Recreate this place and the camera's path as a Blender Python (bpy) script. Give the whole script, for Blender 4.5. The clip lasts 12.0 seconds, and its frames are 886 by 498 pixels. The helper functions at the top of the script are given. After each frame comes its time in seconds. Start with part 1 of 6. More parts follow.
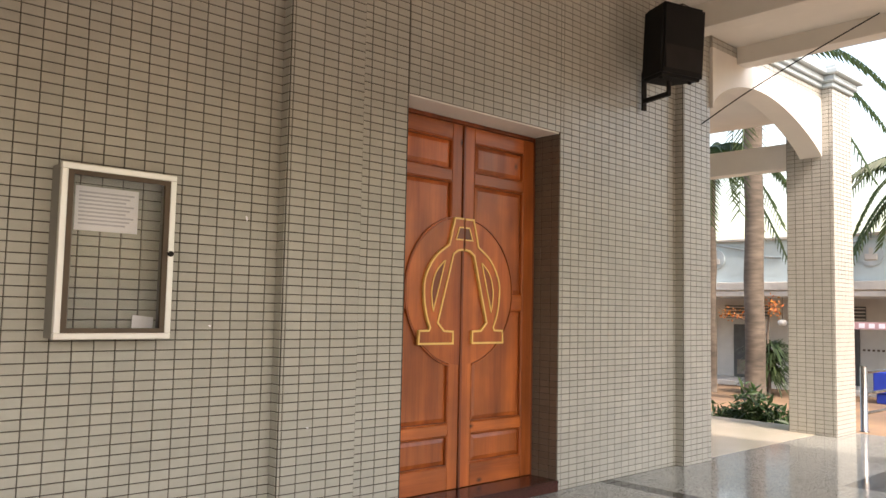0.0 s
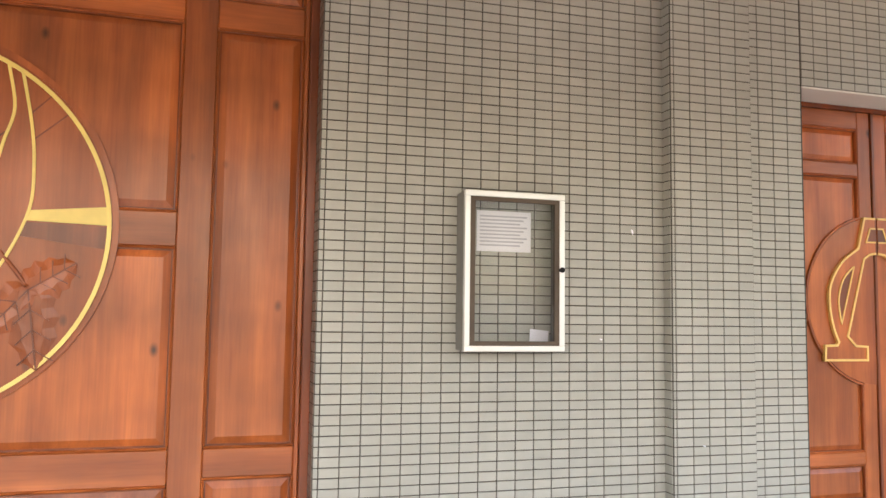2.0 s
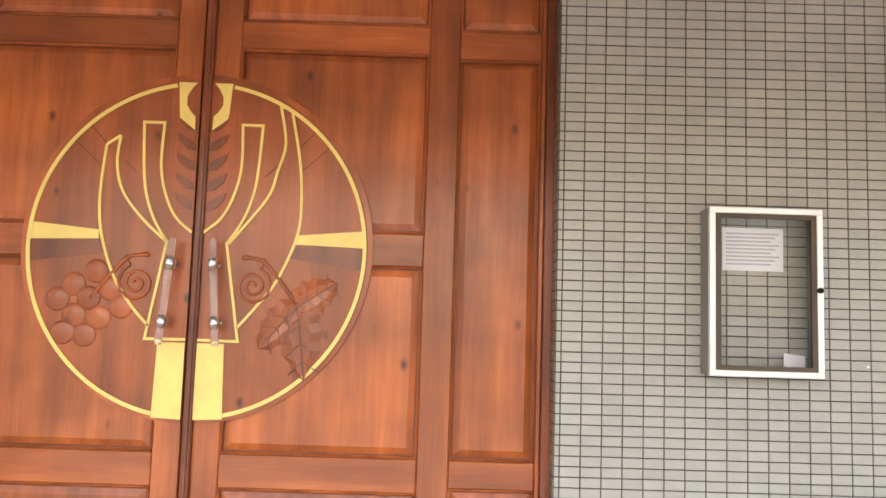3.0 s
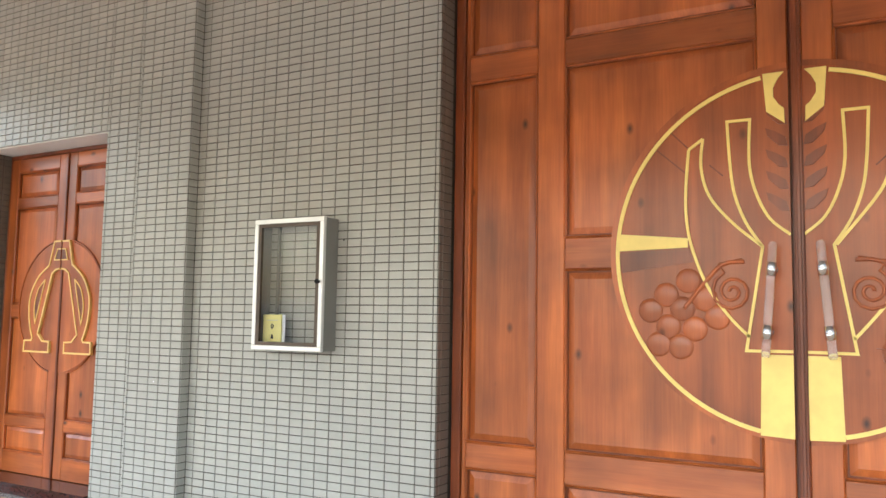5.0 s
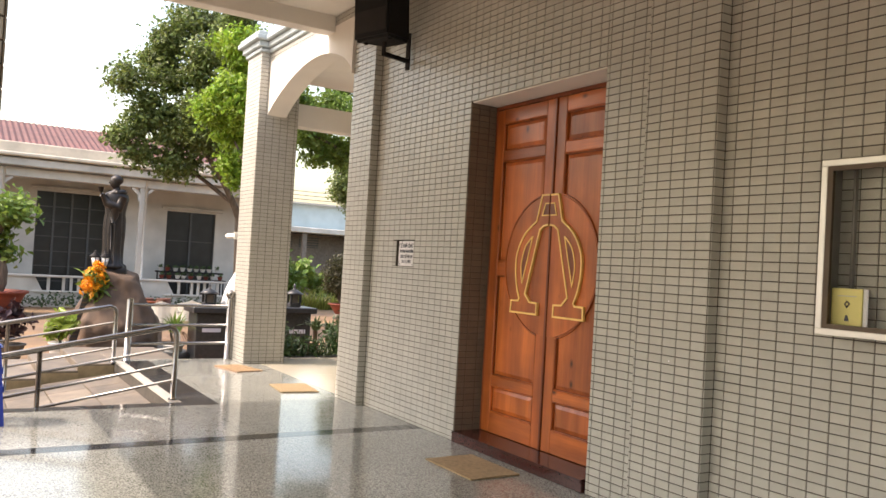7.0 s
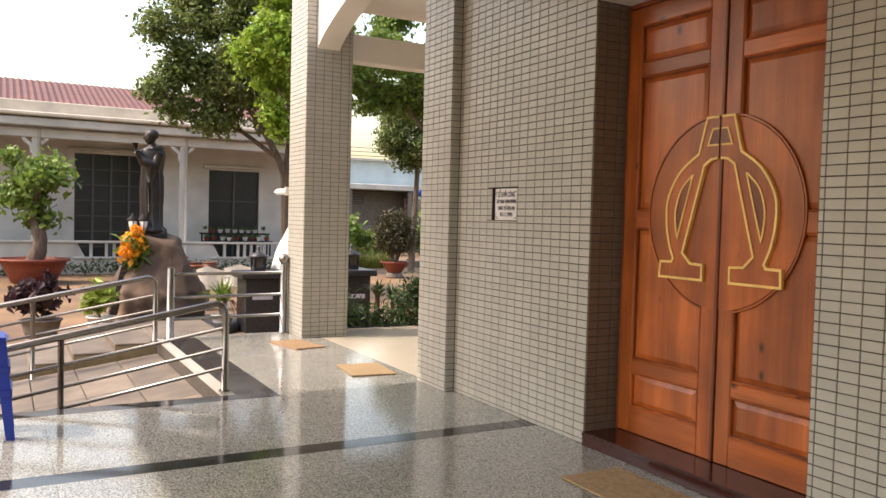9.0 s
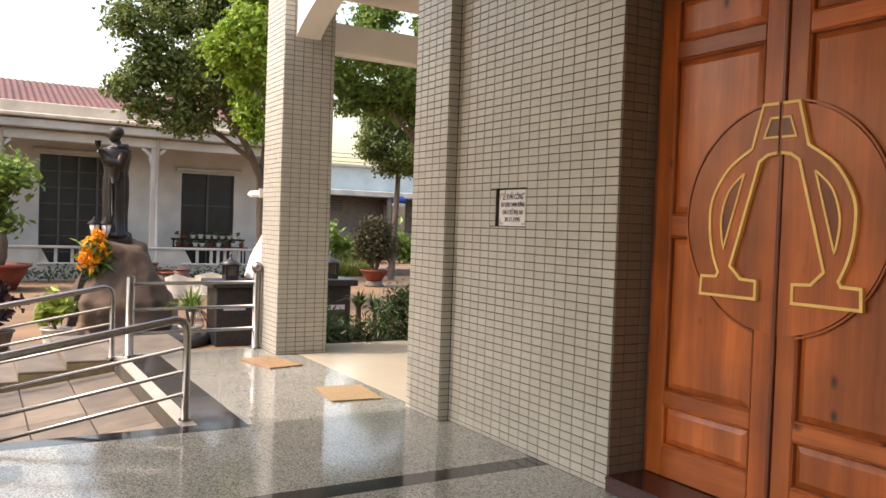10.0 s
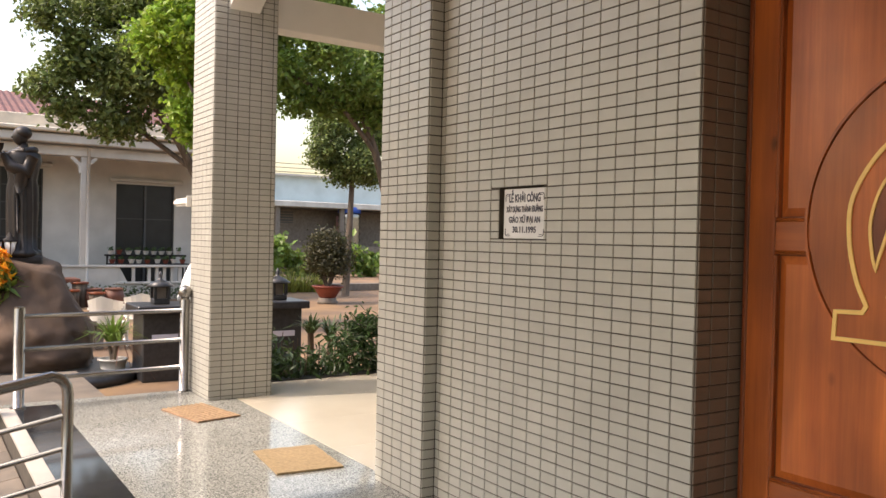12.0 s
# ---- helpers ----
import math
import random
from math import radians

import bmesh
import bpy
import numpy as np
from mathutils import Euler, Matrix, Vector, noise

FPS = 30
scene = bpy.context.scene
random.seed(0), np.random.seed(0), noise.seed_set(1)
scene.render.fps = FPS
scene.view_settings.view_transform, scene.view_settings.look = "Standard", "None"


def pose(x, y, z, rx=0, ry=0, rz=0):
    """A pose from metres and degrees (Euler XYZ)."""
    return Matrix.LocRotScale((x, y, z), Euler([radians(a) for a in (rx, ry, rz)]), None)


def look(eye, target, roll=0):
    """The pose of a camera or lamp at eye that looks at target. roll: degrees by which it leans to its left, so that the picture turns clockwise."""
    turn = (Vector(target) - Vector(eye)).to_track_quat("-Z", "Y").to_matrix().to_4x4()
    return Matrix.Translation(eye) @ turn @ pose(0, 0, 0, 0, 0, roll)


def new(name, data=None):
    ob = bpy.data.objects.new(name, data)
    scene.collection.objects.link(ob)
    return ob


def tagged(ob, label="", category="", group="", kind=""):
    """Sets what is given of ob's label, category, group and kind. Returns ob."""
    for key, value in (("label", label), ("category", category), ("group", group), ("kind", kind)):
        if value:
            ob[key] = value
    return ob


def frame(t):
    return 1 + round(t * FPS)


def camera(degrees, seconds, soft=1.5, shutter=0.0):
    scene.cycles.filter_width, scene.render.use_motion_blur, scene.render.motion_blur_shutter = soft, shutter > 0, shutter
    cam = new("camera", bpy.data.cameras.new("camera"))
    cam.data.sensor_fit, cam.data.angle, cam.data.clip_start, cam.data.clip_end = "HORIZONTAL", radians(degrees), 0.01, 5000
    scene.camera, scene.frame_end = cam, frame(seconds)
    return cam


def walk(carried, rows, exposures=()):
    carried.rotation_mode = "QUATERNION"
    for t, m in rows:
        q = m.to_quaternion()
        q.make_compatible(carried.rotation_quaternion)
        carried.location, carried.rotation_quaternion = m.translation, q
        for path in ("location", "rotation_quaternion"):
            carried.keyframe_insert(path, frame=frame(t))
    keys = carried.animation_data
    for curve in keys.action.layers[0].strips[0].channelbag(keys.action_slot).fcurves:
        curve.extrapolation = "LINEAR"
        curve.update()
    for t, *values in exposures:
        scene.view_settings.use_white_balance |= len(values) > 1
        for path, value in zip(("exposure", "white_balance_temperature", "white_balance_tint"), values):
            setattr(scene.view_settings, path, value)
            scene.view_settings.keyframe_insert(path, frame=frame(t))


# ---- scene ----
cam = camera(57.8, 12.0)
PATH = [
    (0, (1.377, -4.0, 1.344), (2.736, -2.54, 1.496), 1.2),
    (0.5, (1.363, -3.997, 1.355), (2.677, -2.499, 1.528), 1.2),
    (1, (1.358, -3.992, 1.35), (2.52, -2.37, 1.496), 1.3),
    (1.5, (1.344, -3.96, 1.34), (2.26, -2.188, 1.482), 1.0),
    (2, (1.321, -3.962, 1.348), (1.891, -2.052, 1.515), 0.8),
    (2.5, (1.31, -3.97, 1.362), (1.586, -1.999, 1.551), 1.0),
    (3, (1.276, -3.994, 1.366), (1.282, -2.003, 1.559), 1.8),
    (3.5, (1.245, -4.004, 1.361), (0.898, -2.043, 1.549), 2.3),
    (3.7, (1.224, -4.014, 1.364), (0.736, -2.083, 1.544), 2.2),
    (5.3, (0.247, -3.908, 1.384), (-0.887, -2.27, 1.562), 1.3),
    (5.5, (0.159, -3.854, 1.395), (-1.096, -2.306, 1.567), 1.7),
    (6, (-0.151, -3.802, 1.384), (-1.632, -2.465, 1.528), 1.5),
    (6.5, (-0.476, -3.736, 1.38), (-2.08, -2.546, 1.481), 1.7),
    (7, (-0.831, -3.623, 1.392), (-2.534, -2.575, 1.437), 3.3),
    (7.5, (-1.22, -3.588, 1.387), (-2.972, -2.623, 1.387), 3.0),
    (7.7, (-1.368, -3.564, 1.398), (-3.128, -2.613, 1.383), 2.4),
    (9.3, (-2.668, -3.176, 1.366), (-4.412, -2.201, 1.282), 1.5),
    (9.5, (-2.84, -3.129, 1.349), (-4.574, -2.134, 1.269), 1.5),
    (10, (-3.15, -2.981, 1.361), (-4.874, -1.969, 1.306), 2.0),
    (10.5, (-3.502, -2.844, 1.374), (-5.202, -1.792, 1.366), 1.6),
    (11, (-3.837, -2.658, 1.376), (-5.551, -1.627, 1.376), 1.9),
    (11.5, (-4.178, -2.506, 1.358), (-5.897, -1.485, 1.339), 1.7),
    (12, (-4.503, -2.362, 1.371), (-6.165, -1.251, 1.347), 1.3),
]
walk(cam, [(t, look(eye, target, roll)) for t, eye, target, roll in PATH],
     exposures=[(0, 1.84, 6650, 18), (0.5, 1.80, 6650, 18), (1.0, 2.11, 6550, 17), (1.5, 2.44, 6300, 17), (2.5, 2.48, 5800, 17), (3.5, 2.58, 5850, 18), (5.5, 2.45, 5500, 11), (6.0, 2.34, 6100, 15), (6.5, 2.1, 6550, 17), (7.5, 1.50, 6850, 18), (9.5, 1.46, 6900, 20), (12, 1.42, 6800, 19)])

# ---- light ----
SUN_DIR = Vector((-0.19, -0.80, 1.0)).normalized()
world = bpy.data.worlds.new("sky")
scene.world = world
world.use_nodes = True
_nt = world.node_tree
_sky = _nt.nodes.new("ShaderNodeTexSky")
_sky.sky_type = "NISHITA"
_sky.sun_disc = False
_sky.sun_elevation = math.asin(SUN_DIR.z)
_sky.sun_rotation = math.atan2(SUN_DIR.x, SUN_DIR.y)
_sky.air_density, _sky.dust_density, _sky.ozone_density = 1.7, 4.0, 0.35
_bg = _nt.nodes["Background"]
_bg.inputs["Strength"].default_value = 0.15
_nt.links.new(_sky.outputs["Color"], _bg.inputs["Color"])
_sd = bpy.data.lights.new("sun", "SUN")
_sd.energy, _sd.angle, _sd.color = 1.40, radians(0.6), (1.0, 0.93, 0.82)
sun = new("sun", _sd)
sun.matrix_world = look(SUN_DIR * 60, (0, 0, 0))


# ---- materials ----
def mat(name, color, rough=0.5, metal=0.0, spec=0.5, var=0.0, scale=6.0, stretch=(1, 1, 1), bump=0.0,
        bump_scale=60.0, coat=0.0, color2=None, island=0.0, stain=0.0, stain_scale=1.2, knots=0.0):
    """A node material: base colour with grain, stains, per-piece variation and fine relief."""
    m = bpy.data.materials.new(name)
    m.use_nodes = True
    nt = m.node_tree
    p = nt.nodes["Principled BSDF"]
    p.inputs["Roughness"].default_value = rough
    p.inputs["Metallic"].default_value = metal
    p.inputs["Specular IOR Level"].default_value = spec
    p.inputs["Coat Weight"].default_value = coat
    p.inputs["Coat Roughness"].default_value = 0.15
    N, L = nt.nodes.new, nt.links.new
    tc = N("ShaderNodeTexCoord")
    mp = N("ShaderNodeMapping")
    mp.inputs["Scale"].default_value = stretch
    L(tc.outputs["Object"], mp.inputs["Vector"])
    oi = N("ShaderNodeObjectInfo")
    geo = N("ShaderNodeNewGeometry")
    add = N("ShaderNodeVectorMath")
    L(mp.outputs["Vector"], add.inputs[0])
    sc = N("ShaderNodeVectorMath")
    sc.operation = "SCALE"
    sc.inputs["Scale"].default_value = 37.0
    cmb = N("ShaderNodeCombineXYZ")
    L(oi.outputs["Random"], cmb.inputs[0])
    L(oi.outputs["Random"], cmb.inputs[2])
    L(cmb.outputs[0], sc.inputs[0])
    L(sc.outputs[0], add.inputs[1])
    nz = N("ShaderNodeTexNoise")
    nz.inputs["Scale"].default_value = scale
    nz.inputs["Detail"].default_value = 6
    L(add.outputs[0], nz.inputs["Vector"])
    c2 = color2 or tuple(c * (1 - var) for c in color)
    ramp = N("ShaderNodeValToRGB")
    ramp.color_ramp.elements[0].position, ramp.color_ramp.elements[1].position = 0.35, 0.65
    ramp.color_ramp.elements[0].color = (*c2, 1)
    ramp.color_ramp.elements[1].color = (*color, 1)
    L(nz.outputs["Fac"], ramp.inputs["Fac"])
    out = ramp.outputs["Color"]
    if stain:
        ns = N("ShaderNodeTexNoise")
        ns.inputs["Scale"].default_value = stain_scale
        ns.inputs["Detail"].default_value = 5
        L(tc.outputs["Object"], ns.inputs["Vector"])
        mr = N("ShaderNodeMapRange")
        mr.inputs["From Min"].default_value, mr.inputs["From Max"].default_value = 0.35, 0.7
        mr.inputs["To Min"].default_value, mr.inputs["To Max"].default_value = 1.0 - stain, 1.0
        L(ns.outputs["Fac"], mr.inputs["Value"])
        mx = N("ShaderNodeMixRGB")
        mx.blend_type = "MULTIPLY"
        mx.inputs["Fac"].default_value = 1
        L(out, mx.inputs[1])
        L(mr.outputs["Result"], mx.inputs[2])
        out = mx.outputs[0]
    if knots:
        mk = N("ShaderNodeMapping")
        mk.inputs["Scale"].default_value = (3.4, 3.4, 2.0)
        L(tc.outputs["Object"], mk.inputs["Vector"])
        wob = N("ShaderNodeVectorMath")
        L(mk.outputs["Vector"], wob.inputs[0])
        L(sc.outputs[0], wob.inputs[1])
        vk = N("ShaderNodeTexVoronoi")
        vk.inputs["Scale"].default_value = 1.0
        L(wob.outputs[0], vk.inputs["Vector"])
        kr = N("ShaderNodeMapRange")
        kr.inputs["From Min"].default_value, kr.inputs["From Max"].default_value = 0.03, 0.085
        kr.inputs["To Min"].default_value, kr.inputs["To Max"].default_value = 1.0 - knots, 1.0
        L(vk.outputs["Distance"], kr.inputs["Value"])
        mk2 = N("ShaderNodeMixRGB")
        mk2.blend_type = "MULTIPLY"
        mk2.inputs["Fac"].default_value = 1
        L(out, mk2.inputs[1])
        L(kr.outputs["Result"], mk2.inputs[2])
        out = mk2.outputs[0]
    if island:
        ad = N("ShaderNodeMath")
        L(geo.outputs["Random Per Island"], ad.inputs[0])
        L(oi.outputs["Random"], ad.inputs[1])
        fr = N("ShaderNodeMath")
        fr.operation = "FRACT"
        L(ad.outputs[0], fr.inputs[0])
        mr2 = N("ShaderNodeMapRange")
        mr2.inputs["To Min"].default_value, mr2.inputs["To Max"].default_value = 1 - island, 1 + island
        L(fr.outputs[0], mr2.inputs["Value"])
        mx2 = N("ShaderNodeMixRGB")
        mx2.blend_type = "MULTIPLY"
        mx2.inputs["Fac"].default_value = 1
        L(out, mx2.inputs[1])
        L(mr2.outputs["Result"], mx2.inputs[2])
        out = mx2.outputs[0]
    L(out, p.inputs["Base Color"])
    if bump:
        nb = N("ShaderNodeTexNoise")
        nb.inputs["Scale"].default_value = bump_scale
        nb.inputs["Detail"].default_value = 4
        L(add.outputs[0], nb.inputs["Vector"])
        b = N("ShaderNodeBump")
        b.inputs["Strength"].default_value = bump
        b.inputs["Distance"].default_value = 0.01
        L(nb.outputs["Fac"], b.inputs["Height"])
        L(b.outputs["Normal"], p.inputs["Normal"])
    return m


def wood_mat(name, light, dark, across=False, rough=0.34, coat=0.15):
    """Varnished boards: plank bands, long figure, fine pores and a few knots; across turns the grain level."""
    m = bpy.data.materials.new(name)
    m.use_nodes = True
    nt = m.node_tree
    p = nt.nodes["Principled BSDF"]
    N, L = nt.nodes.new, nt.links.new
    tc = N("ShaderNodeTexCoord")
    oi = N("ShaderNodeObjectInfo")
    off = N("ShaderNodeVectorMath")
    off.operation = "SCALE"
    off.inputs["Scale"].default_value = 31.0
    cmb = N("ShaderNodeCombineXYZ")
    L(oi.outputs["Random"], cmb.inputs[0])
    L(oi.outputs["Random"], cmb.inputs[2])
    L(cmb.outputs[0], off.inputs[0])
    base = N("ShaderNodeVectorMath")
    L(tc.outputs["Object"], base.inputs[0])
    L(off.outputs[0], base.inputs[1])

    def grain(fine, along, detail, rough_):
        mp = N("ShaderNodeMapping")
        mp.inputs["Scale"].default_value = (along, fine, fine) if across else (fine, fine, along)
        L(base.outputs[0], mp.inputs["Vector"])
        nz = N("ShaderNodeTexNoise")
        nz.inputs["Scale"].default_value = 1.0
        nz.inputs["Detail"].default_value = detail
        nz.inputs["Roughness"].default_value = rough_
        L(mp.outputs["Vector"], nz.inputs["Vector"])
        return nz.outputs["Fac"]

    def ranged(v, a, b, c, d):
        mr = N("ShaderNodeMapRange")
        for k, q in (("From Min", a), ("From Max", b), ("To Min", c), ("To Max", d)):
            mr.inputs[k].default_value = q
        L(v, mr.inputs["Value"])
        return mr.outputs["Result"]

    def times(col, v):
        mx = N("ShaderNodeMixRGB")
        mx.blend_type = "MULTIPLY"
        mx.inputs["Fac"].default_value = 1
        L(col, mx.inputs[1])
        L(v, mx.inputs[2])
        return mx.outputs[0]

    figure = grain(9.0, 0.75, 5, 0.6)
    pores = grain(95.0, 3.2, 3, 0.6)
    ramp = N("ShaderNodeValToRGB")
    ramp.color_ramp.elements[0].position, ramp.color_ramp.elements[1].position = 0.30, 0.68
    ramp.color_ramp.elements[0].color, ramp.color_ramp.elements[1].color = (*dark, 1), (*light, 1)
    L(figure, ramp.inputs["Fac"])
    out = times(ramp.outputs["Color"], ranged(grain(7.5, 0.10, 1, 0.4), 0.33, 0.67, 0.82, 1.14))
    out = times(out, ranged(pores, 0.3, 0.7, 0.88, 1.06))
    out = times(out, ranged(oi.outputs["Random"], 0, 1, 0.88, 1.12))
    cloud = N("ShaderNodeTexNoise")
    cloud.inputs["Scale"].default_value = 2.1
    cloud.inputs["Detail"].default_value = 3
    L(base.outputs[0], cloud.inputs["Vector"])
    out = times(out, ranged(cloud.outputs["Fac"], 0.35, 0.65, 0.74, 1.14))
    mk = N("ShaderNodeMapping")
    mk.inputs["Scale"].default_value = (3.0, 3.0, 5.0) if across else (5.0, 3.0, 3.0)
    L(base.outputs[0], mk.inputs["Vector"])
    vk = N("ShaderNodeTexVoronoi")
    vk.inputs["Scale"].default_value = 1.0
    L(mk.outputs["Vector"], vk.inputs["Vector"])
    out = times(out, ranged(vk.outputs["Distance"], 0.025, 0.12, 0.16, 1.0))
    L(out, p.inputs["Base Color"])
    L(ranged(figure, 0.3, 0.7, rough * 1.25, rough * 0.85), p.inputs["Roughness"])
    p.inputs["Specular IOR Level"].default_value = 0.45
    p.inputs["Coat Weight"].default_value = coat
    p.inputs["Coat Roughness"].default_value = 0.18
    b = N("ShaderNodeBump")
    b.inputs["Strength"].default_value = 0.10
    b.inputs["Distance"].default_value = 0.004
    L(pores, b.inputs["Height"])
    L(b.outputs["Normal"], p.inputs["Normal"])
    return m


def leaf_mat(name, color, rough=0.45, spread=0.35):
    m = bpy.data.materials.new(name)
    m.use_nodes = True
    nt = m.node_tree
    p = nt.nodes["Principled BSDF"]
    N, L = nt.nodes.new, nt.links.new
    geo = N("ShaderNodeNewGeometry")
    hsv = N("ShaderNodeHueSaturation")
    hsv.inputs["Color"].default_value = (*color, 1)
    mr = N("ShaderNodeMapRange")
    mr.inputs["To Min"].default_value, mr.inputs["To Max"].default_value = 1 - spread, 1 + spread
    L(geo.outputs["Random Per Island"], mr.inputs["Value"])
    L(mr.outputs["Result"], hsv.inputs["Value"])
    mh = N("ShaderNodeMapRange")
    mh.inputs["To Min"].default_value, mh.inputs["To Max"].default_value = 0.48, 0.515
    mul = N("ShaderNodeMath")
    mul.operation = "MULTIPLY"
    mul.inputs[1].default_value = 7.31
    L(geo.outputs["Random Per Island"], mul.inputs[0])
    fr = N("ShaderNodeMath")
    fr.operation = "FRACT"
    L(mul.outputs[0], fr.inputs[0])
    L(fr.outputs[0], mh.inputs["Value"])
    L(mh.outputs["Result"], hsv.inputs["Hue"])
    L(hsv.outputs["Color"], p.inputs["Base Color"])
    p.inputs["Roughness"].default_value = rough
    tr = N("ShaderNodeBsdfTranslucent")
    L(hsv.outputs["Color"], tr.inputs["Color"])
    mix = N("ShaderNodeMixShader")
    mix.inputs["Fac"].default_value = 0.4
    L(p.outputs[0], mix.inputs[1])
    L(tr.outputs[0], mix.inputs[2])
    L(mix.outputs[0], nt.nodes["Material Output"].inputs["Surface"])
    return m


def granite_mat(name, light, dark, rough):
    """Polished speckled granite."""
    m = bpy.data.materials.new(name)
    m.use_nodes = True
    nt = m.node_tree
    p = nt.nodes["Principled BSDF"]
    N, L = nt.nodes.new, nt.links.new
    tc = N("ShaderNodeTexCoord")
    vo = N("ShaderNodeTexVoronoi")
    vo.inputs["Scale"].default_value = 150
    L(tc.outputs["Object"], vo.inputs["Vector"])
    sep = N("ShaderNodeSeparateColor")
    L(vo.outputs["Color"], sep.inputs[0])
    ramp = N("ShaderNodeValToRGB")
    e = ramp.color_ramp.elements
    e[0].position, e[0].color = 0.1, (*dark, 1)
    e[1].position, e[1].color = 0.95, (*light, 1)
    mid = e.new(0.5)
    mid.color = (*[(a * 0.55 + b * 0.45) for a, b in zip(light, dark)], 1)
    L(sep.outputs[0], ramp.inputs["Fac"])
    nz = N("ShaderNodeTexNoise")
    nz.inputs["Scale"].default_value = 1.7
    nz.inputs["Detail"].default_value = 6
    L(tc.outputs["Object"], nz.inputs["Vector"])
    mr = N("ShaderNodeMapRange")
    mr.inputs["To Min"].default_value, mr.inputs["To Max"].default_value = 0.78, 1.18
    L(nz.outputs["Fac"], mr.inputs["Value"])
    mx = N("ShaderNodeMixRGB")
    mx.blend_type = "MULTIPLY"
    mx.inputs["Fac"].default_value = 1
    L(ramp.outputs["Color"], mx.inputs[1])
    L(mr.outputs["Result"], mx.inputs[2])
    L(mx.outputs[0], p.inputs["Base Color"])
    n2 = N("ShaderNodeTexNoise")
    n2.inputs["Scale"].default_value = 4
    n2.inputs["Detail"].default_value = 8
    L(tc.outputs["Object"], n2.inputs["Vector"])
    r2 = N("ShaderNodeMapRange")
    r2.inputs["To Min"].default_value, r2.inputs["To Max"].default_value = rough * 0.6, rough * 1.7
    L(n2.outputs["Fac"], r2.inputs["Value"])
    L(r2.outputs["Result"], p.inputs["Roughness"])
    bp = N("ShaderNodeBump")
    bp.inputs["Strength"].default_value = 0.04
    bp.inputs["Distance"].default_value = 0.02
    L(n2.outputs["Fac"], bp.inputs["Height"])
    L(bp.outputs["Normal"], p.inputs["Normal"])
    p.inputs["Specular IOR Level"].default_value = 0.6
    return m


M_TILE = mat("ceramic_tile", (0.435, 0.424, 0.372), 0.30, var=0.07, scale=9, island=0.045, stain=0.10, bump=0.12, bump_scale=90)
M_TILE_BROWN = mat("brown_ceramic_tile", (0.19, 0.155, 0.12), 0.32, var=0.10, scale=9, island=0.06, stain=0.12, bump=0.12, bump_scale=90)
M_GROUT = mat("grout", (0.075, 0.063, 0.049), 0.9, var=0.3, scale=14)
M_WHITE = mat("white_plaster", (0.78, 0.75, 0.69), 0.75, var=0.05, scale=2.5, stain=0.10, bump=0.08, bump_scale=40)
M_CORNICE = mat("pale_blue_paint", (0.47, 0.54, 0.56), 0.6, var=0.08, scale=3, stain=0.2, stain_scale=3)
M_WOOD = wood_mat("varnished_wood", (0.495, 0.134, 0.027), (0.29, 0.066, 0.012))
M_WOOD_LEVEL = wood_mat("varnished_wood_level_grain", (0.495, 0.134, 0.027), (0.29, 0.066, 0.012), True)
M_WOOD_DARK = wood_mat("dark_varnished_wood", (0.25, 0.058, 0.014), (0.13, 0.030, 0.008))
M_CARVE = wood_mat("carved_wood", (0.44, 0.113, 0.024), (0.31, 0.071, 0.013))
M_GOLD = mat("yellow_gold_paint", (0.90, 0.68, 0.18), 0.4, var=0.12, scale=10, bump=0.06)
M_OLDGOLD = mat("pale_gold_edge", (0.88, 0.58, 0.17), 0.4, var=0.15, scale=12)
M_GRANITE = granite_mat("grey_granite", (0.43, 0.43, 0.385), (0.115, 0.12, 0.105), 0.085)
M_BLACK_GRANITE = granite_mat("black_granite", (0.045, 0.045, 0.048), (0.012, 0.012, 0.013), 0.08)
M_CREAM = mat("cream_floor_tile", (0.54, 0.49, 0.39), 0.14, var=0.05, scale=2.5, stain=0.06)
M_SILL = mat("dark_red_granite", (0.065, 0.022, 0.018), 0.16, var=0.4, scale=60, island=0.1)
M_STEEL = mat("stainless_steel", (0.29, 0.275, 0.255), 0.27, metal=1.0, var=0.08, scale=8, bump=0.02)
M_CHROME = mat("chrome", (0.80, 0.79, 0.78), 0.14, metal=1.0, var=0.03, scale=8)
M_ALU = mat("aluminium", (0.80, 0.79, 0.76), 0.35, metal=0.55, var=0.05, scale=5)
M_ALU_SIDE = mat("dull_aluminium", (0.27, 0.26, 0.24), 0.4, metal=0.4, var=0.1, scale=5)
M_BROWN = mat("brown_seal", (0.085, 0.055, 0.03), 0.5, var=0.2)
M_BLACK = mat("black_plastic", (0.008, 0.0075, 0.0075), 0.75, spec=0.25, var=0.2, bump=0.15, bump_scale=220)
M_IRON = mat("dark_iron", (0.018, 0.015, 0.014), 0.7, spec=0.25, var=0.3)
M_PAPER = mat("white_paper", (0.86, 0.85, 0.90), 0.8, var=0.03)
M_INK = mat("ink", (0.04, 0.04, 0.06), 0.7)
M_GREYINK = mat("grey_print", (0.52, 0.51, 0.58), 0.8)
M_YELLOW_PAPER = mat("yellow_paper", (0.80, 0.72, 0.28), 0.75, var=0.05)
M_MARBLE = mat("white_marble", (0.74, 0.73, 0.71), 0.25, var=0.12, scale=8, stain=0.1)
M_RAMP = mat("worn_stone_ramp", (0.215, 0.172, 0.125), 0.6, var=0.25, scale=5, stain=0.35, stain_scale=2.2, bump=0.2, island=0.22)
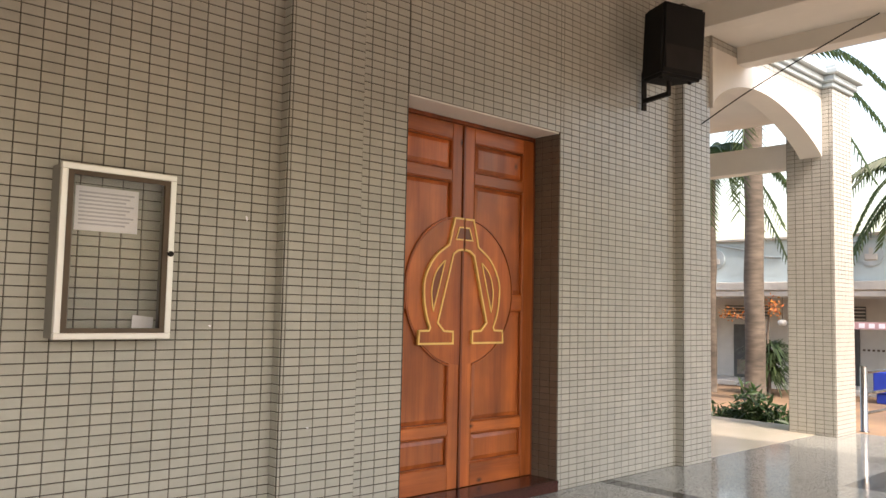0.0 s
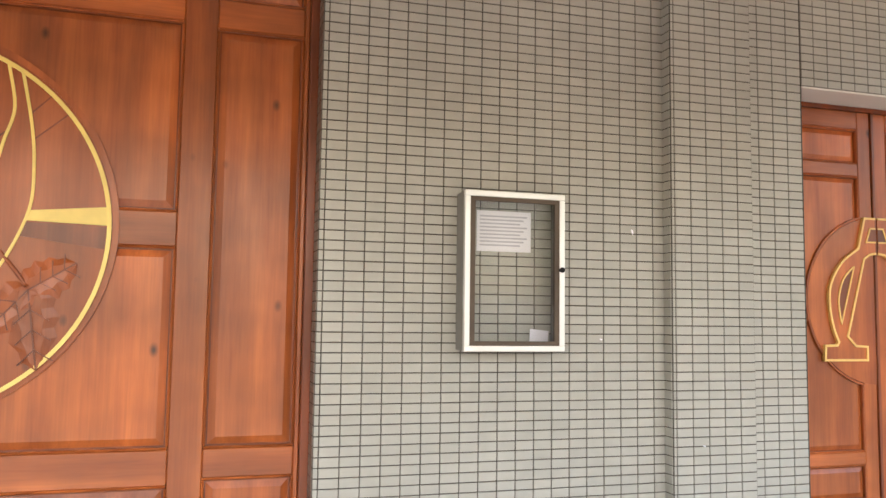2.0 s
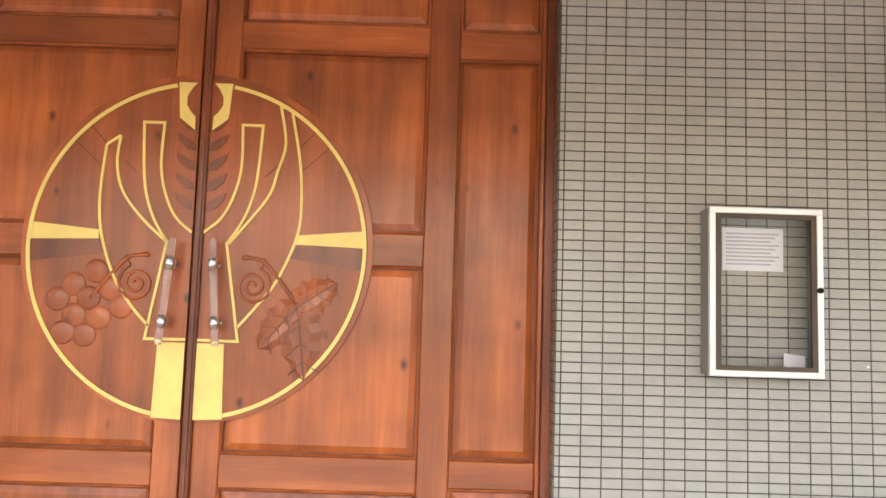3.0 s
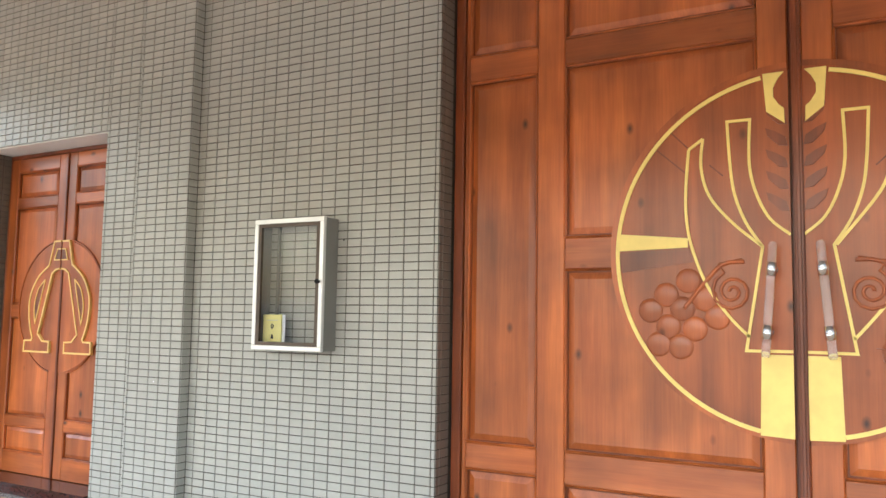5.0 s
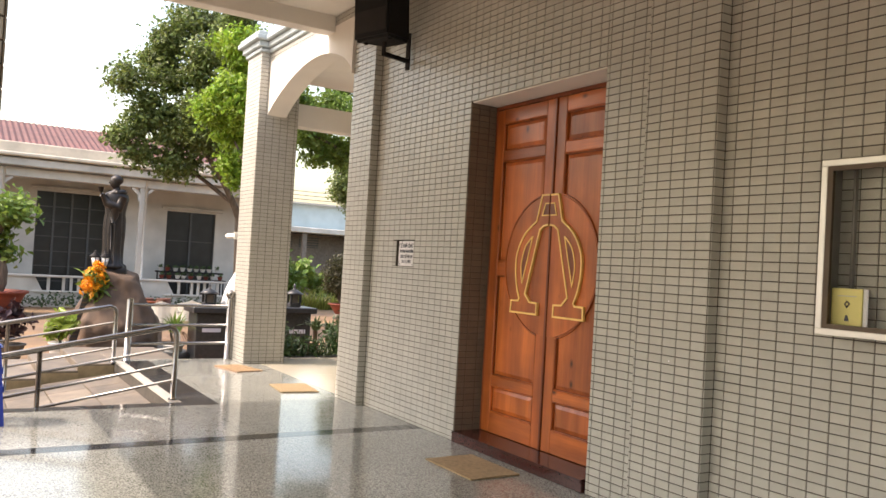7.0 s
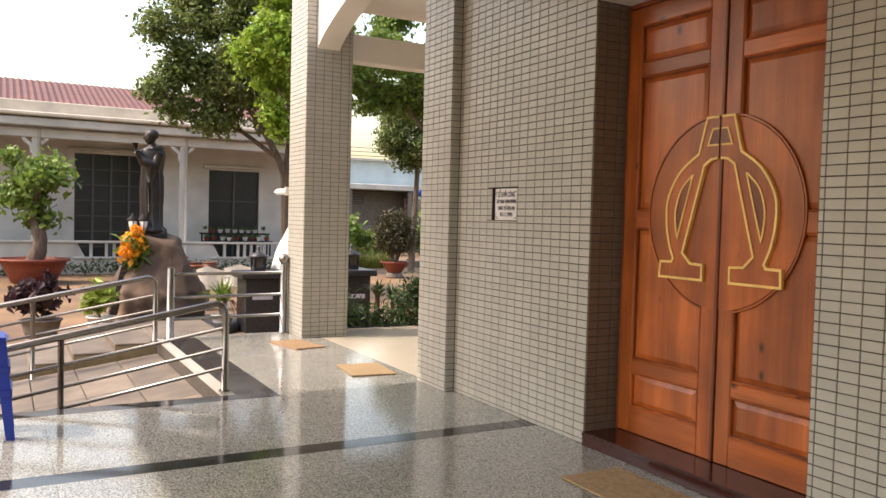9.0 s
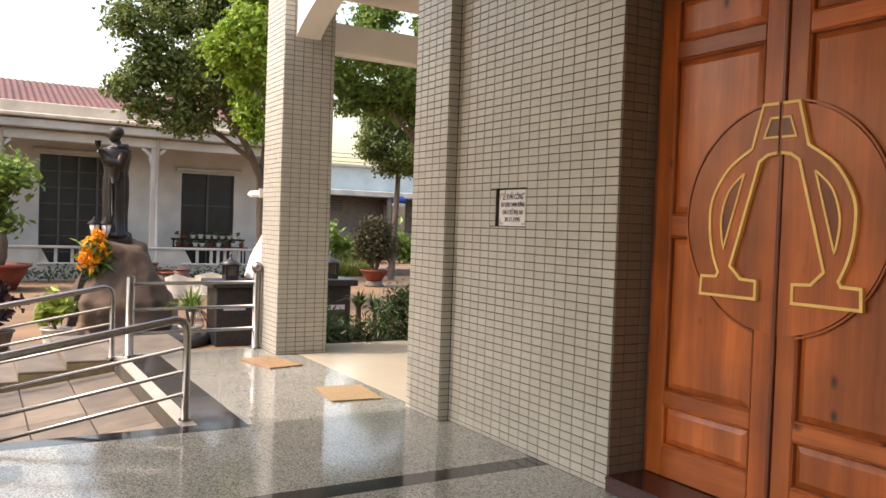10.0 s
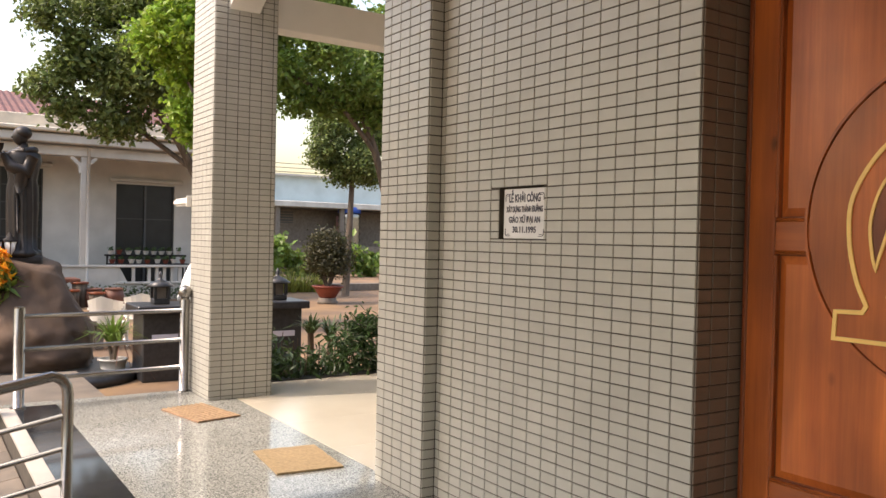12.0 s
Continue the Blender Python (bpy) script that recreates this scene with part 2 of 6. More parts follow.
M_STEPSIDE = mat("yellowish_stone", (0.36, 0.28, 0.16), 0.8, var=0.3, scale=8, bump=0.3)
M_CURB = mat("white_marble_curb", (0.52, 0.485, 0.43), 0.3, var=0.12, scale=6)
M_GROUND = mat("sandy_paving", (0.30, 0.185, 0.09), 0.9, var=0.3, scale=0.8, stain=0.35, stain_scale=0.5, bump=0.3, bump_scale=12, color2=(0.20, 0.128, 0.08))
M_WALLPAINT = mat("old_white_paint", (0.58, 0.565, 0.52), 0.8, var=0.06, scale=2, stain=0.2, stain_scale=1.4, bump=0.06)
M_TRIMPAINT = mat("grey_white_trim", (0.60, 0.58, 0.53), 0.7, var=0.1, scale=4, stain=0.25)
M_BAND = mat("cream_fascia", (0.70, 0.62, 0.50), 0.7, var=0.1, scale=3, stain=0.25, stain_scale=2)
M_ROOF = mat("red_corrugated_roof", (0.155, 0.056, 0.043), 0.7, var=0.25, scale=3, stain=0.25)
M_DARKGLASS = mat("dark_shutter", (0.022, 0.026, 0.026), 0.3, var=0.3, scale=3)
M_SHUTTER = mat("dark_grey_frame", (0.075, 0.08, 0.08), 0.5, var=0.2)
M_BRONZE = mat("dark_bronze", (0.027, 0.022, 0.019), 0.42, metal=0.35, var=0.4, scale=6, bump=0.2, bump_scale=30)
M_ROCK = mat("brown_rock", (0.185, 0.118, 0.075), 0.85, var=0.5, scale=2.6, stain=0.4, stain_scale=1.4, bump=0.9, bump_scale=9, color2=(0.10, 0.068, 0.05))
M_DARKSTONE = mat("black_stone", (0.04, 0.04, 0.042), 0.35, var=0.4, scale=20)
M_TERRA = mat("terracotta", (0.26, 0.06, 0.035), 0.6, var=0.25, scale=5, stain=0.3)
M_WHITEPOT = mat("white_pot", (0.70, 0.68, 0.63), 0.5, var=0.1, scale=6, stain=0.2, stain_scale=6)
M_GREYPOT = mat("grey_pot", (0.20, 0.17, 0.14), 0.8, var=0.3, scale=8)
M_SOIL = mat("soil", (0.08, 0.055, 0.035), 0.95, var=0.4, scale=20)
M_BARK = mat("bark", (0.15, 0.115, 0.085), 0.9, var=0.5, scale=5, stretch=(3, 3, 0.6), bump=0.6, bump_scale=14)
M_PALMBARK = mat("palm_trunk", (0.165, 0.13, 0.095), 0.85, var=0.4, scale=3, stretch=(1, 1, 5), bump=0.4, bump_scale=12, stain=0.45, stain_scale=1.5)
M_PLASTIC_WHITE = mat("white_plastic", (0.76, 0.73, 0.66), 0.45, var=0.06)
M_BLUE = mat("blue_plastic", (0.015, 0.045, 0.36), 0.4, var=0.1)
M_MAT = mat("tan_doormat", (0.37, 0.265, 0.14), 0.95, var=0.3, scale=40, bump=0.5, bump_scale=150)
M_MAT2 = mat("woven_orange_mat", (0.40, 0.25, 0.155), 0.95, var=0.45, scale=30, bump=0.5, bump_scale=120)
M_CLOTH = mat("white_cloth", (0.78, 0.77, 0.74), 0.8, var=0.05)
M_BLUEWALL = mat("pale_blue_wall", (0.50, 0.60, 0.62), 0.75, var=0.06, scale=2, stain=0.15)
M_BRICKRED = mat("red_brown_wood", (0.16, 0.06, 0.035), 0.6, var=0.3)
M_TANKBLUE = mat("blue_lid", (0.02, 0.09, 0.45), 0.4)
M_PINK = mat("pink_banner", (0.58, 0.36, 0.37), 0.7, var=0.1)
L_DARK = leaf_mat("dark_leaf", (0.135, 0.180, 0.048), spread=0.5)
L_BRIGHT = leaf_mat("bright_leaf", (0.21, 0.33, 0.032))
L_MID = leaf_mat("mid_leaf", (0.15, 0.235, 0.042))
L_HEDGE = leaf_mat("hedge_leaf", (0.045, 0.085, 0.025))
L_BONSAI = leaf_mat("olive_leaf", (0.060, 0.058, 0.022))
L_PALM = leaf_mat("palm_leaf", (0.06, 0.095, 0.035))
L_PURPLE = leaf_mat("purple_leaf", (0.045, 0.020, 0.022))
L_LIME = leaf_mat("lime_leaf", (0.25, 0.34, 0.05))
L_ORANGE = leaf_mat("orange_petal", (0.84, 0.40, 0.025), spread=0.25)
L_RUST = leaf_mat("rust_leaf", (0.52, 0.20, 0.04), spread=0.4)
L_GRASS = leaf_mat("dry_grass", (0.30, 0.32, 0.07))

GLASS = bpy.data.materials.new("clear_glass")
GLASS.use_nodes = True
_g = GLASS.node_tree.nodes["Principled BSDF"]
_g.inputs["Base Color"].default_value = (0.985, 0.99, 0.985, 1)
_g.inputs["Transmission Weight"].default_value = 1.0
_g.inputs["Roughness"].default_value = 0.0
_g.inputs["IOR"].default_value = 1.2
ACRYL = bpy.data.materials.new("clear_acrylic")
ACRYL.use_nodes = True
_g = ACRYL.node_tree.nodes["Principled BSDF"]
_g.inputs["Base Color"].default_value = (0.95, 0.93, 0.92, 1)
_g.inputs["Transmission Weight"].default_value = 0.85
_g.inputs["Roughness"].default_value = 0.12
_g.inputs["IOR"].default_value = 1.3


# ---- building helpers ----
def thing(name, at=(0, 0, 0), label="", category="", group="", kind="", rz=0):
    ob = new(name)
    ob.empty_display_size = 0.1
    ob.matrix_basis = pose(*at, 0, 0, rz)
    return tagged(ob, label, category, group, kind)


def part(name, bm, material, parent=None, label="", smooth=False):
    """Links a bmesh as one mesh object under a thing or a part; coordinates are those of the parent."""
    me = bpy.data.meshes.new(name)
    if smooth:
        for f in bm.faces:
            f.smooth = True
    bm.normal_update()
    bm.to_mesh(me)
    bm.free()
    me.materials.append(material)
    ob = new(name, me)
    if parent is not None:
        ob.parent = parent
    return tagged(ob, label)


def top(name, bm, material, label="", category="", group="", kind="", smooth=False):
    return tagged(part(name, bm, material, None, label, smooth), "", category, group, kind)


def share(name, mesh, parent, m):
    ob = new(name, mesh)
    ob.parent = parent
    ob.matrix_basis = m
    return ob


def B():
    return bmesh.new()


def box(bm, x0, x1, y0, y1, z0, z1, bev=0.0, seg=1):
    b = bmesh.new() if bev else bm
    vs = [b.verts.new(c) for c in ((x0, y0, z0), (x1, y0, z0), (x1, y1, z0), (x0, y1, z0), (x0, y0, z1), (x1, y0, z1), (x1, y1, z1), (x0, y1, z1))]
    for q in ((0, 3, 2, 1), (4, 5, 6, 7), (0, 1, 5, 4), (1, 2, 6, 5), (2, 3, 7, 6), (3, 0, 4, 7)):
        b.faces.new([vs[i] for i in q])
    if bev:
        bmesh.ops.bevel(b, geom=b.edges[:], offset=bev, segments=seg, affect="EDGES", clamp_overlap=True)
        join(bm, b)
    return bm


def join(bm, b):
    """Moves the faces of b into bm."""
    b.verts.index_update()
    vs = [bm.verts.new(v.co) for v in b.verts]
    for f in b.faces:
        nf = bm.faces.new([vs[v.index] for v in f.verts])
        nf.smooth = f.smooth
    b.free()
    return bm


def frame_of(d):
    d = Vector(d).normalized()
    u = d.cross(Vector((0, 0, 1)))
    if u.length < 1e-3:
        u = Vector((1, 0, 0))
    u.normalize()
    return u, d.cross(u).normalized()


def tube(bm, pts, rad, seg=10, caps=True):
    """A round bar along the points; rad is one radius or one for each point."""
    pts = [Vector(p) for p in pts]
    rads = rad if isinstance(rad, (list, tuple)) else [rad] * len(pts)
    rings = []
    for i, p in enumerate(pts):
        d = (pts[min(i + 1, len(pts) - 1)] - pts[max(i - 1, 0)])
        u, v = frame_of(d)
        if rings:
            d.normalize()
            w = last - d * last.dot(d)
            if w.length > 1e-4:
                u = w.normalized()
                v = d.cross(u)
        last = u
        rings.append([bm.verts.new(p + (u * math.cos(a) + v * math.sin(a)) * rads[i]) for a in [2 * math.pi * k / seg for k in range(seg)]])
    for a, b in zip(rings, rings[1:]):
        for k in range(seg):
            f = bm.faces.new((a[k], a[(k + 1) % seg], b[(k + 1) % seg], b[k]))
            f.smooth = True
    if caps:
        bm.faces.new(rings[0])
        bm.faces.new(rings[-1][::-1])
    return bm


def lathe(bm, prof, seg=20, cx=0, cy=0, squash=1.0):
    """Turns the profile of (radius, height) pairs about the upright axis."""
    rings = []
    for r, z in prof:
        rings.append([bm.verts.new((cx + r * math.cos(a), cy + squash * r * math.sin(a), z)) for a in [2 * math.pi * k / seg for k in range(seg)]])
    for a, b in zip(rings, rings[1:]):
        for k in range(seg):
            f = bm.faces.new((a[k], a[(k + 1) % seg], b[(k + 1) % seg], b[k]))
            f.smooth = True
    bm.faces.new(rings[0][::-1])
    bm.faces.new(rings[-1])
    return bm


def curve(pts, n=6):
    """A smooth line through the points (Catmull-Rom)."""
    pts = [Vector(p) for p in pts]
    out = []
    for i in range(len(pts) - 1):
        a, b, c, d = pts[max(i - 1, 0)], pts[i], pts[i + 1], pts[min(i + 2, len(pts) - 1)]
        for k in range(n):
            t = k / n
            out.append(0.5 * ((2 * b) + (c - a) * t + (2 * a - 5 * b + 4 * c - d) * t * t + (3 * b - a - 3 * c + d) * t ** 3))
    out.append(pts[-1])
    return out


def plate(bm, poly, y0, y1):
    """A flat piece with the outline poly in x and z, from y0 (front) to y1."""
    fr = [bm.verts.new((x, y0, z)) for x, z in poly]
    bk = [bm.verts.new((x, y1, z)) for x, z in poly]
    bm.faces.new(fr)
    bm.faces.new(bk[::-1])
    n = len(poly)
    for i in range(n):
        bm.faces.new((fr[i], bk[i], bk[(i + 1) % n], fr[(i + 1) % n]))
    return bm


def ribbon(bm, pts, w, y0, y1, closed=False):
    """A strip of width w along a line in x and z, from y0 (front) to y1."""
    pts = [Vector((p[0], p[1])) for p in pts]
    n = len(pts)
    sides = []
    for i in range(n):
        a = pts[i - 1] if (i or closed) else pts[i]
        c = pts[(i + 1) % n] if (i < n - 1 or closed) else pts[i]
        d1 = (pts[i] - a)
        d2 = (c - pts[i])
        d1 = d1.normalized() if d1.length > 1e-6 else d2.normalized()
        d2 = d2.normalized() if d2.length > 1e-6 else d1
        d = (d1 + d2)
        d = d.normalized() if d.length > 1e-4 else d1
        k = 1 / max(0.45, d.dot(d1))
        nrm = Vector((-d.y, d.x)) * (w / 2 * k)
        sides.append([bm.verts.new((q.x, y, q.y)) for q, y in ((pts[i] + nrm, y0), (pts[i] - nrm, y0), (pts[i] - nrm, y1), (pts[i] + nrm, y1))])
    for i in range(n if closed else n - 1):
        a, b = sides[i], sides[(i + 1) % n]
        for k in range(4):
            bm.faces.new((a[k], a[(k + 1) % 4], b[(k + 1) % 4], b[k]))
    if not closed:
        bm.faces.new(sides[0][::-1])
        bm.faces.new(sides[-1])
    return bm


def leaves(name, centres, count, size, material, parent=None, seed=1, flat=0.9, shell=0.3, long=1.7, label="", droop=0.0):
    """A crown of many small folded leaves: centres are (x, y, z, rx, ry, rz) clumps."""
    rng = np.random.default_rng(seed)
    cs = np.array(centres, float)
    vol = cs[:, 3] * cs[:, 4] * cs[:, 5]
    pick = rng.choice(len(cs), count, p=vol ** 0.7 / (vol ** 0.7).sum())
    d = rng.normal(size=(count, 3))
    d /= np.linalg.norm(d, axis=1)[:, None]
    r = shell + (1 - shell) * rng.random(count) ** 0.6
    r *= 1 + 0.24 * rng.normal(size=count)
    p = cs[pick, :3] + d * cs[pick, 3:] * r[:, None]
    n = rng.normal(size=(count, 3)) * flat + d * 0.6 + np.array((0, 0, 0.5))
    n /= np.linalg.norm(n, axis=1)[:, None]
    a = np.cross(n, rng.normal(size=(count, 3)))
    a[:, 2] -= droop
    a /= np.linalg.norm(a, axis=1)[:, None]
    b = np.cross(n, a)
    s = size * (0.65 + 0.7 * rng.random(count))[:, None]
    v = np.empty((count, 4, 3))
    v[:, 0] = p - a * s * long / 2
    v[:, 1] = p + b * s / 2 + n * s * 0.15
    v[:, 2] = p + a * s * long / 2 - n * s * 0.1
    v[:, 3] = p - b * s / 2 + n * s * 0.15
    me = bpy.data.meshes.new(name)
    idx = np.arange(count * 4).reshape(-1, 4)
    f = np.concatenate((idx[:, (0, 1, 2)], idx[:, (0, 2, 3)]))
    me.from_pydata(v.reshape(-1, 3).tolist(), [], f.tolist())
    me.materials.append(material)
    ob = new(name, me)
    if parent is not None:
        ob.parent = parent
    return tagged(ob, label)


def blades(name, count, at, spread, length, width, material, parent=None, seed=1, up=0.9, bend=0.5, label=""):
    """Long arching blades from a common base."""
    rng = random.Random(seed)
    bm = B()
    for _ in range(count):
        a = rng.uniform(0, 2 * math.pi)
        out = Vector((math.cos(a), math.sin(a), 0))
        side = Vector((-out.y, out.x, 0))
        base = Vector(at) + out * spread * rng.random()
        ln = length * rng.uniform(0.6, 1.1)
        k = rng.uniform(0.2, 1.0)
        prev = None
        for i in range(4):
            t = i / 3
            c = base + out * ln * k * (t * 0.6 + bend * t * t * 0.5) + Vector((0, 0, ln * (up * t - bend * k * t * t)))
            w = width * (1 - t) ** 0.6 * 0.5 if i < 3 else 0.001
            row = (bm.verts.new(c - side * w), bm.verts.new(c + side * w))
            if prev:
                bm.faces.new((prev[0], prev[1], row[1], row[0]))
            prev = row
    return part(name, bm, material, parent, label)


PU, PV, JOINT = 0.1024, 0.0505, 0.0044


def tile_mesh():
    me = bpy.data.meshes.new("tile")
    w, h = (PU - JOINT) / 2, (PV - JOINT) / 2
    me.from_pydata(*tile_geo([(-w, w, -h, h)]))
    me.materials.append(M_TILE)
    return me


def tile_geo(rects, ch=0.0018, d=0.004):
    r = np.array(rects, float)
    n = len(r)
    v = np.zeros((n, 8, 3))
    for k, (i, j) in enumerate(((0, 2), (1, 2), (1, 3), (0, 3))):
        v[:, k, 0], v[:, k, 1] = r[:, i], r[:, j]
        v[:, k + 4, 0] = r[:, i] + (ch if i == 0 else -ch)
        v[:, k + 4, 1] = r[:, j] + (ch if j == 2 else -ch)
        v[:, k + 4, 2] = d
    q = np.array(((4, 5, 6, 7), (0, 1, 5, 4), (1, 2, 6, 5), (2, 3, 7, 6), (3, 0, 4, 7)))
    f = (np.arange(n)[:, None, None] * 8 + q[None]).reshape(-1, 4)
    return v.reshape(-1, 3).tolist(), [], f.tolist()


TILE = tile_mesh()


def tile_face(parent, m, w, h, u_phase=0.0, v_phase=0.0, holes=(), single=None, glaze=None):
    """Tiles on a face w wide and h high, whose lower left corner and outward normal (local z) are given by m.
    single: (u0, u1, v0, v1), the stretch whose whole tiles are objects of their own."""
    rects = []
    j = JOINT / 2
    made = 0
    nu, nv = int(w / PU) + 2, int(h / PV) + 2
    for iv in range(-1, nv):
        v0, v1 = max(iv * PV + v_phase, 0), min((iv + 1) * PV + v_phase, h)
        if v1 - v0 < 0.012:
            continue
        for iu in range(-1, nu):
            u0, u1 = max(iu * PU + u_phase, 0), min((iu + 1) * PU + u_phase, w)
            if u1 - u0 < 0.012:
                continue
            bits = [(u0, u1, v0, v1)]
            for a0, a1, b0, b1 in holes:
                nxt = []
                for c0, c1, d0, d1 in bits:
                    if c1 <= a0 or c0 >= a1 or d1 <= b0 or d0 >= b1:
                        nxt.append((c0, c1, d0, d1))
                        continue
                    if d0 < b0: nxt.append((c0, c1, d0, b0))
                    if d1 > b1: nxt.append((c0, c1, b1, d1))
                    e0, e1 = max(d0, b0), min(d1, b1)
                    if c0 < a0: nxt.append((c0, a0, e0, e1))
                    if c1 > a1: nxt.append((a1, c1, e0, e1))
                bits = nxt
            for c0, c1, d0, d1 in bits:
                if c1 - c0 < 0.012 or d1 - d0 < 0.012:
                    continue
                whole = abs(c1 - c0 - PU) < 1e-6 and abs(d1 - d0 - PV) < 1e-6
                if single and whole and made < 300 and single[0] <= c0 and c1 <= single[1] and single[2] <= d0 and d1 <= single[3]:
                    share("tile", TILE, parent, m @ Matrix.Translation(((c0 + c1) / 2, (d0 + d1) / 2, 0)))
                    made += 1
                else:
                    rects.append((c0 + j, c1 - j, d0 + j, d1 - j))
    me = bpy.data.meshes.new("tile_field")
    if rects:
        me.from_pydata(*tile_geo(rects))
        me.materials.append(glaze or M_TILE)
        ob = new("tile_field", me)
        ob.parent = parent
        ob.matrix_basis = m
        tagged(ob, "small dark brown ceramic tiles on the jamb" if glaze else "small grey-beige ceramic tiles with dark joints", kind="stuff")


def facing(x, y, z, rz):
    """A pose whose local x runs along the wall, y up, z out of it; rz 0 faces -y, 90 faces +x, -90 faces -x, 180 faces +y."""
    return pose(x, y, z, 90, 0, rz)

# ---- the setting ----
JX = 1.86            # half width of the main opening
PX0, PX1 = 3.80, 4.33   # inner pilasters
DOOR_X = {-1: (4.783, 6.39), 1: (4.762, 6.352)}   # side openings, each side of the middle
QX0, QX1 = 8.07, 8.567  # outer pilasters, ends of the wall
PD = 0.084           # how far pilasters stand out
CEIL = 4.30
MAIN_TOP, SIDE_TOP = 3.55, 2.777
WALL_TOP = 7.0
GZ = -0.50           # yard
FZ = -0.03           # porch floor
PQ = (-7.556, -7.232, 1.379, 1.624)  # recess of the plaque

ground = top("ground", box(B(), -900, 900, -900, 900, GZ - 0.3, GZ), M_GROUND, "sandy orange-brown paved yard", "ground", kind="structure")

# porch floor: a plinth with granite slabs on it
FY = -4.85           # front edge of the floor
EY = -4.95           # front edge of the porch roof
plinth = top("floor", box(box(B(), -8.6, 8.6, FY, 0.6, GZ, FZ - 0.02), -11.76, -8.6, -1.75, 12, GZ, FZ - 0.02), M_GROUT, "porch floor of polished grey granite slabs", "floor", kind="structure")
box_r = part("plinth_side", box(B(), 8.6, 11.76, -1.75, 12, GZ, FZ - 0.02), M_GROUT, plinth)


def slab_row(x0, x1, y0, y1, material, nx, name="slab", z=0.0):
    """z: how far the pieces stand above the porch floor."""
    w = (x1 - x0) / nx
    for i in range(nx):
        part(name, box(B(), x0 + i * w + 0.0006, x0 + (i + 1) * w - 0.0006, y0 + 0.0006, y1 - 0.0006, FZ - 0.02, FZ + z, 0.0008), material, plinth)


rows_y = [(FY, -4.4), (-4.4, -3.0), (-3.0, -1.5), (-1.5, 0.0)]
for ya, yb in rows_y:
    for x0, x1, n in ((-8.42, -7.07, 2), (-6.90, -1.0, 6), (-1.0, 1.0, 2), (1.0, 6.90, 6), (7.07, 8.42, 2)):
        slab_row(x0, x1, ya, yb, M_GRANITE, n)
for s in (-1, 1):
    xa, xb = sorted((s * 6.90, s * 7.07))
    slab_row(xa, xb, FY, 0, M_BLACK_GRANITE, 1, "border_strip")
    xa, xb = sorted((s * 8.42, s * 8.60))
    slab_row(xa, xb, FY, -1.34, M_BLACK_GRANITE, 1, "border_strip")
    slab_row(xa, xb, -1.34, 0.0, M_GRANITE, 1)
    xa, xb = sorted((s * 8.60, s * 11.60))
    slab_row(xa, xb, -1.65, -1.34, M_BLACK_GRANITE, 1, "border_strip")
    slab_row(xa, xb, -1.34, 0.0, M_GRANITE, 2)
    slab_row(xa, xb, -1.75, -1.65, M_CURB, 1, "curb")
    xa, xb = sorted((s * 11.60, s * 11.75))
    slab_row(xa, xb, -1.75, 0.0, M_GRANITE, 1)
    xa, xb = sorted((s * 8.46, s * 11.75))
    for k in range(4):
        slab_row(xa, xb, 0.0 + 3 * k, 3 * (k + 1), M_CREAM, 4, "cream_tile", 0.002)

# front wall in bays
(LX0, LX1), (RX0, RX1) = DOOR_X[-1], DOOR_X[1]
wall = thing("wall_front", label="front wall clad in small grey-beige ceramic tiles", category="wall", kind="structure")
part("wall_body", box(box(B(), -LX0, -JX, 0, 0.35, FZ - 0.02, WALL_TOP), JX, RX0, 0, 0.35, FZ - 0.02, WALL_TOP), M_GROUT, wall)
part("wall_body", box(box(B(), -LX1, -LX0, 0, 0.35, SIDE_TOP, WALL_TOP), RX0, RX1, 0, 0.35, SIDE_TOP, WALL_TOP), M_GROUT, wall)
part("wall_body", box(B(), -JX, JX, 0, 0.35, MAIN_TOP, WALL_TOP), M_GROUT, wall)
part("wall_body", box(B(), RX1, QX1, 0, 0.35, FZ - 0.02, WALL_TOP), M_GROUT, wall)
bm = B()
x0, x1, z0, z1 = PQ
box(bm, -QX1, x0, 0, 0.35, FZ - 0.02, WALL_TOP)
box(bm, x1, -LX1, 0, 0.35, FZ - 0.02, WALL_TOP)
box(bm, x0, x1, 0, 0.35, FZ - 0.02, z0)
box(bm, x0, x1, 0, 0.35, z1, WALL_TOP)
box(bm, x0, x1, 0.045, 0.35, z0, z1)
part("wall_body", bm, M_GROUT, wall)
for s in (-1, 1):
    for a, b in ((PX0, PX1), (QX0, QX1)):
        xa, xb = sorted((s * a, s * b))
        pil = thing("pilaster", (0, 0, 0), "flat tiled pilaster standing out of the wall", "pilaster", "pilasters of the front wall", "structure")
        part("core", box(B(), xa, xb, -PD, -0.003, FZ, CEIL), M_GROUT, pil)
        pil["xs"] = (xa, xb)

# door reveals
for s in (-1, 1):
    xa, xb = sorted(s * v for v in DOOR_X[s])
    part("lintel_soffit", box(B(), xa + 0.01, xb - 0.01, 0.004, 0.28, SIDE_TOP - 0.012, SIDE_TOP + 0.001), M_WHITE, wall, "white painted underside of the lintel")

